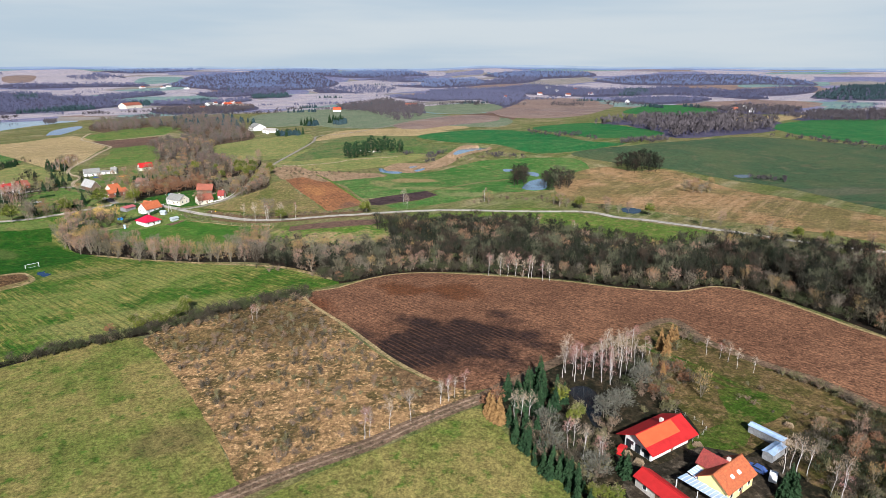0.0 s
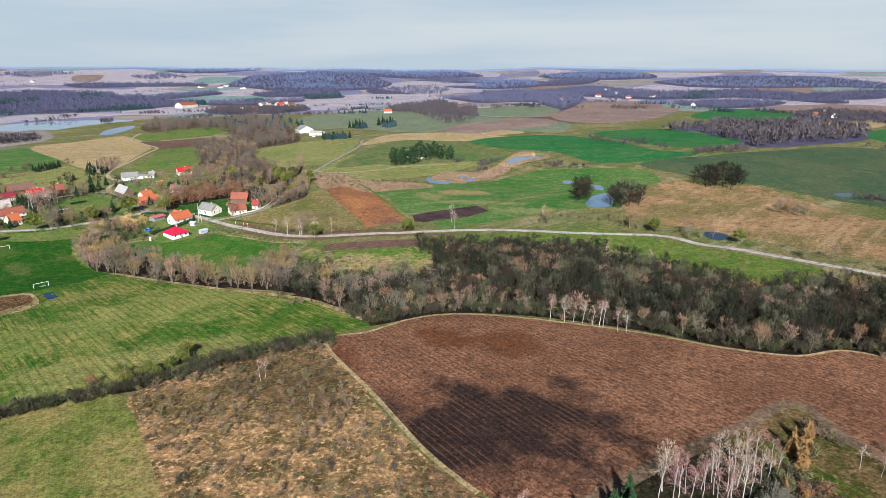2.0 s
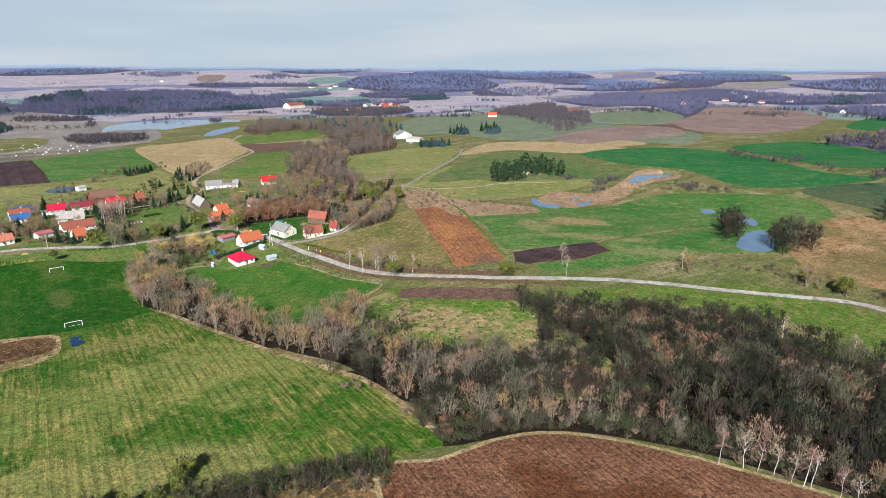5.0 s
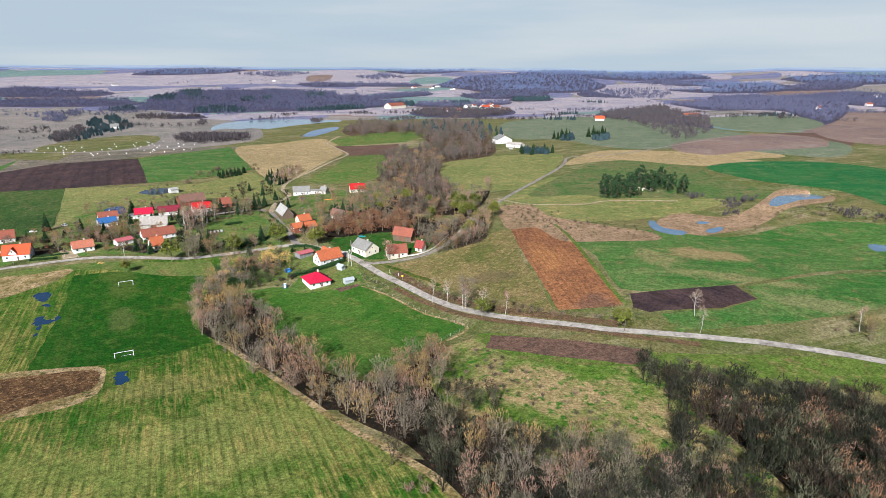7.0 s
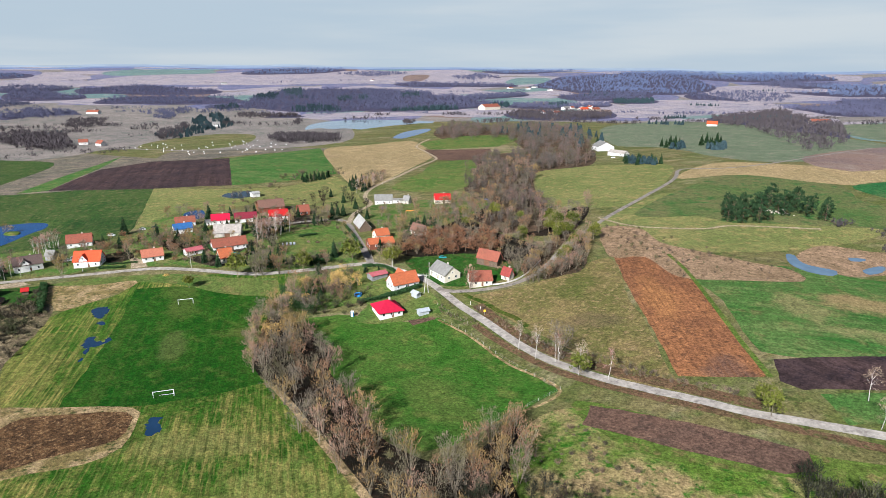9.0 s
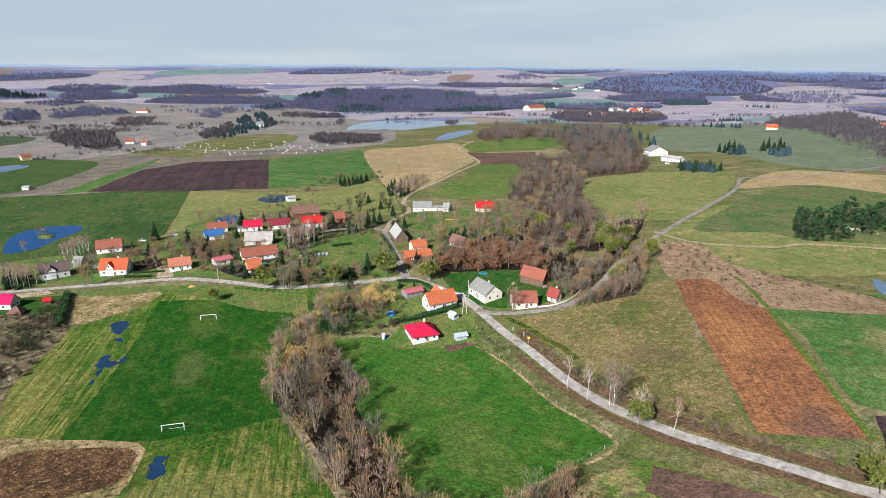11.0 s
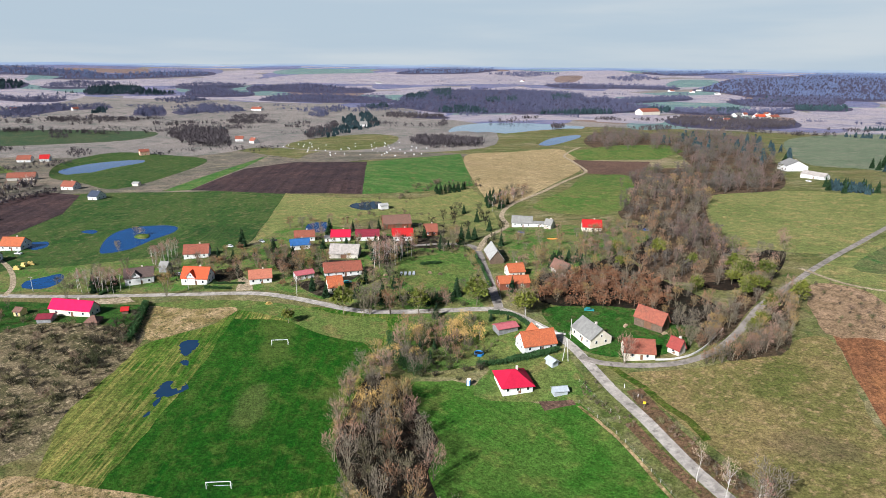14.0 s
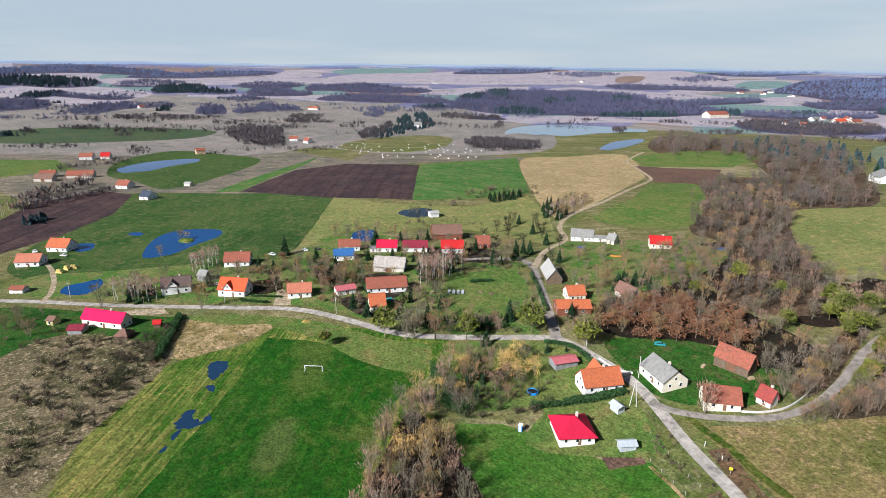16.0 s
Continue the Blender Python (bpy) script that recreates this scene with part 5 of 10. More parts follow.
field("crop_field", "bright green wedge of winter crop by the road", CROP, [(-47.9, 427.8), (-25.3, 444.4), (-13.3, 462.2), (-19.1, 475.9), (11.3, 513.1), (39.9, 532.0), (107.9, 537.8), (76.6, 489.1), (32.8, 478.4), (-2.2, 442.9), (-39.8, 414.6)], 0)
field("pasture", "dry grassy hill with low hummocks", DRY_GRASS, [(80.8, 526.3), (123.6, 570.5), (149.7, 553.8), (184.7, 557.9), (210.5, 487.5), (232.6, 446.6), (254.9, 381.0), (287.7, 345.3), (246.7, 291.7), (221.8, 326.9), (192.3, 362.1), (156.8, 393.4), (114.6, 435.8), (79.1, 459.5)], 1)
field("pasture", "sloping pasture of short tan and green grass", HILL_GRASS, [(-192.0, 454.2), (-175.1, 472.3), (-164.0, 492.9), (-150.4, 521.8), (-124.6, 476.3), (-109.8, 455.1), (-90.1, 420.6), (-78.5, 406.7), (-95.7, 405.8), (-107.5, 411.5), (-131.3, 426.0), (-155.6, 437.0), (-177.0, 446.9)], 1)
field("ploughed_field", "reddish brown ploughed field on the slope", RED_SOIL, [(-150.4, 525.8), (-140.6, 536.0), (-127.4, 542.4), (-111.9, 519.8), (-89.8, 478.8), (-74.9, 451.6), (-62.2, 431.2), (-74.3, 423.7), (-86.8, 418.4), (-98.4, 438.2), (-117.7, 469.9)], 0)
field("rough_ground", "rough tussocky ground with dry grass between woods", ROUGH, [(-115.8, 378.2), (-103.4, 387.2), (-71.8, 377.2), (-50.1, 382.6), (-34.6, 373.6), (-19.0, 355.1), (-4.5, 336.5), (5.6, 323.1), (-15.6, 307.3), (-39.0, 310.6), (-70.2, 320.2), (-96.4, 335.4), (-113.0, 355.0)], 1)
field("verge", "green verge between the road and the wood", VERGE, [(-109.9, 391.2), (-51.5, 393.7), (-1.7, 414.7), (48.7, 435.5), (81.6, 421.3), (122.3, 392.0), (149.3, 362.8), (136.7, 344.0), (110.8, 347.8), (70.6, 393.8), (24.5, 401.3), (-36.0, 386.8), (-82.9, 373.2)], 1)
field("ploughed_field", "narrow ploughed strip beside the country road", BROWN_SOIL, [(-104.8, 390.2), (-87.4, 392.4), (-47.4, 395.9), (-44.7, 388.4), (-50.8, 383.0), (-75.7, 379.7), (-102.7, 378.9)], 0)
field("meadow", "wide green meadow with yellow mowing streaks", BRIGHT_MEADOW, [(-223.4, 260.1), (-294.9, 297.6), (-327.7, 326.1), (-330.3, 358.2), (-346.2, 375.8), (-332.7, 384.4), (-318.4, 397.2), (-286.8, 424.2), (-269.6, 404.5), (-265.4, 385.5), (-264.6, 395.2), (-227.9, 356.3), (-197.7, 346.4), (-124.1, 316.2), (-90.2, 304.9), (-75.9, 298.2), (-47.2, 276.8), (-49.2, 269.8), (-56.0, 262.5), (-56.5, 259.1), (-76.5, 249.4), (-96.7, 231.2), (-115.2, 216.2), (-127.8, 209.1), (-136.8, 201.3), (-143.9, 194.7), (-194.5, 168.4)], 1)
field("football_pitch", "mown bright green village football pitch", PITCH, [(-329.7, 365.6), (-314.4, 380.8), (-270.2, 401.3), (-263.9, 388.5), (-253.6, 373.8), (-232.8, 357.1), (-210.0, 348.6), (-216.0, 330.9), (-224.4, 315.2), (-244.3, 294.2), (-262.5, 309.9), (-299.3, 342.1)], 0)
field("crop_field", "smooth lush green field beside the bungalow", LUSH, [(-242.4, 396.1), (-233.5, 408.4), (-218.6, 415.0), (-203.1, 420.2), (-193.1, 429.9), (-171.6, 422.6), (-143.7, 407.2), (-117.5, 395.7), (-124.4, 373.9), (-128.4, 360.9), (-129.8, 351.4), (-134.9, 344.9), (-148.5, 346.0), (-177.5, 358.7), (-200.0, 370.2), (-210.0, 382.8), (-227.0, 387.1)], 0)
field("dirt_patch", "dug garden bed of bare brown soil", BROWN_SOIL, [(-205.3, 422.2), (-198.8, 431.5), (-193.2, 428.6), (-198.5, 418.7)], 0)
field("verge", "grass verge below the village road", GRASS, [(-375.2, 338.9), (-362.6, 358.6), (-344.7, 377.7), (-324.9, 392.5), (-301.8, 404.0), (-287.1, 416.1), (-273.4, 402.1), (-291.6, 388.4), (-317.3, 381.5), (-337.9, 370.2), (-352.4, 355.7), (-366.4, 340.5)], 1)
field("rough_ground", "patch of flattened tan reeds and grass", TAN_ROUGH, [(-361.1, 335.3), (-369.4, 342.4), (-352.4, 355.7), (-340.5, 371.2), (-334.2, 366.5), (-332.1, 356.5), (-330.3, 342.9), (-333.3, 330.2)], 1)
field("rough_ground", "brushy fallow ground of dry tan grass", BRUSH, [(-384.5, 213.7), (-386.9, 288.0), (-380.5, 305.6), (-352.0, 329.8), (-332.1, 328.9), (-294.9, 297.6), (-272.6, 279.3), (-289.1, 225.0)], 1)
field("reed_bed", "ring of flattened pale reeds", TAN_ROUGH, [(-266.1, 274.0), (-246.0, 295.0), (-227.5, 310.1), (-218.5, 306.9), (-207.2, 296.4), (-206.6, 286.1), (-213.5, 275.0), (-225.5, 260.1)], 1)
field("reed_bed", "patch of standing brown reeds in the meadow", REED_BROWN, [(-247.2, 282.8), (-239.8, 294.1), (-226.0, 307.5), (-217.8, 304.2), (-212.1, 297.2), (-215.4, 287.0), (-218.3, 279.5), (-220.9, 271.0), (-232.8, 267.0)], 1)
field("meadow", "smooth grass slope with worn brownish patches", OLIVE_GRASS, [(-196.1, 169.8), (-142.5, 192.9), (-136.8, 201.3), (-127.5, 208.6), (-114.6, 215.2), (-104.6, 214.5), (-92.0, 200.7), (-70.2, 176.0), (-55.2, 157.7), (-44.5, 143.0), (-36.7, 133.7), (-38.4, 125.3), (-43.7, 103.3), (-109.2, 90.1)], 1)
field("rough_ground", "overgrown fallow ground of tan grass and thin bushes", SCRUB_GROUND, [(-104.6, 214.5), (-96.2, 230.0), (-76.2, 248.7), (-57.2, 254.8), (-28.9, 214.9), (-11.6, 192.6), (2.9, 179.7), (16.2, 174.2), (9.3, 167.4), (-4.8, 156.1), (-12.4, 149.1), (-26.8, 139.9), (-36.2, 132.3), (-46.6, 146.4), (-70.2, 176.0), (-93.7, 202.1)], 1)
field("ploughed_field", "large ploughed field of reddish brown soil", FIELD_SOIL, [(-57.6, 256.2), (-44.6, 265.9), (-31.9, 279.6), (-17.2, 287.0), (4.0, 287.7), (30.1, 283.3), (54.8, 276.8), (77.3, 267.1), (99.6, 262.8), (115.6, 268.9), (127.4, 263.5), (137.7, 247.0), (148.0, 227.7), (154.8, 217.2), (169.8, 191.1), (139.9, 152.2), (127.2, 172.3), (117.1, 186.8), (105.4, 197.2), (93.5, 212.9), (87.2, 229.3), (67.5, 214.7), (43.9, 196.0), (25.3, 180.2), (15.4, 174.8), (2.8, 181.0), (-12.0, 195.7), (-30.0, 220.0)], 1)
field("meadow", "close-cropped green and yellow grass field", OLIVE_GRASS, [(-29.9, 129.1), (-11.5, 144.3), (1.3, 153.5), (14.7, 165.3), (18.5, 162.4), (26.7, 149.2), (35.8, 135.3), (44.7, 119.4), (21.4, 90.6), (-33.1, 92.6), (-36.9, 118.8)], 1)
field("garden", "rough tan farm grassland with thin bushes", FARM_GRASS, [(18.6, 172.4), (25.3, 178.9), (43.7, 195.3), (67.1, 212.8), (85.5, 227.0), (92.9, 211.0), (104.7, 195.7), (116.4, 185.4), (126.2, 170.6), (146.1, 138.9), (99.6, 95.6), (56.0, 92.7), (40.9, 128.5), (30.7, 147.2)], 1)
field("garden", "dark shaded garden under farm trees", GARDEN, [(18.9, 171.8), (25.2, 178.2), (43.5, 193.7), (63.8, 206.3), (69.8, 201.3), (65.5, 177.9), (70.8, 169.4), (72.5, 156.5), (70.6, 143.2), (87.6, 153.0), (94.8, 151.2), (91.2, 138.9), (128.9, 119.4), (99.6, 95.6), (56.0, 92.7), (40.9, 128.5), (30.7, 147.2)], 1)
field("lawn", "mossy farm lawn between trees", FARM_GREEN, [(85.0, 179.3), (94.8, 180.0), (102.5, 173.1), (94.0, 164.3), (86.4, 160.0), (82.0, 152.6), (70.1, 149.5), (67.4, 151.6), (74.8, 159.1), (82.6, 164.8)], 1)
field("yard", "trodden farm yard of earth and gravel", YARD, [(49.7, 148.2), (57.8, 143.4), (70.9, 151.8), (81.5, 148.1), (90.7, 151.0), (84.9, 138.4), (76.2, 132.5), (66.9, 120.8), (51.5, 124.3), (48.8, 137.9)], 1)
field("garden", "village gardens of grass and dark beds", GARDEN_GREEN, [(-457, 281), (-415, 321), (-376, 362), (-354, 387), (-335, 400), (-312, 410), (-297, 420), (-267, 458), (-299, 483), (-333, 509), (-356, 504), (-424, 482), (-454, 453), (-417, 399), (-449, 362), (-465, 327), (-481, 291)], 1)
field("garden", "grassy house garden under bare trees", GRASS, [(-282.7, 424.0), (-262.9, 454.2), (-240.6, 458.8), (-221.0, 454.0), (-209.3, 448.1), (-192.9, 437.2), (-194.5, 431.6), (-216.0, 409.5), (-225.0, 410.9), (-232.5, 425.3), (-247.5, 398.8), (-263.0, 404.9)], 1)
field("lawn", "dark green lawn round a magenta roofed house", LAWN, [(-447.6, 245.1), (-436.6, 276.4), (-427.9, 289.4), (-396.4, 318.2), (-376.0, 337.9), (-370.5, 341.0), (-347.2, 330.4), (-357.5, 323.4), (-379.2, 305.5), (-383.0, 287.8), (-361.4, 252.7)], 1)
field("garden", "dark green lawn between the white house and barns", LAWN, [(-247.4, 472.8), (-237.3, 487.3), (-220.3, 498.7), (-198.1, 498.0), (-189.9, 500.9), (-185.6, 485.5), (-189.6, 472.7), (-199.1, 463.2), (-212.7, 458.2), (-227.7, 462.2)], 1)
field("garden", "farm gardens with grass and trampled earth", GARDEN_GREEN, [(-360, 567), (-308, 608), (-275, 606), (-265, 545), (-281, 485), (-298, 507), (-338, 539)], 1)
field("ploughed_field", "dark ploughed field beside scattered houses", DARK_SOIL, [(-600, 258), (-695, 299), (-721, 351), (-685, 371), (-613, 346), (-565, 307), (-541, 276)], 0)
field("garden_bed", "dark vegetable beds between hedges", GARDEN, [(-396.7, 381.1), (-392.1, 392.7), (-376.9, 389.9), (-377.6, 377.6)], 1)
field("garden_bed", "dark vegetable beds behind a farmhouse", GARDEN, [(-391.1, 413.9), (-387.7, 425.3), (-366.8, 416.8), (-369.4, 407.4)], 1)
field("garden_bed", "trodden yard before old barns", YARD, [(-369.2, 434.0), (-356.4, 446.7), (-339.3, 437.9), (-333.5, 425.1), (-345.7, 419.8), (-360.6, 424.7)], 1)
field("lawn", "short green paddock below the farm lane", GRASS, [(-340.6, 465.6), (-337.5, 485.2), (-327.9, 498.2), (-292.4, 470.1), (-290.6, 453.8), (-306.1, 447.1), (-323.5, 450.0)], 1)
field("yard", "paved drive of a village house", SAND, [(-359.9, 379.0), (-354.7, 385.5), (-367.6, 389.8), (-376.9, 389.9), (-375.7, 386.7)], 0)
field("yard", "trodden earth yard by the white garage", YARD, [(-347.7, 406.1), (-344.3, 416.1), (-326.9, 418.3), (-321.3, 409.5), (-333.2, 404.7)], 1)
field("yard", "dark yard between long barns", YARD, [(-394.5, 479.7), (-378.2, 505.1), (-364.1, 515.1), (-347.6, 497.3), (-362.5, 481.4), (-376.7, 468.4)], 1)
field("yard", "paved forecourt of a roadside house", SAND, [(-395.8, 327.4), (-388.9, 338.1), (-380.1, 338.8), (-391.1, 320.9), (-396.4, 318.2)], 0)
field("rough_ground", "leaf-strewn ground among lane trees", LITTER, [(-185, 490), (-188, 513), (-191, 536), (-196, 564), (-196, 587), (-187, 558), (-181, 521), (-178, 505), (-179, 490)], 1)
field("rough_ground", "leaf-strewn ground among lane trees", LITTER, [(-170, 484), (-171, 501), (-174, 519), (-178, 543), (-176, 555), (-157, 505), (-162, 492), (-166, 486)], 1)
field("rough_ground", "pinkish tan bank of dry weeds and grass", REED, [(-176, 573), (-157, 584), (-137, 562), (-117, 557), (-89, 553), (-72, 553), (-65, 537), (-92, 517), (-113, 510), (-136, 532), (-152, 525)], 1)
lane("road", "narrow grey asphalt country road", ASPHALT, [(-527.4, 130.6), (-492.5, 210.1), (-448.1, 276.4), (-408.0, 319.7), (-371.1, 361.1), (-349.7, 384.9), (-329.4, 397.3), (-308.0, 407.6), (-296.0, 416.6), (-279.0, 438.2), (-265.2, 456.3), (-257.3, 461.1), (-240.3, 461.5), (-222.7, 459.2), (-205.7, 451.9), (-190.1, 443.9), (-171.3, 435.2), (-147.0, 421.4), (-128.4, 413.0), (-109.4, 408.0), (-92.0, 406.5), (-75.2, 406.7), (-60.1, 407.4), (-30.1, 415.0), (-11.6, 420.1), (6.2, 423.5), (25.5, 425.3), (84.7, 425.3), (106.1, 408.7), (125.4, 396.1), (161.1, 361.2), (181.3, 338.9), (213.5, 313.2), (253.0, 287.7)], 4.0)
lane("road", "narrow patched lane climbing through the wood", LANE_ASPHALT, [(-211.5, 453.8), (-202.2, 455.7), (-189.7, 463.6), (-179.9, 474.5), (-175.8, 489.0), (-176.5, 508.4), (-180.5, 535.0), (-181.5, 563.2), (-183.0, 619.8), (-181.8, 709.1), (-183.6, 749.7), (-190.8, 795.3), (-160.6, 815.8), (-131.5, 862.0), (-98.8, 948.0), (-57.7, 1055.9)], 3.2)
lane("track", "grey village lane between fences", LANE_ASPHALT, [(-261.0, 460.1), (-278.4, 472.9), (-305.1, 492.5), (-335.8, 513.4), (-351.9, 504.9), (-360.8, 487.9)], 4.2)
lane("track", "pale sand track climbing over the fields", SAND, [(-326.2, 508.6), (-347.7, 537.7), (-359.8, 566.6), (-385.9, 588.1), (-403.7, 618.7), (-419.2, 678.7), (-459.8, 775.2), (-481.8, 814.0), (-529.0, 851.1), (-562.9, 878.7), (-597.2, 954.7)], 3.6)
lane("track", "thin pale field track across the slope", SAND, [(-187.4, 595.3), (-160.4, 586.8), (-126.4, 601.6), (-110.9, 619.7), (-67.9, 640.0)], 2.4)
lane("track", "dark green wheel tracks beside the road", FARM_GREEN, [(-199, 456), (-193, 454), (-182, 451), (-171, 446), (-162, 443), (-152, 437)], 2.6, 3)
lane("track", "rutted brown earth track", EARTH_TRACK, [(-46.6, 119.3), (-40.4, 127.1), (-31.7, 134.4), (-21.8, 141.5), (-10.9, 148.4), (-1.9, 156.1), (9.4, 165.2), (17.8, 171.2), (25.3, 178.9)], 5.0)
lane("track", "pale wheel rut of the earth track", RUT, [(-45.9, 118.7), (-39.8, 126.4), (-31.1, 133.6), (-21.3, 140.7), (-10.3, 147.7), (-1.3, 155.4), (10.0, 164.4), (18.4, 170.4)], 0.7, 6)
lane("track", "pale wheel rut of the earth track", RUT, [(-47.4, 119.9), (-41.1, 127.7), (-32.3, 135.1), (-22.4, 142.3), (-11.4, 149.2), (-2.5, 156.8), (8.8, 165.9), (17.3, 171.9)], 0.7, 6)
lane("track", "green wheel rut of a farm track", FARM_GREEN, [(69.4, 206.7), (73.6, 201.9), (78.5, 194.5), (84.5, 187.1), (89.9, 179.6), (94.3, 175.1), (101.5, 171.0)], 1.6)
lane("track", "green wheel rut of a farm track", FARM_GREEN, [(71.7, 208.6), (75.9, 203.8), (81.1, 196.2), (87.0, 189.3), (92.1, 182.0), (96.6, 177.7), (103.3, 173.2)], 1.6)
lane("track", "grassy lane along the ploughed field", EARTH_TRACK, [(25.3, 178.9), (43.9, 196.0), (67.5, 214.7), (86.3, 229.8), (93.2, 211.9), (105.1, 196.5), (116.8, 186.1), (126.5, 171.1), (141.8, 148.1)], 4.0)
lane("field_margin", "pale dry grass margin of a ploughed field", STUBBLE, [(2.8, 180.3), (-11.9, 194.9), (-29.8, 219.0), (-57.6, 256.2), (-44.7, 266.7), (-32.1, 280.5), (-17.3, 287.9), (3.9, 288.7), (30.1, 284.3), (54.9, 277.8), (77.5, 267.9), (99.8, 263.6), (115.9, 269.7), (127.7, 264.2), (138.0, 247.7), (148.3, 228.2), (155.1, 217.6), (165.5, 198.5)], 1.4, 3)
lane("field_margin", "grassy margin of the crop field", VERGE, [(-127.4, 542.4), (-111.7, 520.0), (-89.4, 479.0), (-74.6, 451.8), (-61.8, 430.7)], 2.0, 3)
lane("road_bank", "brown bank of dry weeds along the road", ROADBANK, [(-184.0, 448.1), (-158.7, 432.9), (-137.8, 422.4), (-112.2, 414.7), (-94.1, 412.7), (-76.6, 412.1), (-61.0, 412.6)], 5.5, 3)
lane("road_bank", "dark bank of weeds below the road", ROADBANK, [(-174.4, 431.1), (-150.2, 418.3), (-125.8, 407.6), (-107.7, 403.8), (-90.7, 402.6), (-74.3, 403.0), (-59.5, 403.9), (-45.9, 405.5), (-31.1, 408.2)], 3.5, 3)
lane("field_margin", "pale line of dry grass along a fence", TAN_ROUGH, [(-192.1, 428.6), (-170.7, 421.3), (-143.0, 406.0), (-117.2, 395.0), (-124.2, 373.6), (-127.6, 361.3)], 1.2, 3)
lane("field_margin", "tan fringe of dry grass along the wood", TAN_ROUGH, [(-210.0, 349.0), (-197.7, 346.4), (-160.0, 331.5), (-124.1, 316.2), (-90.2, 304.9), (-75.9, 298.2), (-47.2, 276.8)], 2.6, 3)
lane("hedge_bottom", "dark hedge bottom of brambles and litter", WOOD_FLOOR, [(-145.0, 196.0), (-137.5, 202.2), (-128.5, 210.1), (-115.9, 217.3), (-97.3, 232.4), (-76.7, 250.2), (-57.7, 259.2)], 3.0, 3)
lane("track", "pale track beside the pond garden", SAND, [(-434.0, 293.0), (-449.3, 297.7), (-474.2, 299.8), (-498.8, 298.5), (-522.6, 292.7)], 2.6, 5)
pond("deep blue pond with grassy banks", WATER, [(-480.3, 344.6), (-506.4, 351.9), (-525.0, 363.0), (-531.4, 376.8), (-524.6, 393.6), (-514.0, 399.4), (-501.6, 393.0), (-492.5, 378.3), (-480.0, 362.3), (-478.3, 355.6)])
pond("dark blue garden pond with earth banks", WATER, [(-442.0, 300.9), (-452.0, 303.5), (-453.6, 312.4), (-454.5, 319.8), (-444.7, 319.7), (-436.5, 314.5), (-434.5, 308.2)])
pond("small blue pond behind a house", WATER, [(-537.0, 314.1), (-533.7, 324.7), (-521.3, 323.1), (-517.2, 316.9), (-522.6, 313.5)])
pond("small bright blue garden pond", WATER, [(-434.4, 456.1), (-450.0, 466.4), (-448.0, 478.6), (-427.6, 467.5), (-428.3, 460.0)])
pond("pale grey pond among dry fields", WATER, [(-856.1, 381.9), (-882.8, 389.5), (-908.8, 426.9), (-906.2, 475.4), (-880.4, 472.5), (-861.8, 436.6), (-833.5, 396.4)])
pond("wide pale lake in the valley", LAKE_WATER, [(-921, 997), (-983, 1066), (-1007, 1139), (-984, 1211), (-913, 1263), (-836, 1285), (-811, 1259), (-840, 1193), (-848, 1142), (-842, 1077), (-871, 1040), (-920, 1031)])
pond("pale lake inlet between sand banks", WATER, [(-668.2, 950.3), (-708.0, 1027.1), (-713.8, 1093.8), (-691.5, 1078.4), (-664.1, 1004.7), (-651.8, 948.4)])
pond("shallow flooded pool with bare trees", LAKE_WATER, [(50, 491), (54, 511), (59, 525), (69, 536), (72, 519), (68, 492), (58, 485)])
pond("shallow flooded pool with bare trees", LAKE_WATER, [(38, 581), (46, 584), (47, 574), (40, 568)])
pond("shallow flooded pool with bare trees", LAKE_WATER, [(59, 564), (66, 563), (69, 552), (66, 541), (59, 550)])
pond("shallow pool among reeds", LAKE_WATER, [(-78, 582), (-74, 582), (-71, 574), (-66, 568), (-54, 566), (-55, 556), (-65, 556), (-74, 565)])
pond("shallow pool among reeds", LAKE_WATER, [(-51, 595), (-44, 598), (-44, 593), (-49, 589)])
pond("shallow pool among reeds", LAKE_WATER, [(-44, 577), (-38, 589), (-35, 589), (-36, 579), (-41, 571)])
pond("shallow pool in the marsh", LAKE_WATER, [(-11.1, 649.0), (-4.3, 680.8), (17.4, 699.0), (24.5, 688.7), (9.5, 673.7), (0.8, 656.7), (-7.6, 640.7)])
pond("shallow puddle in a field hollow", PUDDLE, [(232.4, 543.9), (245.9, 548.4), (243.6, 537.1), (231.9, 530.6)])
pond("shallow puddle below the bushes", PUDDLE, [(111.7, 425.9), (117.9, 433.8), (126.0, 428.0), (121.5, 417.0), (113.9, 415.6)])
pond("dark garden pond littered with branches", WATER_DARK, [(42.6, 177.1), (46.4, 178.9), (49.3, 176.8), (51.1, 169.5), (48.6, 162.5), (49.3, 156.2), (46.1, 158.5), (45.2, 166.4), (43.0, 171.9)])
pond("rain puddle standing on the pitch", RAIN, [(-320, 340), (-322, 343), (-319, 347), (-314, 345), (-310, 341), (-309, 338)])
pond("rain puddle standing on the pitch", RAIN, [(-305, 335), (-306, 337), (-304, 338), (-300, 336)])
pond("rain puddle standing on the pitch", RAIN, [(-292, 324), (-294, 327), (-292, 329), (-290, 327), (-285, 328), (-289, 332), (-284, 331), (-283, 327), (-283, 324), (-286, 321)])
pond("rain puddle standing on the pitch", RAIN, [(-282, 319), (-284, 322), (-283, 322), (-279, 319)])
pond("rain puddle standing on the pitch", RAIN, [(-275, 314), (-277, 316), (-277, 317), (-275, 316)])
pond("rain puddle on the meadow", RAIN, [(-209.4, 304.2), (-215.9, 308.9), (-215.2, 311.8), (-206.9, 307.5)])
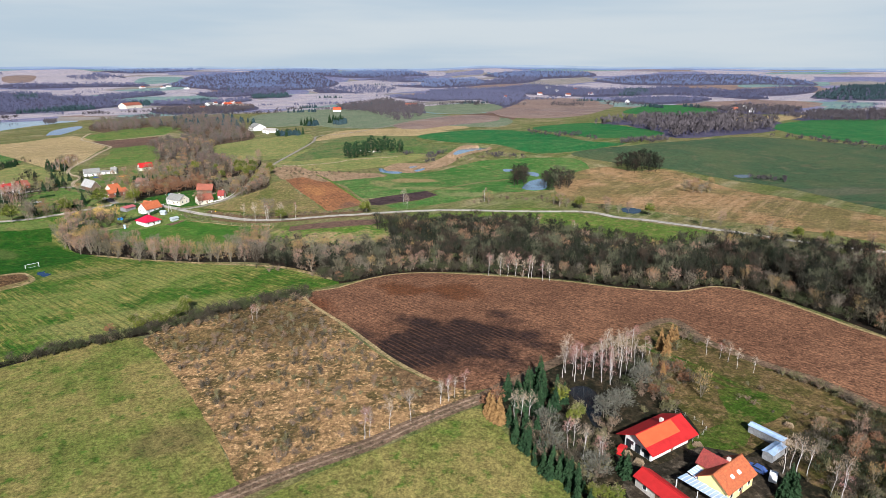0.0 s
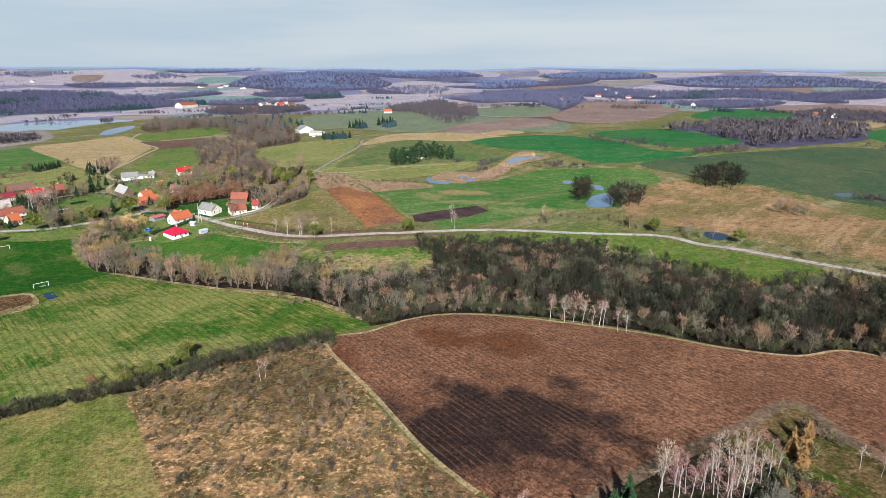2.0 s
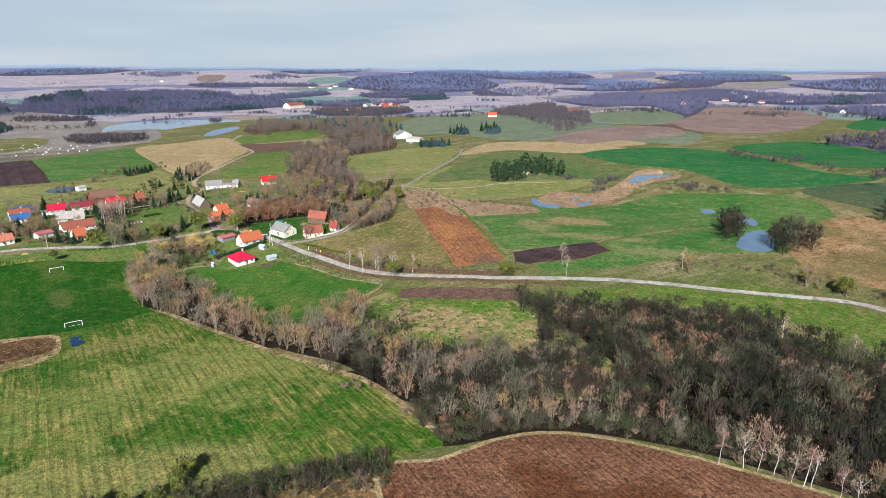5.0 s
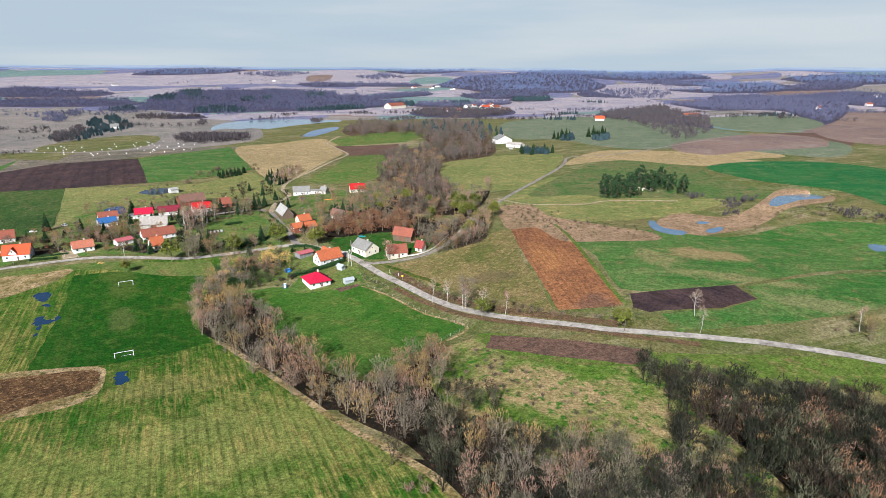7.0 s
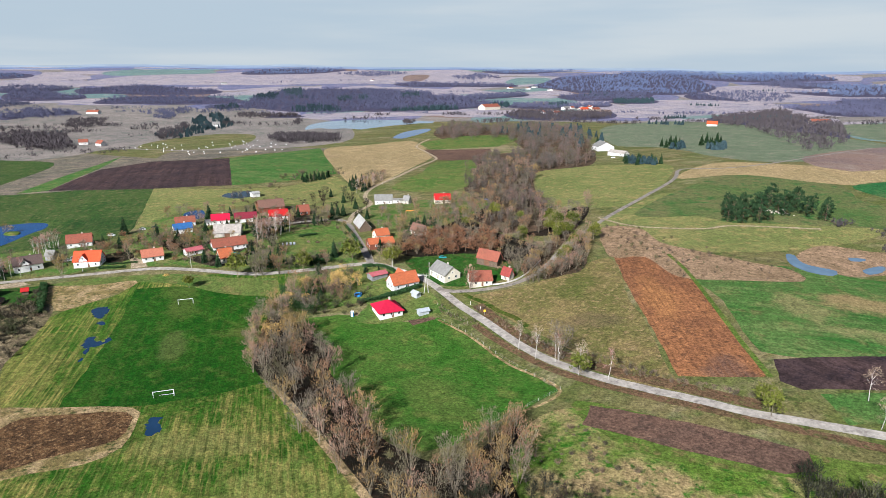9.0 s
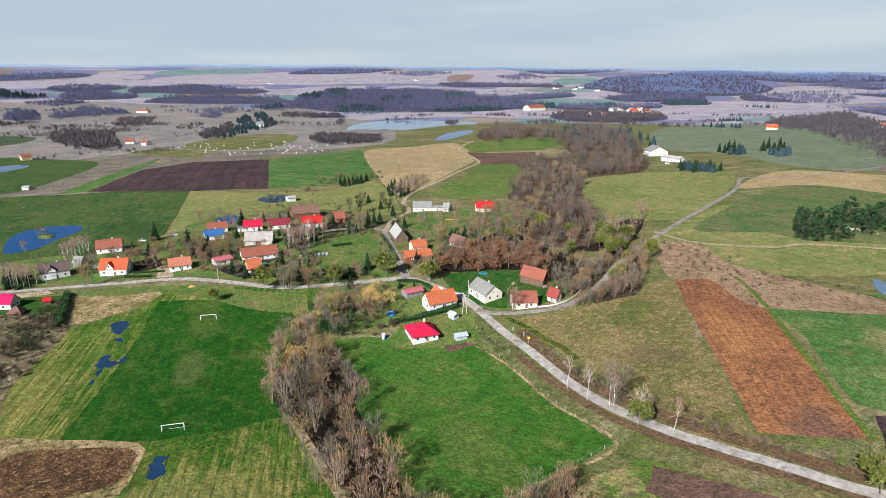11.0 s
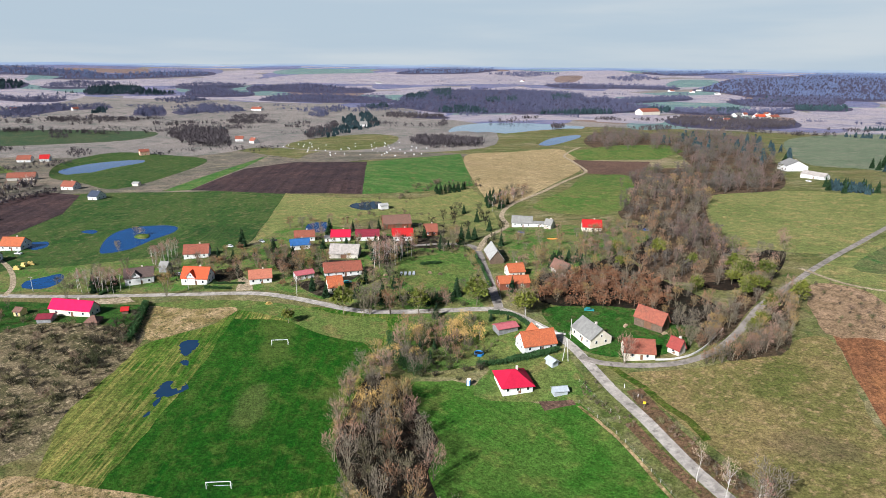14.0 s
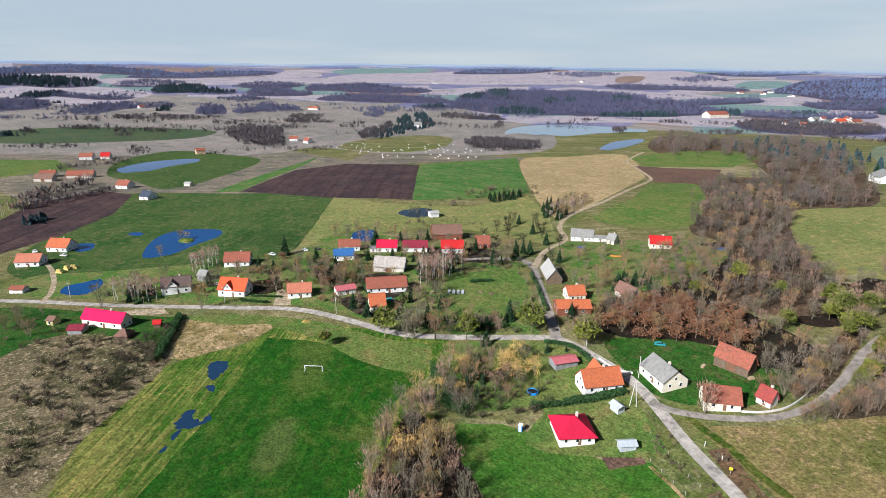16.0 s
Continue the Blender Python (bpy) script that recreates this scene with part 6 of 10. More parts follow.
pond("small pool in the field", WATER, [(-544.0, 345.7), (-546.7, 351.2), (-539.9, 355.3), (-534.6, 351.0)])
pond("garden ponds behind the farms", PUDDLE, [(-475.3, 514.5), (-482.7, 526.3), (-476.3, 542.3), (-459.7, 533.7), (-458.4, 518.4)])


# ---- buildings and trees ----

house("bungalow", "white bungalow with a crimson hipped roof", x=-216.7, y=422.6, turn=60, length=10.8, width=12.0, wall='WHITE_WALL', roof='CRIMSON', eave=2.7, rise=3.6, style='hip', over=0.7)
house("house", "white house with an orange tiled gable roof", x=-228.5, y=447.9, turn=67, length=13.7, width=8.5, wall='WHITE_WALL', roof='ORANGE_TILE', eave=3.0, rise=4.2, wing=2)
house("house", "cream farmhouse with a grey sheet roof", x=-216.6, y=467.4, turn=-20, length=13.6, width=9.6, wall='CREAM_WALL', roof='GREY_SHEET', eave=3.2, rise=3.7)
house("barn", "old brick barn with a red tiled roof", x=-204.2, y=490.5, turn=0, length=12.6, width=5.4, wall='TIMBER', roof='RED_TILE', eave=3.6, rise=4.0, windows=0)
house("barn", "low cream barn with a worn red tiled roof", x=-196.1, y=468.5, turn=43, length=10.9, width=8.5, wall='CREAM_WALL', roof='RED_TILE', eave=2.8, rise=3.6, windows=2)
house("cottage", "small whitewashed cottage with a dark red roof", x=-186.2, y=478.5, turn=-6, length=4.9, width=3.8, wall='OLD_WALL', roof='DARK_RED', eave=2.4, rise=3.2, windows=1)
house("shed", "open garden shed with a pink sheet roof", x=-246.2, y=448.7, turn=72, length=9.0, width=5.5, wall='GREY_BOARD', roof='PINK_SHEET', eave=2.2, rise=0.9, windows=0)
house("greenhouse", "grey plastic greenhouse beside a lawn", x=-215.6, y=442.5, turn=-10, length=3.9, width=2.8, wall='FOIL', roof='FOIL', eave=2.0, rise=0.7, windows=0)
house("greenhouse", "small white framed greenhouse at the garden bed", x=-201.6, y=430.0, turn=61, length=4.8, width=3.0, wall='FOIL', roof='FOIL', eave=1.8, rise=0.7, windows=0)
house("shed", "orange roofed garage block beside the lane", x=-274.6, y=482.8, turn=58, length=14.5, width=9.0, wall='BRICK_WALL', roof='ORANGE_TILE', eave=2.8, rise=2.2, windows=2)
house("house", "house with an orange roof behind a yew", x=-283.6, y=493.5, turn=63, length=8.0, width=8.0, wall='CREAM_WALL', roof='ORANGE_TILE', eave=3, rise=3, windows=2)
house("barn", "weathered timber barn with a pale patched roof", x=-309.5, y=504.5, turn=-34, length=18.2, width=7.3, wall='TIMBER', roof='PALE_SHEET', eave=2.6, rise=4.6, windows=0)
house("barn", "barn with a dull brown roof among bare trees", x=-268.3, y=511.7, turn=-9, length=10.8, width=4.8, wall='OLD_WALL', roof='DULL_TILE', eave=2.6, rise=3.6, windows=0)
house("barn", "long white barn with a grey roof", x=-353.6, y=574.9, turn=41, length=13.3, width=9.0, wall='WHITE_WALL', roof='GREY_SHEET', eave=3, rise=3.6, windows=3)
house("shed", "low white shed joining two barns", x=-344.0, y=580.8, turn=35, length=7.7, width=6.0, wall='WHITE_WALL', roof='GREY_SHEET', eave=2.4, rise=0.8, windows=1)
house("house", "grey gabled house beside long barn", x=-334.4, y=580.3, turn=11, length=4.9, width=5.1, wall='OLD_WALL', roof='GREY_SHEET', eave=3, rise=3, windows=1)
house("house", "white house with a bright red tiled roof", x=-310.1, y=592.5, turn=44, length=11.7, width=9.0, wall='CREAM_WALL', roof='RED_PAINT', eave=3, rise=3.6)
house("barn", "large brick barn with a brown roof", x=-407.1, y=509.1, turn=63, length=18.2, width=12.0, wall='BRICK_WALL', roof='DULL_TILE', eave=3.6, rise=4.5, windows=0)
house("house", "white house with a faded red roof", x=-378.2, y=492.8, turn=57, length=12.4, width=9.0, wall='WHITE_WALL', roof='RED_PAINT', eave=3.2, rise=3.6)
house("house", "brick house with a weathered orange roof", x=-378.3, y=515.2, turn=57, length=8.1, width=11.0, wall='BRICK_WALL', roof='RED_TILE', eave=2.8, rise=3.6, windows=2)
house("barn", "white barn with a maroon sheet roof", x=-392.1, y=476.2, turn=56, length=14.0, width=9.0, wall='WHITE_WALL', roof='MAROON', eave=3, rise=3, windows=3)
house("house", "white house with a crimson roof", x=-401.4, y=462.9, turn=54, length=11.4, width=9.0, wall='WHITE_WALL', roof='CRIMSON', eave=3, rise=3.2)
house("shed", "white annex with a flat sheet roof", x=-404.7, y=455.7, turn=53, length=3.6, width=6.0, wall='WHITE_WALL', roof='GREY_SHEET', eave=2.4, rise=0.8, windows=1)
house("house", "white house with a blue sheet roof", x=-401.8, y=435.1, turn=68, length=10.9, width=8.0, wall='WHITE_WALL', roof='BLUE_SHEET', eave=3, rise=2.6)
house("house", "house with an orange tiled roof", x=-416.4, y=445.9, turn=63, length=12.1, width=8.0, wall='WHITE_WALL', roof='RED_TILE', eave=3, rise=3)
house("barn", "old barn with a grey asbestos roof", x=-369.4, y=446.4, turn=47, length=16.0, width=10.0, wall='OLD_WALL', roof='ASBESTOS', eave=2.8, rise=4.0, windows=0)
house("barn", "long white stable with a red tiled roof", x=-344.8, y=429.6, turn=66, length=18.8, width=9.0, wall='WHITE_WALL', roof='RED_TILE', eave=2.8, rise=3.6, windows=5)
house("house", "house with a bright orange roof behind a tree", x=-328.3, y=415.4, turn=69, length=6.8, width=9.0, wall='CREAM_WALL', roof='ORANGE_TILE', eave=3, rise=4, windows=2)
house("garage", "small white garage with a red door", x=-353.4, y=412.0, turn=80, length=9.1, width=6.0, wall='WHITE_WALL', roof='PINK_SHEET', eave=2.5, rise=1.2, windows=1)
house("house", "white house with a salmon orange roof", x=-364.5, y=393.9, turn=66, length=10.6, width=9.0, wall='WHITE_WALL', roof='SALMON', eave=2.8, rise=3)
house("house", "white two-storey house with an orange roof", x=-386.4, y=370.2, turn=47, length=13.2, width=9.0, wall='WHITE_WALL', roof='ORANGE_BRIGHT', eave=3.4, rise=4.4, wing=-1)
house("shed", "red annex beside a white house", x=-387.2, y=375.7, turn=83, length=2.7, width=6.0, wall='WHITE_WALL', roof='RED_PAINT', eave=2.6, rise=1.5, windows=0)
house("house", "farmhouse with a weathered red roof", x=-431.3, y=385.2, turn=61, length=13.3, width=9.0, wall='WHITE_WALL', roof='RED_TILE', eave=3, rise=4)
house("house", "white house with a brown roof and dormer gable", x=-409.0, y=348.4, turn=73, length=13.2, width=9.0, wall='WHITE_WALL', roof='BROWN_TILE', eave=3.8, rise=3.6, wing=-1)
house("shed", "grey shed with a pitched roof", x=-417.1, y=363.4, turn=39, length=4.4, width=5.3, wall='GREY_BOARD', roof='GREY_SHEET', eave=2.8, rise=2.4, windows=0)
house("house", "long cream house with a magenta sheet roof", x=-384.5, y=314.7, turn=41, length=19.9, width=6.6, wall='CREAM_WALL', roof='MAGENTA', eave=3.2, rise=3.2)
house("shed", "dark red garden shed", x=-384.0, y=303.7, turn=58, length=5.7, width=6.0, wall='GREY_BOARD', roof='MAROON', eave=2.0, rise=1.0, windows=0)
house("shed", "small yellow hut with a dark roof", x=-400.3, y=295.8, turn=42, length=3.2, width=4.2, wall='YELLOW_WALL', roof='DULL_TILE', eave=2.2, rise=1.2, windows=1)
house("shed", "brown wooden garden pavilion", x=-365.9, y=318.6, turn=53, length=5.2, width=5.5, wall='TIMBER', roof='DULL_TILE', eave=1.6, rise=2.2, style='hip', windows=0)
house("shed", "small playhouse with a red roof", x=-368.8, y=331.9, turn=64, length=2.7, width=3.0, wall='TIMBER', roof='RED_PAINT', eave=1.8, rise=1.0, windows=0)
house("house", "white house with an orange roof and dark gable", x=-529.6, y=307.8, turn=49, length=13.0, width=10.3, wall='WHITE_WALL', roof='ORANGE_TILE', eave=3, rise=4)
house("house", "white house with a salmon red roof", x=-506.8, y=291.2, turn=63, length=12.6, width=10.4, wall='WHITE_WALL', roof='SALMON', eave=3, rise=3.2)
house("shed", "low shed with a red roof", x=-457.5, y=284.4, turn=54, length=6.6, width=5.0, wall='WHITE_WALL', roof='RED_TILE', eave=2, rise=1, windows=0)
house("house", "white house with a red roof among fields", x=-724.8, y=371.0, turn=41, length=12.2, width=10.5, wall='WHITE_WALL', roof='RED_TILE', eave=3.2, rise=4, windows=2)
house("house", "white house with a dark blue roof", x=-657.7, y=378.8, turn=37, length=8.8, width=10.8, wall='WHITE_WALL', roof='SLATE', eave=3, rise=3.6, windows=1)
house("house", "farmhouse with a red roof", x=-833.5, y=316.5, turn=73, length=13.9, width=10.0, wall='WHITE_WALL', roof='RED_TILE', eave=3, rise=3.6, windows=2)
house("barn", "barn with a red roof", x=-813.1, y=343.7, turn=67, length=24.4, width=10.0, wall='OLD_WALL', roof='RED_TILE', eave=3, rise=4, windows=0)
house("barn", "barn with a dull red roof", x=-807.6, y=312.7, turn=58, length=17.0, width=10.0, wall='OLD_WALL', roof='DULL_TILE', eave=3, rise=4, windows=0)
house("house", "white house with a red roof", x=-954.9, y=362.5, turn=65, length=14.4, width=11.0, wall='WHITE_WALL', roof='RED_TILE', eave=3.4, rise=4, windows=2)
house("house", "white house with a red roof", x=-951.6, y=382.6, turn=68, length=10.0, width=11.0, wall='WHITE_WALL', roof='RED_PAINT', eave=3.4, rise=4, windows=2)
house("house", "pale two-storey house with an orange roof", x=-948.3, y=492.7, turn=85, length=11.3, width=10.0, wall='SALMON_WALL', roof='RED_TILE', eave=5, rise=2.5, windows=2)
house("shed", "pale hut alone in a pasture", x=-699.5, y=420.6, turn=50, length=5.5, width=6.0, wall='CREAM_WALL', roof='PALE_SHEET', eave=2.4, rise=1, windows=0)
house("shed", "white shed beside the garden ponds", x=-454.8, y=531.5, turn=73, length=6.3, width=6.0, wall='WHITE_WALL', roof='PALE_SHEET', eave=3, rise=1, windows=0)
house("house", "far white house on a hill", x=-1128.5, y=950.4, turn=54, length=14.5, width=12.0, wall='WHITE_WALL', roof='GREY_SHEET', eave=5, rise=5, windows=2)
house("house", "far house with a red roof", x=-1620.1, y=944.7, turn=34, length=28.8, width=14.0, wall='WHITE_WALL', roof='RED_TILE', eave=4, rise=5, windows=2)
house("manor", "large pale building with a red roof", x=-942.3, y=1674.0, turn=75, length=57.2, width=26.0, wall='CREAM_WALL', roof='RED_TILE', eave=8, rise=7, windows=5)
house("house", "white house with a grey roof among spruces", x=-315.5, y=920.1, turn=-47, length=20.7, width=19.4, wall='WHITE_WALL', roof='GREY_SHEET', eave=5, rise=5)
house("barn", "low white barn beside far house", x=-279.3, y=873.8, turn=-12, length=21.0, width=9.0, wall='WHITE_WALL', roof='ASBESTOS', eave=3, rise=2.5, windows=2)
house("house", "far white house with a bright red roof", x=-307.9, y=1414.6, turn=10, length=17.3, width=12.0, wall='WHITE_WALL', roof='ORANGE_BRIGHT', eave=4, rise=5, windows=2)
house("barn", "far barn with a dull red roof", x=-154.6, y=1562.1, turn=35, length=34.7, width=13.0, wall='OLD_WALL', roof='RED_TILE', eave=4, rise=4, windows=0)
house("house", "far house with a red roof in the valley", x=-721.4, y=1794.9, turn=79, length=38.4, width=14.0, wall='WHITE_WALL', roof='ORANGE_BRIGHT', eave=4, rise=5, windows=2)
house("house", "far house with a red roof at the valley road", x=-696.5, y=1812.2, turn=81, length=34.7, width=14.0, wall='CREAM_WALL', roof='RED_TILE', eave=4, rise=5, windows=2)
house("house", "far white house in the valley", x=-777.5, y=1802.9, turn=87, length=29.3, width=14.0, wall='WHITE_WALL', roof='GREY_SHEET', eave=4, rise=5, windows=2)
house("house", "far white house with a red roof in the valley", x=214, y=2105, turn=26, length=15, width=10, wall='WHITE_WALL', roof='RED_TILE', eave=4, rise=4, windows=2)
house("house", "far white house with a grey roof in the valley", x=294, y=2312, turn=122, length=17, width=11, wall='WHITE_WALL', roof='GREY_SHEET', eave=4, rise=4, windows=2)
house("house", "far white house with a red roof in the valley", x=299, y=2049, turn=17, length=15, width=10, wall='WHITE_WALL', roof='RED_TILE', eave=4, rise=4, windows=2)
house("house", "far white house with a red roof in the valley", x=389, y=2470, turn=140, length=18, width=12, wall='WHITE_WALL', roof='RED_TILE', eave=4, rise=4, windows=2)
house("house", "far white house with a grey roof in the valley", x=295, y=2612, turn=15, length=19, width=13, wall='WHITE_WALL', roof='GREY_SHEET', eave=4, rise=4, windows=2)
house("house", "far white house with a red roof in the valley", x=385, y=2130, turn=137, length=16, width=10, wall='WHITE_WALL', roof='RED_TILE', eave=4, rise=4, windows=2)
house("house", "far white house with a red roof in the valley", x=94, y=1914, turn=44, length=14, width=9, wall='WHITE_WALL', roof='RED_TILE', eave=4, rise=4, windows=2)
house("house", "far white house with a grey roof in the valley", x=407, y=1697, turn=67, length=13, width=9, wall='WHITE_WALL', roof='GREY_SHEET', eave=4, rise=4, windows=2)
house("house", "far white house with a red roof in the valley", x=566, y=1395, turn=6, length=12, width=9, wall='WHITE_WALL', roof='RED_TILE', eave=4, rise=4, windows=2)
house("house", "far white house with a grey roof in the valley", x=590, y=1366, turn=66, length=12, width=9, wall='WHITE_WALL', roof='GREY_SHEET', eave=4, rise=4, windows=2)
house("house", "far white house with a grey roof in the valley", x=630, y=1505, turn=49, length=12, width=9, wall='WHITE_WALL', roof='GREY_SHEET', eave=4, rise=4, windows=2)
house("house", "far white house with a red roof in the valley", x=-775, y=1838, turn=74, length=14, width=9, wall='WHITE_WALL', roof='RED_TILE', eave=4, rise=4, windows=2)
house("house", "far white house with a grey roof in the valley", x=-750, y=1851, turn=95, length=14, width=9, wall='WHITE_WALL', roof='GREY_SHEET', eave=4, rise=4, windows=2)
house("house", "far white house with a red roof in the valley", x=-743, y=1890, turn=155, length=15, width=10, wall='WHITE_WALL', roof='RED_TILE', eave=4, rise=4, windows=2)
house("house", "far white house with a red roof in the valley", x=-749, y=1614, turn=99, length=13, width=9, wall='WHITE_WALL', roof='RED_TILE', eave=4, rise=4, windows=2)
house("house", "far white house with a red roof in the valley", x=-716, y=1621, turn=45, length=13, width=9, wall='WHITE_WALL', roof='RED_TILE', eave=4, rise=4, windows=2)
house("house", "far white house with a red roof in the valley", x=-1409, y=2589, turn=71, length=22, width=15, wall='WHITE_WALL', roof='RED_TILE', eave=4, rise=4, windows=2)
house("house", "far white house with a red roof in the valley", x=-1320, y=2587, turn=140, length=22, width=14, wall='WHITE_WALL', roof='RED_TILE', eave=4, rise=4, windows=2)
house("house", "far white house with a grey roof in the valley", x=-1344, y=2690, turn=1, length=22, width=15, wall='WHITE_WALL', roof='GREY_SHEET', eave=4, rise=4, windows=2)
house("house", "far white house with a grey roof in the valley", x=-1202, y=2555, turn=146, length=21, width=14, wall='WHITE_WALL', roof='GREY_SHEET', eave=4, rise=4, windows=2)
house("house", "far white house with a grey roof in the valley", x=-1711, y=925, turn=79, length=14, width=10, wall='WHITE_WALL', roof='GREY_SHEET', eave=4, rise=4, windows=2)
house("house", "far white house with a grey roof in the valley", x=-1656, y=967, turn=130, length=14, width=9, wall='WHITE_WALL', roof='GREY_SHEET', eave=4, rise=4, windows=2)
house("house", "far white house with a red roof in the valley", x=-1856, y=446, turn=108, length=15, width=10, wall='WHITE_WALL', roof='RED_TILE', eave=4, rise=4, windows=2)
house("house", "far white house with a red roof in the valley", x=-1815, y=566, turn=110, length=14, width=10, wall='WHITE_WALL', roof='RED_TILE', eave=4, rise=4, windows=2)
house("house", "far white house with a red roof in the valley", x=-1020, y=651, turn=59, length=12, width=9, wall='WHITE_WALL', roof='RED_TILE', eave=4, rise=4, windows=2)
house("house", "far white house with a red roof in the valley", x=-977, y=656, turn=11, length=12, width=9, wall='WHITE_WALL', roof='RED_TILE', eave=4, rise=4, windows=2)
house("house", "far white house with a red roof in the valley", x=-2232, y=2610, turn=118, length=26, width=17, wall='WHITE_WALL', roof='RED_TILE', eave=4, rise=4, windows=2)
house("house", "far white house with a grey roof in the valley", x=-2521, y=1938, turn=71, length=24, width=16, wall='WHITE_WALL', roof='GREY_SHEET', eave=4, rise=4, windows=2)
house("house", "white farmhouse with a broad red sheet roof, sunlit part orange", x=60.3, y=152.1, turn=36, length=13.8, width=7.8, wall="WHITE_WALL", roof="RED_PAINT", eave=3.3, rise=2.0, over=1.6, windows=5, band="SUNLIT_RED")
house("house", "yellow house with an orange tiled roof and skylights", x=71.0, y=137.0, turn=40, length=10.8, width=6.7, wall="YELLOW_WALL", roof="ORANGE_TILE", eave=3.3, rise=2.4, wing=2, over=0.6, wing_roof="DARK_RED", skylights=2)
house("shed", "long outbuilding with a bright red roof", x=56.1, y=132.8, turn=-58, length=11, width=4.4, wall="OLD_WALL", roof="RED_PAINT", eave=2.4, rise=1.2, windows=2)
house("shed", "low open lean-to with a blue-grey sheet roof", x=88.3, y=155.9, turn=-52, length=8.4, width=2.0, wall="GREY_BOARD", roof="BLUE_GREY", eave=2.0, rise=0.25, windows=0, over=0.2)
house("shed", "short lean-to wing with a blue-grey sheet roof", x=86.9, y=149.0, turn=39, length=6.0, width=2.4, wall="GREY_BOARD", roof="BLUE_GREY", eave=2.0, rise=0.25, windows=0, over=0.2)
thicket("alder", [(-244, 369), (-255, 388), (-231, 389), (-202, 378), (-185, 362), (-154, 346), (-138, 342), (-126, 343), (-122, 353), (-120, 370), (-110, 359), (-102, 346), (-95, 342), (-132, 319), (-150, 323), (-190, 337), (-199, 343), (-224, 351)], 70, 8, 12, 1)
thicket("alder", [(-119, 339), (-107, 337), (-90, 327), (-72, 324), (-57, 327), (-43, 329), (-29, 329), (-16, 322), (-7, 308), (-36, 293), (-62, 293), (-77, 300), (-96, 312), (-115, 317), (-128, 323)], 75, 7, 11, 2)
thicket("dark_alder", [(-99, 303), (-61, 291), (-47, 276), (-33, 283), (-18, 291), (17, 292), (55, 282), (78, 270), (101, 266), (130, 265), (145, 241), (156, 219), (171, 193), (205, 237), (189, 273), (162, 298), (113, 304), (61, 326), (2, 339), (-29, 335), (-67, 314)], 44, 8, 12, 3)
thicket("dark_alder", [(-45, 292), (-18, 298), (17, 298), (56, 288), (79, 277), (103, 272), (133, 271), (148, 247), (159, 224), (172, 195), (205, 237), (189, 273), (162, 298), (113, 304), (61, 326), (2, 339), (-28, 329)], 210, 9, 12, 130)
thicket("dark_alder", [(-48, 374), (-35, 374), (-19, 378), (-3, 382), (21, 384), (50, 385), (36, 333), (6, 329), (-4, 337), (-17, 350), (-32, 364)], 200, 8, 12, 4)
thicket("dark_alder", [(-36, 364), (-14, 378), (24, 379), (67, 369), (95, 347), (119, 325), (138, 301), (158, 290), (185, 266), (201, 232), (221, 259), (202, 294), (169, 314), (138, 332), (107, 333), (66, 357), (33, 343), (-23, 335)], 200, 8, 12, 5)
for x, y in [(20.8, 285.2), (26.6, 285.9), (29.7, 285.8), (33.3, 285.5), (36.6, 283.4), (38.9, 282.4), (40.3, 282.0), (45.0, 277.7), (47.9, 277.0)]:
    plant("birch", x, y, 9)
thicket("alder", [(-276, 510), (-279, 555), (-258, 552), (-233, 538), (-199, 527), (-187, 515), (-187, 489), (-203, 499), (-228, 503), (-247, 483), (-261, 482)], 90, 5, 9, 7)
thicket("rust_oak", [(-257, 480), (-261, 503), (-248, 521), (-226, 524), (-206, 508), (-220, 499), (-240, 483)], 44, 6, 9, 8)
thicket("alder", [(-344, 679), (-377, 785), (-331, 786), (-275, 660), (-218, 598), (-211, 633), (-193, 585), (-196, 546), (-215, 541), (-256, 554), (-297, 601), (-295, 640)], 130, 6, 10, 9)
thicket("alder", [(-243, 369), (-256, 380), (-264, 391), (-262, 400), (-273, 417), (-267, 426), (-247, 405), (-243, 389), (-229, 381), (-215, 376), (-225, 357)], 20, 7, 11, 12)
thicket("shrub", [(-104, 214), (-93, 229), (-74, 243), (-56, 245), (-31, 215), (-11, 189), (2, 175), (-7, 160), (-13, 153), (-30, 141), (-38, 137), (-52, 155), (-70, 176)], 420, 0.8, 2.5, 13)
thicket("shrub", [(-143, 198), (-131, 211), (-117, 219), (-110, 225), (-99, 236), (-78, 254), (-59, 263), (-54, 252), (-74, 243), (-93, 224), (-115, 213), (-134, 198)], 40, 1.5, 3, 14)
thicket("shrub", [(-340, 283), (-377, 301), (-354, 323), (-333, 327), (-303, 305), (-293, 293), (-283, 279)], 60, 1.5, 4.5, 15)
thicket("alder", [(-373, 514), (-350, 524), (-480, 453), (-382, 457), (-361, 425), (-361, 401), (-404, 413), (-383, 423)], 30, 5, 9, 17)
thicket("shrub", [(-425, 389), (-410, 422), (-368, 416), (-343, 401), (-386, 393)], 30, 1.5, 4, 18)
thicket("dark_alder", [(43, 508), (46, 534), (55, 548), (58, 529), (54, 507), (48, 501)], 13, 11, 14, 19)
thicket("dark_alder", [(65, 488), (71, 510), (81, 519), (88, 509), (87, 493), (77, 484)], 20, 11, 14, 20)
thicket("dark_alder", [(137, 558), (151, 582), (169, 585), (177, 568), (167, 548), (149, 542)], 30, 11, 14, 21)
thicket("alder", [(169, 480), (182, 498), (195, 494), (187, 470), (174, 467)], 14, 6, 9, 22)
thicket("shrub", [(9, 439), (38, 454), (77, 444), (98, 428), (100, 438), (59, 463), (17, 460)], 30, 1.5, 3.5, 23)
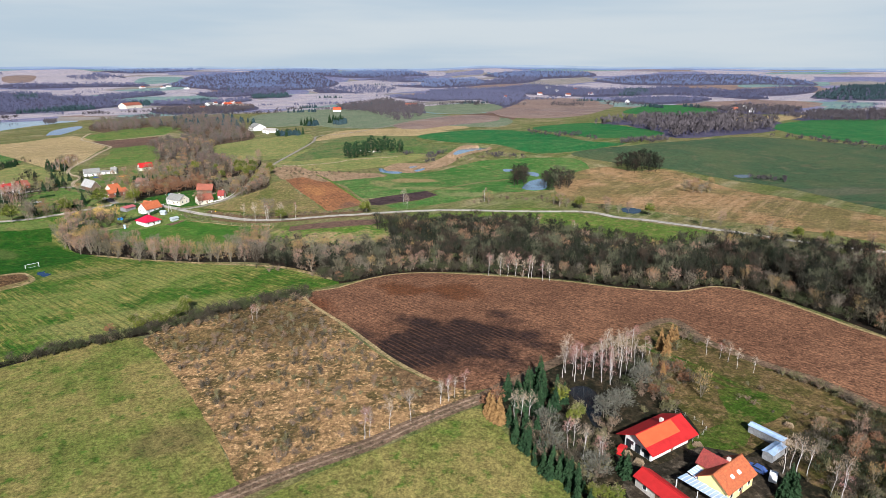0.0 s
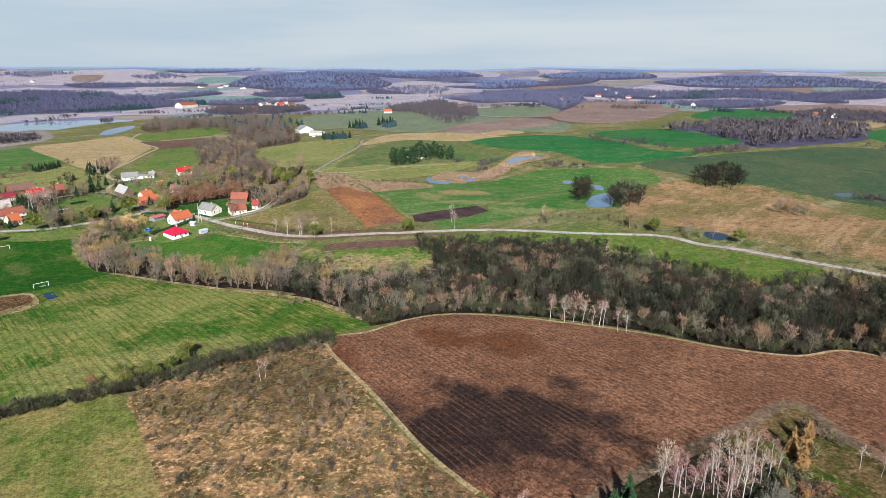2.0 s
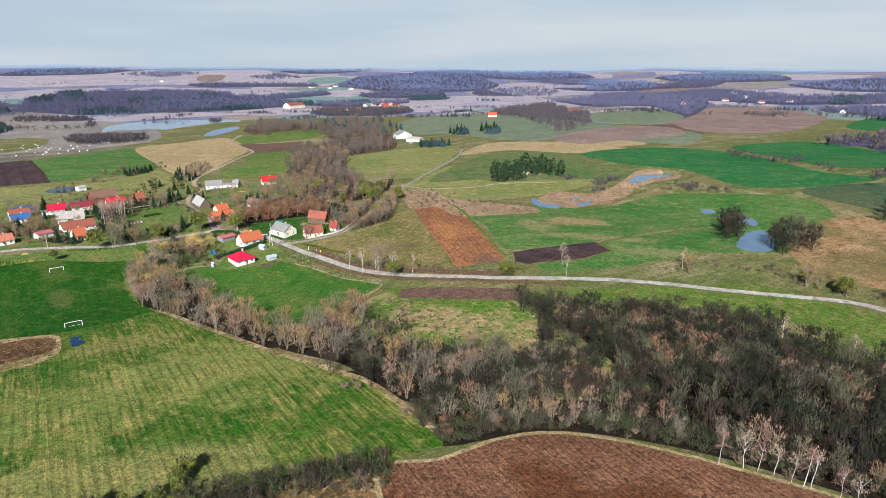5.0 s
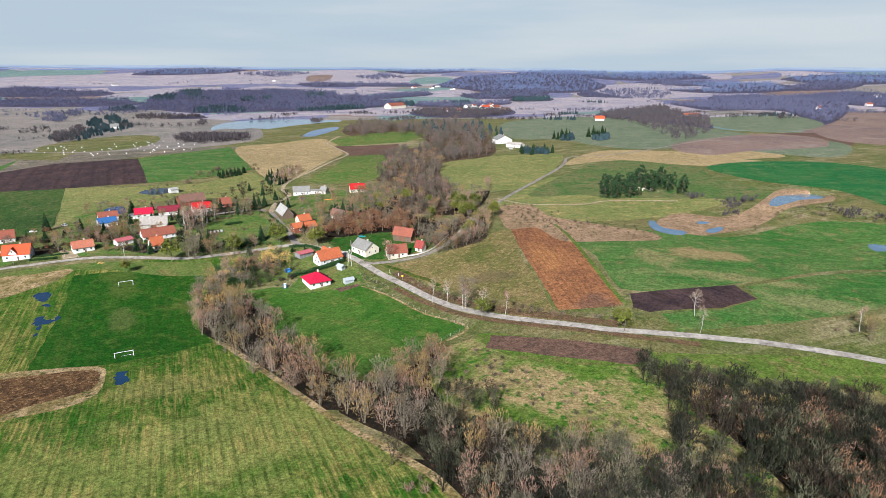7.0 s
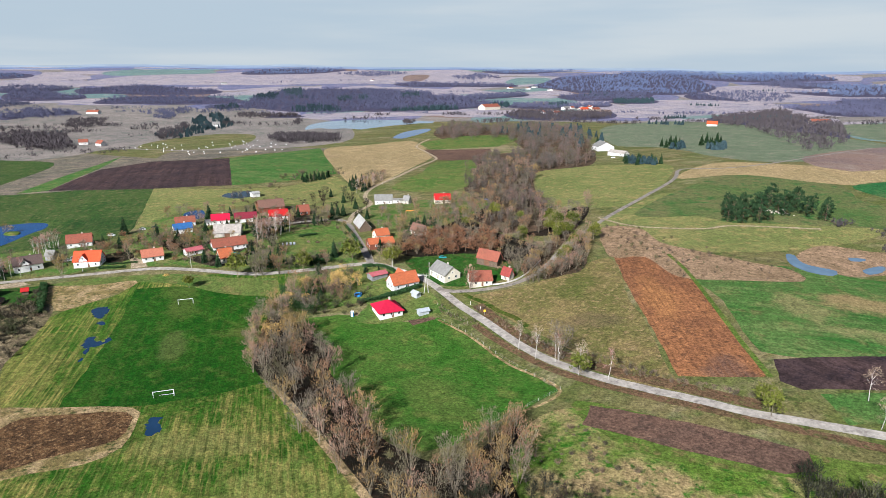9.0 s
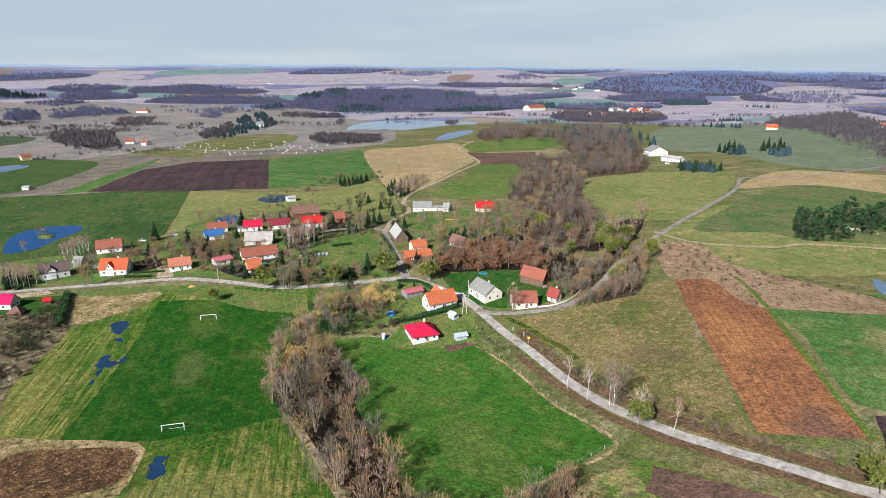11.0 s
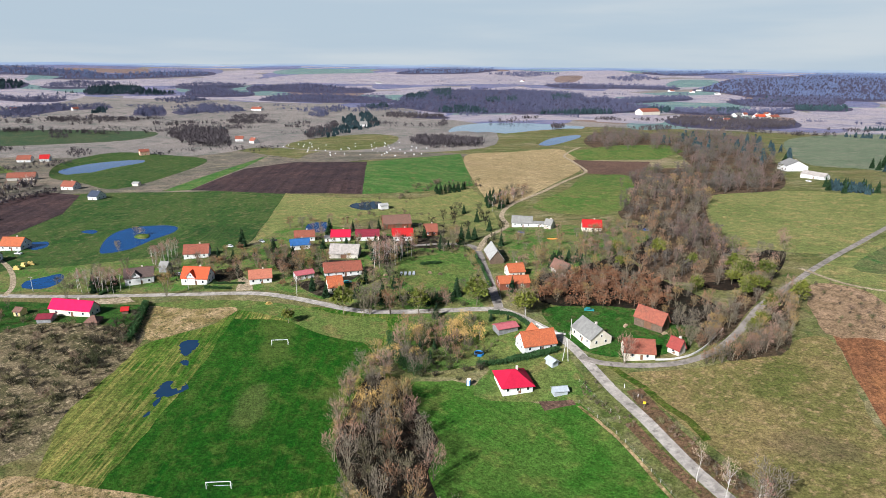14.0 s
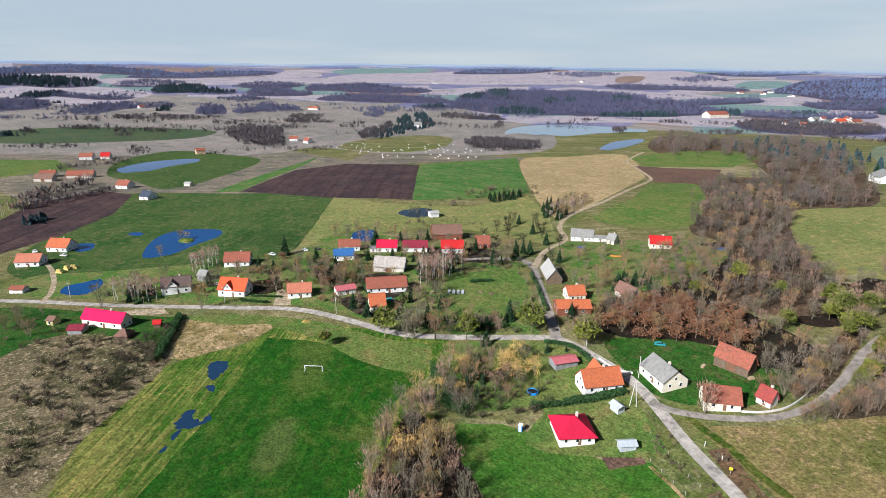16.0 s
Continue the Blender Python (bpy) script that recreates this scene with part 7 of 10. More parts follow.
thicket("shrub", [(-161, 428), (-137, 420), (-111, 413), (-94, 412), (-69, 414), (-71, 417), (-95, 417), (-116, 420), (-143, 428)], 50, 0.8, 2.2, 24)
thicket("shrub", [(-161, 556), (-146, 575), (-90, 558), (-72, 570), (-117, 529)], 40, 1, 2.5, 25)
thicket("shrub", [(-20, 600), (2, 646), (35, 656), (54, 644), (52, 632), (8, 625), (-19, 585)], 50, 1.2, 2.8, 26)
thicket("pine", [(-126, 644), (-125, 661), (-117, 669), (-109, 645), (-108, 622), (-114, 621)], 10, 10, 13, 27)
thicket("pine", [(-106, 635), (-108, 681), (-92, 701), (-82, 690), (-69, 674), (-69, 655), (-83, 660), (-92, 639)], 20, 9, 14, 271)
thicket("spruce", [(-427, 608), (-436, 627), (-405, 616), (-399, 596)], 8, 7, 9, 28)
thicket("spruce", [(-468, 593), (-469, 624), (-460, 617), (-461, 591)], 9, 6, 8, 29)
thicket("spruce", [(-257, 831), (-227, 842), (-217, 811), (-245, 805)], 10, 9, 11, 30)
thicket("spruce", [(-282, 520), (-275, 533), (-272, 528), (-277, 517)], 7, 6, 9, 32)
thicket("spruce", [(-240, 1056), (-225, 1089), (-202, 987), (-226, 1000)], 10, 10, 14, 33)
thicket("spruce", [(-274, 1012), (-264, 1043), (-242, 963), (-261, 972)], 8, 10, 14, 34)
thicket("birch", [(4, 168), (14, 174), (14, 172), (5, 166)], 9, 6, 9, 36)
thicket("birch", [(-421, 321), (-411, 340), (-399, 343), (-403, 321)], 28, 9, 12, 37)
thicket("birch", [(-442, 363), (-446, 378), (-437, 375), (-430, 362)], 20, 9, 12, 38)
thicket("birch", [(-350, 453), (-345, 474), (-335, 467), (-339, 447)], 26, 11, 15, 39)
thicket("birch", [(-425, 610), (-418, 644), (-402, 630), (-399, 591)], 16, 7, 10, 40)
thicket("shrub", [(-455, 509), (-487, 541), (-476, 641), (-454, 624), (-463, 569), (-435, 505)], 30, 1.5, 4, 41)
for x, y in [(-58.0, 407.8), (-115.9, 406.8)]:
    plant("ivy_tree", x, y, 9)
for x, y in [(84.8, 434.9), (126.0, 409.0), (-60.5, 413.2), (184.8, 339.4), (194.8, 330.2)]:
    plant("ivy_tree", x, y, 8)
for x, y in [(102.2, 427.3), (158.9, 376.1), (148.4, 378.7), (175.5, 351.7), (210.2, 320.2), (69.2, 444.4), (72.4, 438.5)]:
    plant("alder", x, y, 9)
for x, y in [(-32.4, 417.7), (-127.1, 413.9)]:
    plant("birch", x, y, 10)
for x, y in [(20.4, 447.3), (-36.0, 431.5), (72.3, 368.9), (52.7, 379.2)]:
    plant("birch", x, y, 11)
for x, y in [(-145.3, 417.7), (-135.7, 413.1), (-106.0, 407.2), (-116.2, 407.0), (-127.9, 413.0)]:
    plant("birch", x, y, 13)
for x, y in [(-127.5, 414.9)]:
    plant("alder", x, y, 14)
for x, y in [(-303.4, 405.0), (-282.2, 430.7), (-270.7, 455.2), (-249.7, 464.1)]:
    plant("ivy_tree", x, y, 13)
for x, y in [(-205.7, 564.4), (-190.6, 544.0), (-198.9, 558.7)]:
    plant("ivy_tree", x, y, 11)
for x, y in [(-310.2, 382.0)]:
    plant("ivy_tree", x, y, 7)
for x, y in [(-296.2, 410.7), (-295.1, 413.8), (-289.4, 420.5), (-196.0, 459.9), (-408.2, 315.1), (-376.0, 351.9)]:
    plant("alder", x, y, 13)
for x, y in [(-247.6, 435.5), (-256.6, 429.7), (-264.8, 415.0)]:
    plant("willow", x, y, 8)
for x, y in [(-344.3, 511.5), (-429.9, 411.6), (-408.7, 459.1)]:
    plant("spruce", x, y, 13)
for x, y in [(-270.3, 477.7), (-323.7, 408.0)]:
    plant("spruce", x, y, 8)
for x, y in [(-409.7, 422.0)]:
    plant("spruce", x, y, 8)
for x, y in [(-345.0, 510.5)]:
    plant("rust_oak", x, y, 6)
for x, y in [(-475.8, 353.6), (-506.5, 371.3)]:
    plant("alder", x, y, 7)
for x, y in [(-68.3, 226.4)]:
    plant("birch", x, y, 8)
for x, y in [(-67.8, 228.9)]:
    plant("birch", x, y, 7)
for x, y in [(-102.9, 243.9), (-114.2, 225.7)]:
    plant("ivy_tree", x, y, 6)
for x, y in [(-121.3, 220.8), (21.7, 169.5), (19.4, 166.6)]:
    plant("rust_oak", x, y, 5)
for x, y in [(-331.4, 940.9)]:
    plant("spruce", x, y, 16)
for x, y in [(-291.9, 706.5), (-281.6, 616.3)]:
    plant("alder", x, y, 12)
thicket("thorn", [(-48, 281), (-18, 292), (17, 294), (56, 286), (78, 272), (101, 268), (131, 267), (146, 243), (158, 222), (172, 195), (205, 237), (189, 273), (162, 298), (113, 304), (61, 326), (2, 339), (-28, 329)], 143, 3, 6, 171)
thicket("dark_alder", [(133, 333), (153, 340), (175, 325), (204, 298), (240, 271), (198, 218), (173, 248), (151, 274), (133, 302)], 80, 8, 11, 172)
thicket("dark_alder", [(-119, 339), (-95, 329), (-72, 324), (-57, 327), (-43, 329), (-29, 329), (-16, 322), (-13, 313), (-36, 295), (-60, 293), (-73, 298), (-87, 307)], 260, 4, 8, 173)
thicket("alder", [(-429, 317), (-399, 343), (-375, 383), (-337, 401), (-312, 415), (-291, 430), (-272, 457), (-327, 499), (-365, 503), (-402, 469), (-411, 437), (-417, 399), (-429, 357)], 95, 5, 10, 131)
thicket("spruce", [(-418, 326), (-378, 385), (-339, 402), (-312, 415), (-278, 449), (-327, 499), (-365, 503), (-402, 469), (-415, 424), (-429, 357)], 44, 4, 9, 132)
thicket("shrub", [(-429, 317), (-399, 343), (-375, 383), (-337, 401), (-312, 415), (-272, 457), (-327, 499), (-365, 503), (-402, 469), (-417, 399), (-429, 357)], 120, 1.2, 3, 133)
thicket("rust_oak", [(-434, 379), (-410, 422), (-361, 425), (-362, 452), (-317, 418), (-348, 395)], 7, 4, 6, 134)
thicket("alder", [(-347, 549), (-319, 570), (-301, 597), (-275, 606), (-270, 552), (-284, 523), (-288, 496)], 30, 5, 8, 135)
thicket("spruce", [(-418, 478), (-409, 506), (-383, 509), (-360, 521), (-353, 541), (-337, 521), (-364, 483), (-383, 465)], 12, 5, 9, 136)
thicket("alder", [(-415, 472), (-421, 514), (-385, 519), (-359, 511), (-368, 478), (-379, 462)], 18, 5, 8, 137)
thicket("shrub", [(-450, 493), (-450, 535), (-424, 550), (-411, 530), (-430, 494)], 26, 1, 2.5, 138)
thicket("shrub", [(-495, 588), (-499, 609), (-487, 656), (-464, 638), (-475, 596)], 30, 2, 5, 139)
thicket("spruce", [(-474, 598), (-470, 626), (-461, 618), (-467, 593)], 10, 5, 8, 140)
thicket("spruce", [(-394, 607), (-411, 597), (-425, 612), (-409, 617)], 8, 6, 8, 141)
thicket("alder", [(-422, 616), (-433, 661), (-417, 650), (-400, 611)], 22, 6, 9, 142)
thicket("spruce", [(-255, 447), (-255, 459), (-239, 457), (-238, 453)], 8, 3, 5, 143)
thicket("shrub", [(-198, 436), (-195, 443), (-172, 435), (-173, 428), (-185, 431)], 30, 0.8, 2, 144)
thicket("alder", [(-195, 476), (-193, 483), (-186, 494), (-181, 490), (-183, 480)], 8, 4, 7, 145)
thicket("ivy_tree", [(-202, 555), (-201, 570), (-192, 567), (-185, 543), (-191, 536)], 5, 7, 10, 146)
thicket("ivy_tree", [(-271, 538), (-260, 568), (-203, 579), (-166, 544), (-178, 527), (-231, 524)], 8, 7, 10, 147)
thicket("shrub", [(-39, 372), (-28, 377), (-18, 353), (-7, 340), (-13, 337), (-25, 355)], 40, 1, 2.5, 148)
thicket("shrub", [(-114, 365), (-102, 377), (-66, 359), (-47, 350), (-52, 338), (-80, 346), (-98, 343)], 60, 0.8, 2.2, 149)
thicket("alder", [(-120, 344), (-122, 362), (-113, 360), (-105, 340)], 8, 6, 8, 150)
thicket("dark_alder", [(-101, 341), (-96, 347), (-83, 344), (-81, 334), (-93, 333)], 12, 5, 7, 151)
thicket("shrub", [(-129, 423), (-114, 419), (-95, 414), (-77, 414), (-61, 414), (-65, 417), (-86, 417), (-111, 422)], 60, 0.8, 1.8, 152)
far_wood("bare trees on far hills", "bare", [(-65, 656), (-52, 660), (-57, 649), (-63, 646)], 20, 3, 5, 153)
far_wood("clump of bushes by the marsh", "bare", [(-45, 649), (-33, 658), (-26, 641), (-35, 630)], 30, 3, 5, 154)
far_wood("clump of bushes by the marsh", "bare", [(-30, 656), (-19, 664), (-21, 651), (-28, 648)], 20, 3, 5, 155)
far_wood("clump of bushes by the marsh", "bare", [(-38, 619), (-29, 628), (-28, 620), (-37, 613)], 20, 2, 4, 156)
far_wood("dark conifers by a far house", "dark", [(-1135, 890), (-1239, 1022), (-1304, 1095), (-1211, 1040), (-1075, 891)], 60, 7, 11, 162)
far_wood("conifer block on the slope", "dark", [(-253, 973), (-250, 1016), (-236, 970), (-242, 938)], 40, 6, 8, 164)
far_wood("conifer block on the slope", "dark", [(-217, 991), (-204, 1029), (-191, 968), (-204, 949)], 60, 6, 8, 165)
far_wood("conifer row by a far farm", "dark", [(-259, 843), (-226, 836), (-218, 811), (-246, 812)], 60, 5, 7, 166)
far_wood("leafless row of birches", "bare", [(-691, 276), (-721, 300), (-776, 352), (-756, 350), (-700, 299)], 60, 7, 10, 168)
far_wood("bare trees at the lake", "bare", [(-822, 1156), (-869, 1235), (-827, 1208), (-788, 1145)], 24, 10, 13, 169)
thicket("shrub", [(-242, 371), (-239, 380), (-216, 379), (-195, 359), (-157, 343), (-128, 339), (-114, 357), (-103, 345), (-128, 324), (-151, 328), (-194, 344)], 60, 1.5, 3.5, 101)
thicket("shrub", [(-89, 298), (-47, 279), (-17, 289), (30, 286), (78, 270), (123, 265), (150, 231), (158, 222), (167, 237), (129, 280), (58, 299), (-25, 307)], 110, 1.5, 3.5, 102)
thicket("rust_oak", [(-52, 277), (-45, 276), (-30, 285), (-30, 289), (-48, 284)], 4, 3, 5, 103)
far_wood("scattered hedges of dry pasture", "bare", [(-1134, 276), (-1143, 342), (-1090, 379), (-1069, 337)], 60, 4, 7, 104)
far_wood("scattered hedges of dry pasture", "bare", [(-1251, 428), (-1298, 463), (-1228, 452), (-1223, 429)], 40, 4, 6, 105)
far_wood("scattered hedges of dry pasture", "bare", [(-1422, 127), (-1379, 323), (-1314, 329), (-1305, 205)], 80, 4, 7, 106)
far_wood("scattered hedges of dry pasture", "bare", [(-918, 517), (-931, 575), (-849, 614), (-891, 666), (-950, 590)], 60, 3, 6, 107)
far_wood("bushes round a grey pond", "bare", [(-976, 403), (-1047, 430), (-988, 441), (-952, 422)], 30, 5, 8, 108)
far_wood("bushes round a pond in dry pasture", "bare", [(-959, 499), (-970, 564), (-935, 552), (-926, 498)], 30, 3, 5, 109)
far_wood("hedge of bare bushes", "bare", [(-681, 276), (-710, 337), (-724, 361), (-710, 359), (-666, 298)], 90, 4, 7, 110)
far_wood("hedge of bare bushes", "bare", [(-1333, 421), (-1393, 545), (-1283, 643), (-1247, 632), (-1321, 511)], 60, 4, 7, 111)
far_wood("row of dark conifers", "dark", [(-629, 290), (-626, 305), (-610, 304), (-613, 290)], 24, 5, 7, 112)
far_wood("hedge of bare trees on a ridge", "bare", [(23, 654), (62, 634), (61, 619), (28, 633)], 40, 3, 5, 115)
far_wood("hedge of bare trees by green fields", "bare", [(76, 826), (146, 766), (146, 697), (132, 722), (73, 785)], 60, 4, 7, 116)
far_wood("hedge of bare trees by green fields", "bare", [(166, 687), (231, 738), (220, 699), (163, 664)], 60, 5, 8, 117)
far_wood("hedge of bare trees by green fields", "bare", [(360, 803), (446, 797), (472, 732), (451, 698), (406, 759)], 70, 4, 8, 118)
far_wood("bushes in a field hollow", "bare", [(239, 537), (265, 524), (259, 510), (237, 522)], 40, 3, 5, 119)
thicket("shrub", [(-270, 415), (-273, 431), (-260, 451), (-242, 445), (-230, 418), (-240, 405), (-254, 406)], 26, 1.5, 3.5, 81)
thicket("alder", [(-270, 415), (-273, 431), (-256, 439), (-239, 416), (-242, 402), (-256, 403)], 14, 6, 9, 82)
thicket("shrub", [(-375, 407), (-383, 423), (-359, 427), (-330, 409), (-340, 400)], 26, 1.5, 3.5, 83)
thicket("alder", [(-420, 426), (-392, 427), (-368, 429), (-337, 409), (-351, 402), (-386, 407)], 16, 5, 8, 84)
thicket("alder", [(-305, 408), (-287, 433), (-277, 449), (-283, 451), (-304, 427), (-312, 415)], 10, 6, 9, 85)
thicket("shrub", [(-288, 436), (-280, 448), (-285, 452), (-294, 444)], 14, 2, 4, 86)
thicket("shrub", [(-345, 491), (-329, 505), (-347, 517), (-365, 503)], 16, 1.5, 3, 87)
thicket("alder", [(-294, 553), (-304, 612), (-275, 606), (-258, 552), (-274, 535)], 30, 6, 9, 88)
thicket("shrub", [(-198, 441), (-178, 437), (-147, 422), (-118, 410), (-104, 406), (-109, 411), (-130, 422), (-161, 438), (-185, 447), (-194, 446)], 70, 0.8, 2, 89)
thicket("alder", [(-175, 478), (-172, 485), (-167, 495), (-164, 507), (-162, 499), (-166, 485), (-171, 477)], 18, 6, 9, 90)
thicket("alder", [(-187, 489), (-187, 510), (-182, 507), (-179, 487), (-183, 482)], 14, 5, 9, 91)
thicket("birch", [(-664, 276), (-711, 299), (-791, 344), (-760, 346), (-679, 302), (-636, 276)], 34, 8, 11, 411)
thicket("thorn", [(-326, 300), (-350, 318), (-366, 334), (-353, 334), (-328, 318), (-317, 306)], 39, 2, 4.5, 412)
thicket("alder", [(-185, 490), (-188, 513), (-191, 536), (-196, 564), (-196, 587), (-187, 558), (-181, 521), (-178, 505), (-179, 490)], 34, 5, 8, 413)
thicket("alder", [(-170, 484), (-171, 501), (-174, 519), (-178, 543), (-176, 555), (-157, 505), (-162, 492), (-166, 486)], 30, 6, 9, 414)
thicket("thorn", [(-170, 484), (-171, 501), (-174, 519), (-178, 543), (-176, 555), (-157, 505), (-162, 492), (-166, 486)], 30, 1.5, 3, 415)
thicket("thorn", [(108, 160), (128, 173), (120, 154), (105, 136), (97, 136), (98, 146)], 39, 1.5, 3.5, 416)
thicket("shrub", [(-176, 573), (-157, 584), (-137, 562), (-117, 557), (-89, 553), (-72, 553), (-65, 537), (-92, 517), (-113, 510), (-136, 532), (-152, 525)], 60, 0.8, 2.2, 417)
thicket("alder", [(-58, 217), (-44, 225), (-30, 211), (-24, 192), (-34, 187), (-45, 192)], 15, 2.6, 4.2, 420)
thicket("dark_alder", [(-389, 503), (-413, 577), (-373, 576), (-287, 483), (-272, 436), (-292, 411), (-308, 401)], 39, 6, 10, 421)
thicket("spruce", [(-389, 503), (-413, 577), (-373, 576), (-287, 483), (-272, 436), (-292, 411), (-308, 401)], 14, 7, 11, 422)
thicket("thorn", [(-143, 198), (-131, 211), (-117, 219), (-110, 225), (-99, 236), (-78, 254), (-59, 263), (-54, 252), (-74, 243), (-93, 224), (-115, 213), (-134, 198)], 80, 2.2, 4.2, 430)
thicket("shrub", [(-395, 277), (-416, 289), (-380, 306), (-374, 288)], 16, 1.5, 4, 92)
thicket("alder", [(-402, 277), (-420, 283), (-409, 297), (-387, 288)], 8, 5, 8, 93)
for x, y in [(-12.0, 150.7), (-10.7, 151.5), (-6.2, 155.3), (-1.2, 159.2), (26.0, 160.9), (27.6, 159.4), (29.7, 160.2), (38.3, 148.7), (39.8, 149.9), (41.4, 145.1), (44.3, 142.0), (45.5, 143.3), (86.2, 142.7), (88.7, 144.5), (89.7, 143.4), (91.4, 142.3), (93.0, 135.4), (93.8, 133.7), (96.7, 137.4)]:
    plant("birch", x, y, 9)
for x, y in [(78.7, 174.8)]:
    plant("alder", x, y, 9)
thicket("birch", [(40, 183), (43, 190), (54, 194), (64, 198), (67, 195), (59, 184), (55, 179), (49, 183), (42, 180)], 26, 9, 12, 35)
thicket("birch", [(67, 195), (73, 208), (75, 207), (67, 191)], 4, 6, 9, 180)
thicket("birch", [(90, 202), (101, 190), (100, 188), (90, 197)], 5, 5, 7, 100)
for x, y in [(20.3, 160.6), (22.0, 159.1), (19.4, 162.5), (75.8, 204.6), (79.9, 207.4)]:
    plant("larch", x, y, 8)
for x, y in [(76.2, 199.7), (83.3, 213.0), (68.1, 188.0), (71.1, 185.4)]:
    plant("larch", x, y, 5)
for x, y in [(62.6, 178.9), (52.3, 164.1), (55.3, 167.8), (49.7, 162.1), (33.7, 155.4), (34.1, 147.3), (64.5, 183.6), (42.9, 138.6)]:
    plant("blossom", x, y, 6)
thicket("spruce", [(24, 173), (30, 182), (34, 183), (36, 176), (41, 173), (38, 163), (35, 160), (28, 163)], 22, 5, 9, 31)
thicket("spruce", [(22, 160), (24, 161), (32, 149), (41, 131), (39, 129), (29, 143)], 34, 3, 6.5, 99)
for x, y in [(49.4, 140.9), (50.0, 139.0), (84.8, 136.9), (85.0, 134.8), (82.3, 134.3), (31.3, 154.1), (28.6, 156.4)]:
    plant("spruce", x, y, 7)
for x, y in [(41.1, 159.0), (42.4, 160.9), (38.7, 168.8)]:
    plant("ivy_tree", x, y, 6)
for x, y in [(43.6, 130.7), (41.3, 131.1), (46.0, 130.5)]:
    plant("ivy_tree", x, y, 4.5)
thicket("shrub", [(24, 156), (30, 160), (39, 162), (51, 161), (53, 158), (46, 150), (48, 142), (42, 134), (37, 141), (29, 147)], 90, 1.2, 3.2, 16)
thicket("shrub", [(61, 175), (70, 195), (80, 213), (81, 196), (76, 176), (67, 166), (61, 165)], 70, 1.5, 4, 181)
thicket("rust_oak", [(65, 178), (74, 196), (78, 192), (74, 175), (66, 169)], 8, 3, 5, 182)
thicket("shrub", [(84, 214), (92, 208), (104, 193), (114, 181), (124, 166), (125, 169), (117, 186), (106, 199), (96, 214), (85, 220)], 150, 1.5, 3.2, 98)
thicket("shrub", [(83, 193), (98, 180), (113, 172), (120, 160), (115, 153), (102, 161), (91, 171), (80, 179)], 60, 0.8, 2.0, 94)
thicket("alder", [(102, 161), (113, 164), (120, 160), (126, 143), (103, 133), (97, 136), (96, 145)], 12, 4, 7, 97)
thicket("rust_oak", [(106, 159), (121, 162), (115, 142), (106, 138), (100, 141)], 10, 3, 6, 95)
thicket("shrub", [(101, 161), (120, 161), (119, 143), (104, 134), (89, 135)], 80, 1.2, 3, 183)
thicket("alder", [(101, 267), (131, 266), (146, 242), (157, 221), (171, 193), (176, 199), (162, 229), (150, 251), (134, 275), (104, 276)], 26, 6, 9, 184)
thicket("alder", [(-47, 277), (-33, 284), (-18, 292), (17, 293), (56, 283), (78, 270), (101, 267), (103, 273), (80, 278), (57, 291), (17, 303), (-19, 300), (-49, 285)], 30, 6, 9, 185)
thicket("alder", [(-35, 364), (-18, 370), (-3, 373), (20, 374), (35, 369), (28, 338), (6, 329), (-4, 337), (-17, 349), (-31, 360)], 44, 8, 11, 186)
thicket("ivy_tree", [(-27, 363), (-4, 372), (19, 371), (17, 354), (-4, 349), (-18, 359)], 9, 6, 8, 187)
thicket("alder", [(131, 328), (151, 335), (173, 320), (202, 294), (237, 268), (201, 223), (177, 254), (154, 282), (133, 303)], 44, 8, 11, 188)
thicket("thorn", [(95, 153), (102, 160), (112, 163), (119, 159), (126, 143), (102, 131), (93, 134), (92, 143)], 78, 1.5, 4, 190)
thicket("thorn", [(25, 155), (33, 158), (41, 162), (40, 157), (47, 150), (48, 142), (41, 136), (36, 143), (28, 149)], 78, 1.2, 3, 191)
thicket("thorn", [(58, 195), (70, 201), (65, 178), (58, 171), (56, 177), (59, 186)], 39, 1.2, 3, 192)
thicket("thorn", [(85, 217), (92, 210), (104, 195), (115, 182), (124, 167), (125, 169), (116, 185), (105, 197), (95, 213), (86, 220)], 91, 1.2, 2.6, 193)
far_wood("bare wood belt over the far slope", "mid", [(-650, 1032), (-724, 1185), (-594, 1170), (-564, 1297), (-468, 1186), (-364, 996), (-286, 829), (-280, 772), (-305, 764), (-388, 873), (-496, 1002), (-556, 950)], 600, 9, 13, 194)
far_wood("bare brown valley wood behind the village", "mid", [(-394, 749), (-429, 853), (-388, 873), (-284, 769), (-300, 725), (-284, 689), (-250, 633), (-219, 587), (-201, 573), (-214, 541), (-242, 543), (-269, 599), (-296, 627), (-322, 640)], 330, 7, 10, 195)
thicket("thorn", [(-144, 195), (-128, 210), (-116, 217), (-97, 232), (-77, 250), (-58, 261), (-57, 256), (-75, 245), (-95, 228), (-113, 213), (-135, 199), (-142, 192)], 143, 1.6, 3.6, 196)
thicket("ivy_tree", [(-114, 219), (-110, 226), (-102, 241), (-99, 237), (-106, 222), (-111, 216)], 8, 3.5, 5.5, 197)
thicket("dark_alder", [(47, 361), (70, 356), (97, 342), (113, 327), (130, 311), (109, 270), (97, 289), (77, 308), (55, 321), (41, 331)], 150, 8, 11, 198)
thicket("alder", [(46, 351), (68, 347), (94, 333), (110, 320), (126, 303), (114, 280), (99, 295), (79, 313), (56, 326), (42, 334)], 30, 8, 11, 199)
for x, y in [(-508.3, 375.1)]:
    plant("willow", x, y, 5)
thicket("willow", [(-257, 426), (-263, 440), (-258, 447), (-245, 436), (-244, 426)], 5, 6, 9, 204)
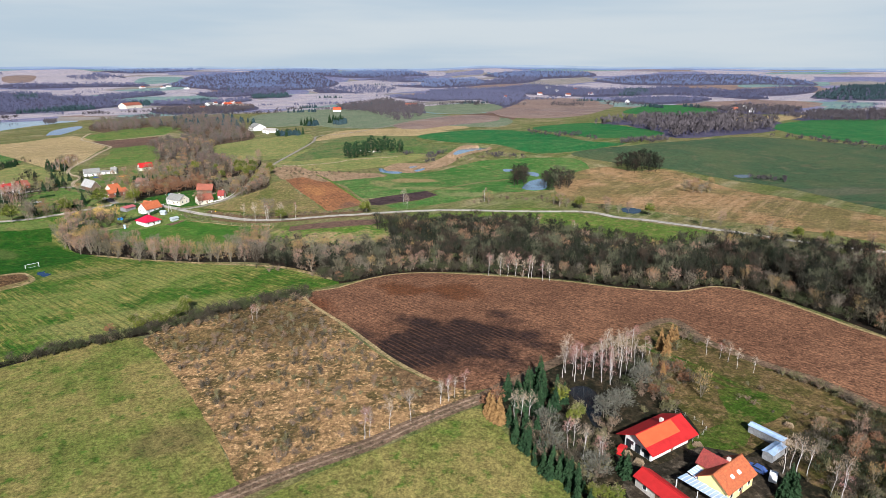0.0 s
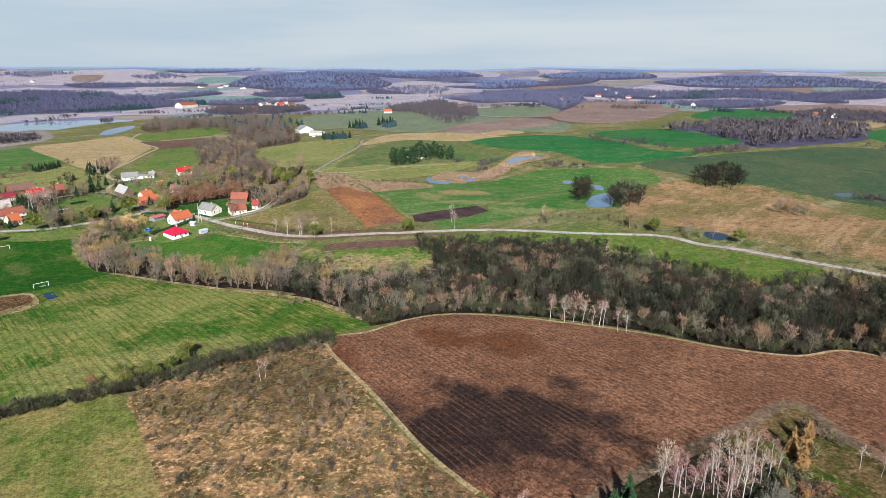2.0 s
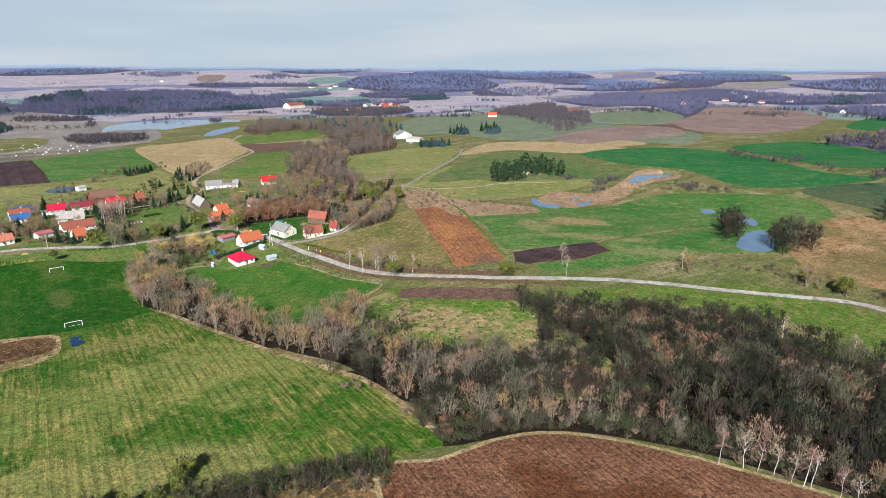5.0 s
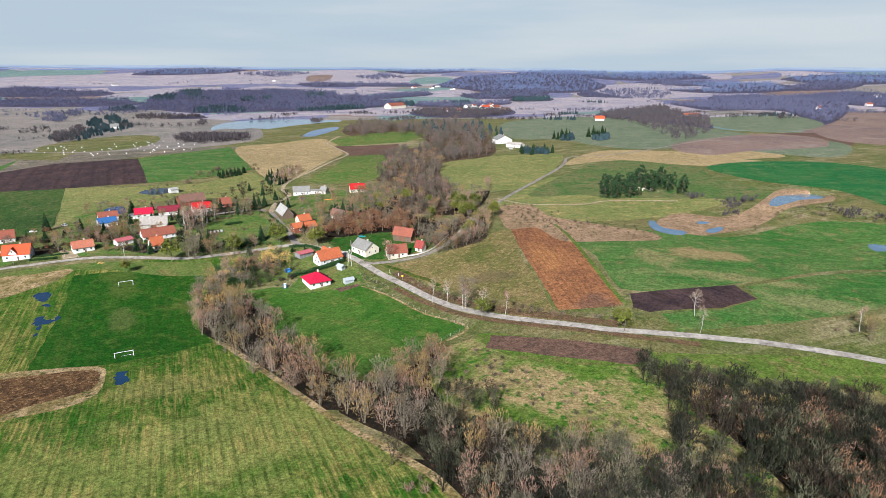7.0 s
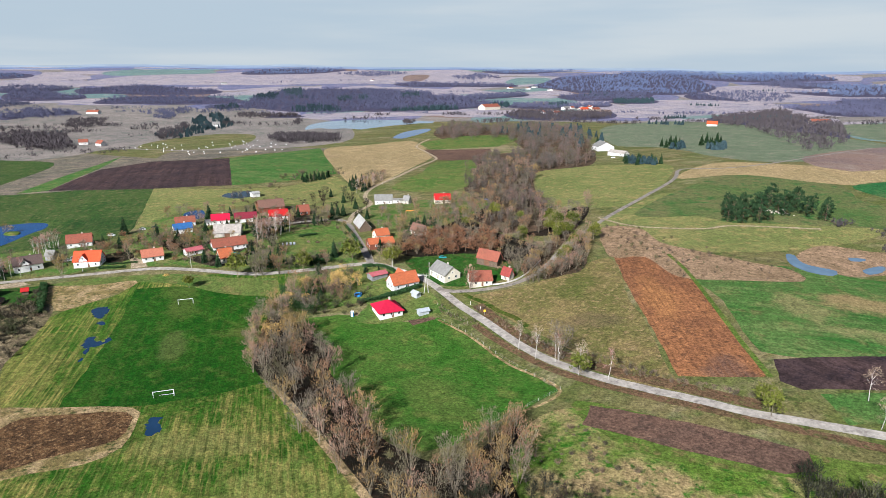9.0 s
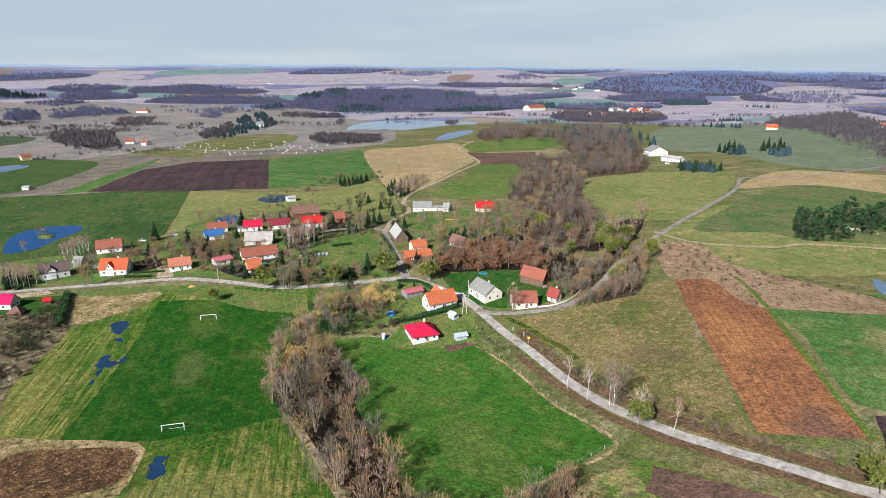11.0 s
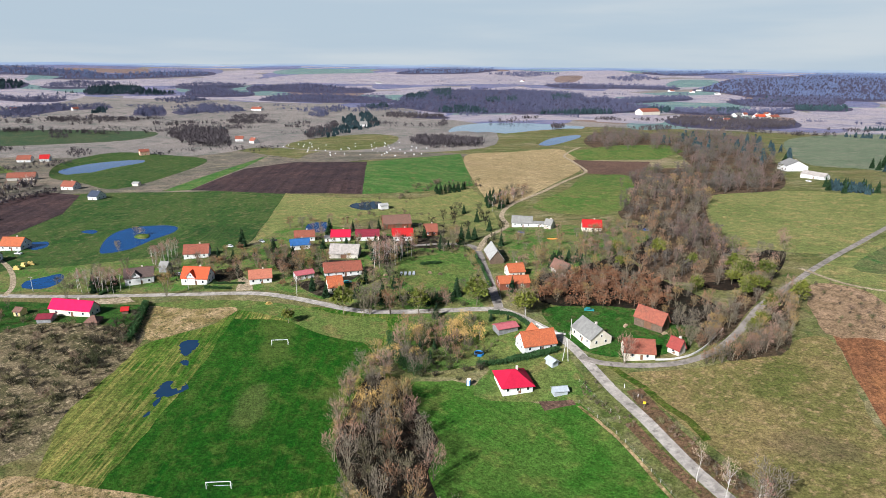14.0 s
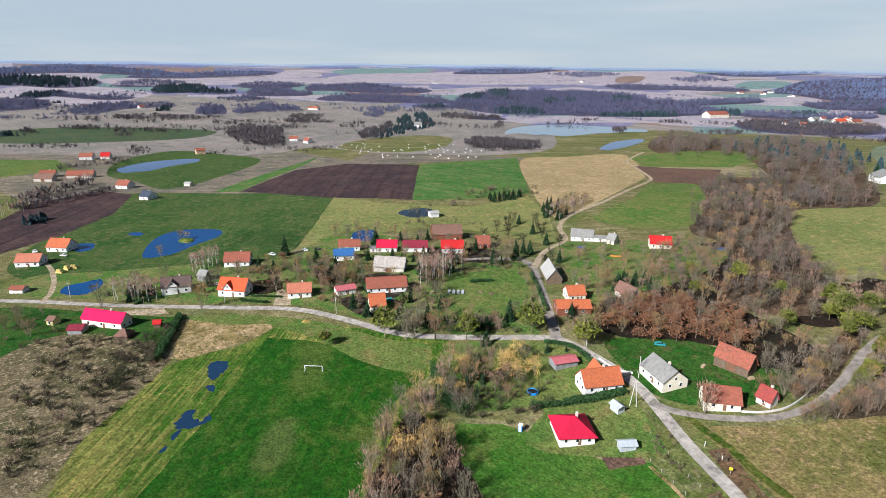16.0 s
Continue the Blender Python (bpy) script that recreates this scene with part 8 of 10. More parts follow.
thicket("spruce", [(-256, 410), (-261, 421), (-250, 418), (-246, 407)], 5, 5, 7, 205)
thicket("thorn", [(-261, 408), (-265, 427), (-237, 430), (-230, 423), (-232, 410), (-243, 400)], 34, 2, 4, 206)
thicket("ivy_tree", [(-181, 521), (-178, 544), (-170, 522), (-171, 505)], 5, 7, 10, 207)
thicket("spruce", [(-414, 330), (-378, 385), (-339, 402), (-314, 417), (-280, 451), (-320, 493), (-360, 499), (-397, 466), (-410, 422), (-427, 357)], 36, 1.8, 3.6, 208)
thicket("ivy_tree", [(-414, 330), (-378, 385), (-339, 402), (-314, 417), (-280, 451), (-320, 493), (-360, 499), (-397, 466), (-410, 422), (-427, 357)], 14, 2.5, 5, 209)
thicket("rust_oak", [(-394, 379), (-368, 416), (-317, 418), (-291, 445), (-317, 483), (-363, 467), (-400, 418)], 10, 2.5, 4.5, 210)
thicket("spruce", [(-413, 326), (-417, 336), (-403, 338), (-398, 328)], 9, 5, 8, 211)
thicket("spruce", [(-366, 462), (-357, 474), (-337, 463), (-342, 449)], 10, 8, 12, 212)
thicket("spruce", [(-287, 437), (-281, 449), (-284, 453), (-292, 442)], 10, 4, 6, 213)
thicket("thorn", [(-46, 272), (-32, 281), (-17, 289), (17, 290), (55, 280), (78, 269), (100, 264), (116, 270), (130, 265), (145, 240), (156, 219), (171, 192), (174, 196), (160, 225), (148, 247), (134, 273), (103, 274), (80, 278), (57, 290), (17, 300), (-18, 298), (-48, 283)], 221, 2, 5, 214)
thicket("thorn", [(-61, 289), (-46, 274), (-33, 283), (-40, 294)], 31, 2, 5, 215)
thicket("willow", [(-242, 370), (-254, 381), (-261, 392), (-258, 399), (-267, 412), (-247, 405), (-235, 386), (-218, 376), (-226, 359)], 9, 5, 8, 216)
thicket("ivy_tree", [(-242, 370), (-254, 381), (-261, 392), (-258, 399), (-235, 386), (-218, 376), (-226, 359)], 4, 4, 6, 217)
far_wood("dark bushes of dry pastures", "bare", [(-1327, 661), (-1402, 768), (-1283, 734), (-1218, 646)], 50, 5, 8, 220)
far_wood("dark bushes of dry pastures", "bare", [(-1346, 515), (-1369, 559), (-1311, 550), (-1292, 509)], 24, 4, 6, 223)
far_wood("dark bushes of dry pastures", "bare", [(-1122, 765), (-1146, 923), (-1086, 898), (-1047, 740)], 50, 3, 5, 224)
far_wood("dark bushes along a field track", "bare", [(-900, 327), (-935, 403), (-910, 402), (-862, 329)], 60, 4, 6, 225)
thicket("thorn", [(-340, 283), (-371, 301), (-353, 323), (-334, 326), (-303, 305), (-293, 293), (-283, 279)], 52, 1.5, 4, 200)
thicket("thorn", [(-423, 319), (-424, 356), (-412, 397), (-406, 434), (-393, 471), (-358, 502), (-329, 505), (-299, 483), (-269, 459), (-292, 431), (-313, 416), (-339, 402), (-376, 384), (-401, 343)], 91, 1.5, 3.5, 201)
thicket("alder", [(-281, 480), (-290, 494), (-284, 523), (-258, 502), (-247, 476), (-257, 464)], 24, 6, 9, 202)
thicket("spruce", [(-285, 522), (-276, 538), (-263, 525), (-275, 512)], 8, 5, 8, 203)
far_mosaic()
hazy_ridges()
far_wood("bare violet-grey woodland far across the valley", "bare", [(-674, 2629), (-570, 3098), (-364, 2823), (-333, 2433), (-472, 2350), (-588, 2382)], 741, 9, 14, 500)
far_wood("bare violet-grey woodland far across the valley", "bare", [(-192, 2588), (-30, 2650), (17, 2343), (-82, 2224), (-171, 2331)], 505, 9, 14, 501)
far_wood("bare violet-grey woodland far across the valley", "bare", [(-656, 3556), (-496, 3814), (-269, 3550), (-415, 3206)], 203, 14, 22, 502)
far_wood("woodland on far hills, tinted blue for haze", "blue", [(-1611, 4370), (-1358, 4610), (-1040, 4692), (-1048, 4065)], 356, 14, 22, 503)
far_wood("bare violet-grey woodland far across the valley", "bare", [(-2847, 641), (-3052, 799), (-2802, 925), (-2663, 809), (-2675, 655)], 302, 10, 16, 504)
far_wood("bare violet-grey woodland far across the valley", "bare", [(-2598, 1046), (-2729, 1206), (-2569, 1317), (-2376, 1147), (-2400, 1027)], 270, 10, 16, 505)
far_wood("bare violet-grey woodland far across the valley", "bare", [(-2856, 2943), (-2932, 3418), (-2694, 3464), (-2491, 2934)], 267, 14, 22, 506)
far_wood("bare violet-grey woodland far across the valley", "bare", [(-2085, 3074), (-2214, 3566), (-1916, 3357), (-1854, 2969)], 176, 14, 22, 507)
far_wood("bare violet-grey woodland far across the valley", "bare", [(-2013, 800), (-2099, 929), (-1967, 955), (-1878, 841)], 158, 9, 14, 508)
far_wood("bare violet-grey woodland far across the valley", "bare", [(-1550, 1014), (-1574, 1163), (-1480, 1141), (-1441, 1020)], 111, 9, 14, 509)
far_wood("woodland on far hills, tinted blue for haze", "blue", [(-3291, 3465), (-2953, 3768), (-2662, 3987), (-2891, 3818)], 14, 14, 22, 510)
far_wood("woodland on far hills, tinted blue for haze", "blue", [(-2400, 3910), (-2228, 4252), (-1923, 4401), (-2015, 4186), (-2134, 3779)], 225, 14, 22, 511)
far_wood("tall dark pines among bare woodland", "dark", [(-556, 1081), (-577, 1191), (-508, 1211), (-427, 1183), (-350, 1006), (-353, 938), (-427, 983), (-487, 986)], 46, 10, 15, 401)
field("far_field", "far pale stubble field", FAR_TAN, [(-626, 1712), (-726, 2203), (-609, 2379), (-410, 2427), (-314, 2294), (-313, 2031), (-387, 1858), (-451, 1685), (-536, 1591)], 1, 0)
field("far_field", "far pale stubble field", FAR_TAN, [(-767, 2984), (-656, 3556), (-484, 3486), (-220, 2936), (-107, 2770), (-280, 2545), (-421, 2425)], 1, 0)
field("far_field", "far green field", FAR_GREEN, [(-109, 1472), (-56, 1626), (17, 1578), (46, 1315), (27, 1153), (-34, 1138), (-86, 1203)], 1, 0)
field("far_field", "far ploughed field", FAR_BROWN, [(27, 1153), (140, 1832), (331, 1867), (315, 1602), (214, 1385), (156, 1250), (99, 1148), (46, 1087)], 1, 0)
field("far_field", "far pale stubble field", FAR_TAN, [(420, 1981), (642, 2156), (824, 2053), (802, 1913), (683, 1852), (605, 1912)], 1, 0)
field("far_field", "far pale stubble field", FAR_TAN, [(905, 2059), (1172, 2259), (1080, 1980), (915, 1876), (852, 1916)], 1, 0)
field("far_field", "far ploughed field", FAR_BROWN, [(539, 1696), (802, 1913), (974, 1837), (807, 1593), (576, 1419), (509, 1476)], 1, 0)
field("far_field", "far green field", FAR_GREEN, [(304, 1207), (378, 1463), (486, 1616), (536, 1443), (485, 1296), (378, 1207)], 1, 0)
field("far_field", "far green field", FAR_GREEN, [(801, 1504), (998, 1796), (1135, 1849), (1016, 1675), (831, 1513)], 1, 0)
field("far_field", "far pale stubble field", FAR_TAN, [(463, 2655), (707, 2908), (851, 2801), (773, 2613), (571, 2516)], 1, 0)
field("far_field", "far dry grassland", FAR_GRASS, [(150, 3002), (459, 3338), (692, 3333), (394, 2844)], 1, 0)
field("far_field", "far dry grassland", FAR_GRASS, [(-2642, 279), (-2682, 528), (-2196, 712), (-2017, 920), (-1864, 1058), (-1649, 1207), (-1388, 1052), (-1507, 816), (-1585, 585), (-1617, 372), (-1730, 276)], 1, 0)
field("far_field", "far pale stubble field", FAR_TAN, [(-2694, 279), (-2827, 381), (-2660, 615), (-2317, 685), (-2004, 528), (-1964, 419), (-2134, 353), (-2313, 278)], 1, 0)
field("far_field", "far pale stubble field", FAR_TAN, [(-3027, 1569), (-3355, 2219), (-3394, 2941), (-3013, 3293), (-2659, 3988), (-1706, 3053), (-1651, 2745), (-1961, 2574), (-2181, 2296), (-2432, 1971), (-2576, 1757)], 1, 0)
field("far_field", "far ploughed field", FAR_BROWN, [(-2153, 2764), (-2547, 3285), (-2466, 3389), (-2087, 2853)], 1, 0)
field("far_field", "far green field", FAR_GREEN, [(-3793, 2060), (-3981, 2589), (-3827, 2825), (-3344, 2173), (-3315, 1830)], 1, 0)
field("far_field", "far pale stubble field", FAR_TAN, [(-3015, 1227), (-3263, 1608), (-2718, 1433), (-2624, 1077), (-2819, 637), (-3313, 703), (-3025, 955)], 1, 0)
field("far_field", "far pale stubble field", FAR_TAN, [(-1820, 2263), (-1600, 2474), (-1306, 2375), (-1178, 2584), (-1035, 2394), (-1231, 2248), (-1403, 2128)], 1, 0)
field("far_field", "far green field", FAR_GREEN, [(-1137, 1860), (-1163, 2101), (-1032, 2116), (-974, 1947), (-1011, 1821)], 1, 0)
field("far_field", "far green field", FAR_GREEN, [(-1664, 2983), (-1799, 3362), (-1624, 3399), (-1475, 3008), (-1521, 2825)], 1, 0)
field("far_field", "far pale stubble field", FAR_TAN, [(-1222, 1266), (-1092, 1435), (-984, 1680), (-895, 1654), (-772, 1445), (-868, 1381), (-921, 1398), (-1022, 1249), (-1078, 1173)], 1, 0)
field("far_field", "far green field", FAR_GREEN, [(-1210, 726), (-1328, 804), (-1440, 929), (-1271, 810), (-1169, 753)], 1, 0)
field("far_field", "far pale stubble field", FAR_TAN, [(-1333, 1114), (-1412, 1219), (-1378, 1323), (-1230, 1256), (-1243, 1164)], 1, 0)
far_wood("woodland on far hills, tinted blue for haze", "blue", [(-1166, 3015), (-1423, 3509), (-1549, 4312), (-1195, 4398), (-870, 3637), (-713, 3232), (-674, 2629), (-833, 2523), (-973, 2583)], 1497, 10, 16, 300)
far_wood("dark conifer stand far across the valley", "dark", [(-806, 2224), (-698, 2312), (-658, 2181), (-757, 2118)], 129, 9, 14, 301)
far_wood("bare violet-grey woodland far across the valley", "bare", [(-376, 1667), (-346, 1911), (-284, 2088), (-244, 1934), (-183, 1710), (-116, 1480), (-81, 1109), (-93, 1021), (-114, 970), (-153, 1106), (-219, 1306), (-301, 1463)], 1892, 8, 12, 302)
far_wood("bare violet-grey woodland far across the valley", "bare", [(-283, 2222), (-174, 2371), (-4, 2400), (120, 2304), (167, 2107), (135, 1758), (64, 1313), (45, 1531), (17, 1792), (-66, 1854), (-131, 1840), (-223, 2058)], 1881, 9, 14, 303)
far_wood("woodland on far hills, tinted blue for haze", "blue", [(-419, 3032), (-231, 3079), (-478, 3677), (-13, 3398), (43, 2873), (-156, 2765)], 1054, 10, 16, 304)
far_wood("woodland on far hills, tinted blue for haze", "blue", [(-1072, 4160), (-876, 4725), (-541, 4774), (-314, 4115), (-559, 3772), (-913, 3814)], 916, 14, 22, 305)
far_wood("bare violet-grey woodland far across the valley", "bare", [(-5, 2497), (246, 2862), (396, 2674), (473, 2460), (571, 2516), (510, 2150), (353, 1996), (186, 2105), (17, 2302)], 2428, 9, 14, 306)
far_wood("bare violet-grey woodland far across the valley", "bare", [(477, 2083), (555, 2443), (763, 2578), (903, 2473), (901, 2251), (914, 2059), (889, 1963), (821, 1959), (753, 2050), (642, 2156), (533, 2093)], 1435, 9, 14, 307)
far_wood("dark conifer stand far across the valley", "dark", [(469, 2083), (567, 2402), (636, 2426), (602, 2218), (514, 2089)], 198, 9, 14, 308)
far_wood("bare violet-grey woodland far across the valley", "bare", [(387, 1820), (537, 2036), (709, 2026), (709, 1928), (539, 1696), (431, 1619)], 626, 9, 14, 309)
far_wood("dark conifer stand far across the valley", "dark", [(1106, 2136), (1293, 2418), (1632, 2799), (1783, 2863), (1814, 2793), (1296, 1981), (1106, 1936), (1040, 1999)], 992, 9, 14, 310)
far_wood("woodland on far hills, tinted blue for haze", "blue", [(597, 3290), (938, 3754), (1359, 3953), (1601, 3806), (1584, 3294), (1563, 3033), (1387, 2685), (1207, 2794), (841, 2689), (631, 2790)], 1661, 10, 16, 311)
far_wood("bare violet-grey woodland far across the valley", "bare", [(943, 2413), (1165, 2542), (1340, 2592), (1200, 2315), (994, 2120), (904, 2164)], 424, 9, 14, 312)
far_wood("bare violet-grey woodland far across the valley", "bare", [(584, 1226), (776, 1456), (981, 1553), (999, 1479), (807, 1220), (633, 1126), (576, 1127)], 1040, 8, 12, 313)
far_wood("bare violet-grey woodland far across the valley", "bare", [(518, 1392), (679, 1645), (770, 1629), (781, 1540), (660, 1342), (519, 1276)], 700, 8, 12, 314)
far_wood("bare violet-grey woodland far across the valley", "bare", [(-9, 2885), (170, 3458), (361, 3541), (257, 3006), (94, 2866)], 537, 10, 16, 315)
far_wood("woodland on far hills, tinted blue for haze", "blue", [(53, 4096), (446, 4427), (712, 4162), (660, 3651), (340, 3322), (110, 3481)], 868, 14, 22, 316)
far_wood("dark conifer stand far across the valley", "dark", [(-3437, 284), (-3427, 407), (-3214, 560), (-2995, 620), (-2753, 562), (-2700, 442), (-2812, 346), (-2872, 280), (-2973, 212), (-3374, 206)], 970, 11, 17, 317)
far_wood("woodland on far hills, tinted blue for haze", "blue", [(-3886, 197), (-4637, 542), (-4409, 761), (-3878, 1062), (-3504, 931), (-3622, 623), (-3562, 412), (-3440, 205)], 1067, 14, 22, 318)
far_wood("woodland on far hills, tinted blue for haze", "blue", [(-3372, 758), (-3726, 1030), (-3735, 1561), (-3378, 1465), (-3281, 1092), (-3310, 893)], 444, 14, 22, 319)
far_wood("dark conifer stand far across the valley", "dark", [(-2493, 717), (-2712, 778), (-2698, 921), (-2432, 894), (-2270, 945), (-2196, 886), (-2290, 784), (-2314, 693)], 372, 9, 14, 320)
far_wood("dark conifer stand far across the valley", "dark", [(-2271, 311), (-2457, 365), (-2491, 444), (-2343, 434), (-2228, 356)], 160, 9, 14, 321)
far_wood("bare violet-grey woodland far across the valley", "bare", [(-2359, 390), (-2494, 429), (-2260, 501), (-2231, 574), (-2167, 610), (-2092, 569), (-2113, 500), (-2226, 440)], 261, 9, 14, 322)
far_wood("bare violet-grey woodland far across the valley", "bare", [(-2178, 228), (-2134, 353), (-2009, 385), (-1897, 366), (-1840, 308), (-1837, 235)], 347, 9, 14, 323)
far_wood("bare violet-grey woodland far across the valley", "bare", [(-1738, 401), (-1861, 435), (-1987, 526), (-1909, 596), (-1925, 655), (-1834, 650), (-1819, 554), (-1762, 496), (-1666, 428), (-1659, 374)], 303, 9, 14, 324)
far_wood("dark conifer stand far across the valley", "dark", [(-1726, 582), (-1823, 634), (-1773, 630), (-1688, 600)], 20, 9, 14, 325)
far_wood("bare violet-grey woodland far across the valley", "bare", [(-1619, 647), (-1827, 719), (-1808, 766), (-1594, 711), (-1542, 659)], 127, 9, 14, 326)
far_wood("bare violet-grey woodland far across the valley", "bare", [(-1664, 745), (-1721, 806), (-1835, 907), (-1721, 898), (-1673, 926), (-1570, 891), (-1562, 795), (-1549, 750)], 241, 9, 14, 327)
far_wood("bare violet-grey woodland far across the valley", "bare", [(-2137, 941), (-2372, 1028), (-2402, 1157), (-2247, 1161), (-2241, 1202), (-2094, 1138), (-2074, 1032)], 447, 9, 14, 328)
far_wood("bare violet-grey woodland far across the valley", "bare", [(-2265, 1201), (-2527, 1324), (-2651, 1623), (-2354, 1625), (-2142, 1653), (-1987, 1525), (-2099, 1380), (-2251, 1273)], 804, 9, 14, 329)
far_wood("bare violet-grey woodland far across the valley", "bare", [(-1925, 1084), (-2086, 1239), (-2008, 1375), (-1767, 1447), (-1613, 1361), (-1695, 1235), (-1785, 1169)], 817, 9, 14, 330)
far_wood("bare violet-grey woodland far across the valley", "bare", [(-1439, 1116), (-1584, 1243), (-1569, 1330), (-1702, 1468), (-1941, 1775), (-1895, 2021), (-1673, 2096), (-1517, 1990), (-1337, 1714), (-1187, 1610), (-1128, 1476), (-1200, 1355), (-1287, 1285), (-1424, 1283), (-1410, 1165)], 2600, 9, 14, 331)
far_wood("dark conifer stand far across the valley", "dark", [(-1304, 1290), (-1375, 1359), (-1360, 1446), (-1231, 1401), (-1188, 1344)], 139, 9, 14, 332)
far_wood("dark conifer stand far across the valley", "dark", [(-1553, 1232), (-1578, 1317), (-1505, 1275), (-1491, 1210)], 36, 9, 14, 333)
far_wood("dark conifer stand far across the valley", "dark", [(-1735, 1492), (-1817, 1625), (-1781, 1646), (-1651, 1519), (-1681, 1463)], 101, 9, 14, 334)
far_wood("dark conifer stand far across the valley", "dark", [(-1936, 1785), (-1960, 1903), (-1693, 1672), (-1734, 1633)], 165, 9, 14, 335)
far_wood("dark conifer stand far across the valley", "dark", [(-1550, 1691), (-1527, 1743), (-1451, 1666), (-1470, 1627)], 41, 9, 14, 336)
far_wood("dark conifer stand far across the valley", "dark", [(-1534, 1776), (-1516, 1809), (-1426, 1714), (-1442, 1686)], 35, 9, 14, 337)
far_wood("bare violet-grey woodland far across the valley", "bare", [(-1802, 2076), (-1651, 2165), (-1520, 2159), (-1386, 2014), (-1346, 2078), (-1232, 1944), (-1113, 1933), (-1022, 1893), (-986, 1831), (-1012, 1628), (-1056, 1577), (-1104, 1449), (-1201, 1450)], 2294, 9, 14, 338)
far_wood("dark conifer stand far across the valley", "dark", [(-1506, 1962), (-1499, 2071), (-1417, 1968), (-1424, 1879)], 72, 9, 14, 339)
far_wood("dark conifer stand far across the valley", "dark", [(-1104, 1449), (-1090, 1646), (-1042, 1671), (-1002, 1613), (-1054, 1470)], 114, 9, 14, 340)
far_wood("dark conifer stand far across the valley", "dark", [(-1049, 1817), (-987, 1860), (-934, 1768), (-962, 1717)], 62, 9, 14, 341)
far_wood("dark conifer stand far across the valley", "dark", [(-888, 1910), (-877, 1988), (-807, 1924), (-822, 1817)], 60, 9, 14, 342)
far_wood("bare violet-grey woodland far across the valley", "bare", [(-1265, 1963), (-1274, 2156), (-1220, 2366), (-1135, 2245), (-1142, 2097), (-1180, 1924)], 353, 9, 14, 343)
far_wood("bare violet-grey woodland far across the valley", "bare", [(-934, 1768), (-988, 1889), (-917, 1982), (-822, 1988), (-787, 2127), (-726, 1998), (-779, 1860), (-843, 1780)], 371, 9, 14, 344)
far_wood("woodland on far hills, tinted blue for haze", "blue", [(-1380, 2696), (-1475, 3008), (-1718, 3890), (-1570, 4336), (-1331, 4184), (-858, 2723), (-996, 2496), (-1129, 2561), (-1255, 2661)], 1373, 10, 16, 345)
far_wood("bare violet-grey woodland far across the valley", "bare", [(-1047, 2314), (-996, 2496), (-837, 2658), (-733, 2338), (-866, 2187), (-953, 2182)], 743, 9, 14, 346)
far_wood("bare violet-grey woodland far across the valley", "bare", [(-2031, 2542), (-2020, 2727), (-1739, 2839), (-1521, 2825), (-1457, 2672), (-1710, 2634), (-1868, 2461)], 545, 10, 16, 347)
far_wood("woodland on far hills, tinted blue for haze", "blue", [(-3277, 2578), (-3581, 3091), (-3235, 3411), (-3044, 3122), (-2993, 2619)], 512, 14, 22, 348)
far_wood("bare violet-grey woodland far across the valley", "bare", [(-1589, 473), (-1593, 563), (-1521, 606), (-1484, 632), (-1472, 595), (-1534, 476)], 151, 8, 12, 349)
far_wood("bare violet-grey woodland far across the valley", "bare", [(-1031, 769), (-1120, 833), (-1221, 940), (-1130, 900), (-974, 765), (-968, 742)], 134, 8, 12, 350)
far_wood("dark conifer stand far across the valley", "dark", [(-1258, 976), (-1362, 1068), (-1261, 1018), (-1185, 949)], 48, 8, 12, 351)
far_wood("dark conifer stand far across the valley", "dark", [(-1353, 1082), (-1391, 1135), (-1286, 1079), (-1253, 1030)], 45, 8, 12, 352)
far_wood("bare violet-grey woodland far across the valley", "bare", [(-1318, 1136), (-1327, 1176), (-1214, 1225), (-1152, 1190), (-1230, 1106)], 165, 8, 12, 353)
far_wood("bare violet-grey woodland far across the valley", "bare", [(-1374, 766), (-1483, 834), (-1454, 899), (-1320, 819), (-1296, 760)], 172, 8, 12, 354)
far_wood("bare violet-grey woodland far across the valley", "bare", [(-1036, 1062), (-1166, 1193), (-1097, 1150), (-969, 1027)], 49, 8, 12, 355)
far_wood("bare violet-grey woodland far across the valley", "bare", [(-1416, 976), (-1481, 1042), (-1415, 1037), (-1347, 983)], 56, 8, 12, 356)
far_wood("bare violet-grey woodland far across the valley", "bare", [(-816, 1540), (-846, 1686), (-792, 1729), (-711, 1759), (-622, 1750), (-553, 1564), (-602, 1417), (-706, 1408)], 1017, 8, 12, 357)
far_wood("bare violet-grey woodland far across the valley", "bare", [(-1350, 298), (-1406, 312), (-1358, 326), (-1324, 312)], 15, 8, 12, 358)
far_wood("bare violet-grey woodland far across the valley", "bare", [(-1290, 432), (-1342, 454), (-1290, 462), (-1258, 443)], 17, 8, 12, 359)

far_wood("far belt of bare brown woodland", "bare", [(179, 914), (304, 1086), (473, 1159), (515, 1087), (423, 895), (245, 741), (229, 923)], 1100, 11, 15, 51)
far_wood("far bare wood on dry grassland", "bare", [(-1193, 591), (-1334, 681), (-1170, 689), (-936, 609), (-970, 564)], 260, 9, 13, 58)
far_wood("far bare wood on dry grassland", "bare", [(-828, 837), (-865, 887), (-818, 916), (-737, 911), (-705, 858), (-747, 805)], 220, 8, 11, 59)
far_wood("far dark wood edge", "dark", [(-1052, 775), (-1102, 846), (-1209, 1031), (-1122, 986), (-967, 780)], 160, 6, 9, 72)
far_wood("hedge line of bare trees", "bare", [(-966, 576), (-1243, 611), (-1300, 648), (-1157, 683), (-961, 605)], 260, 9, 13, 75)
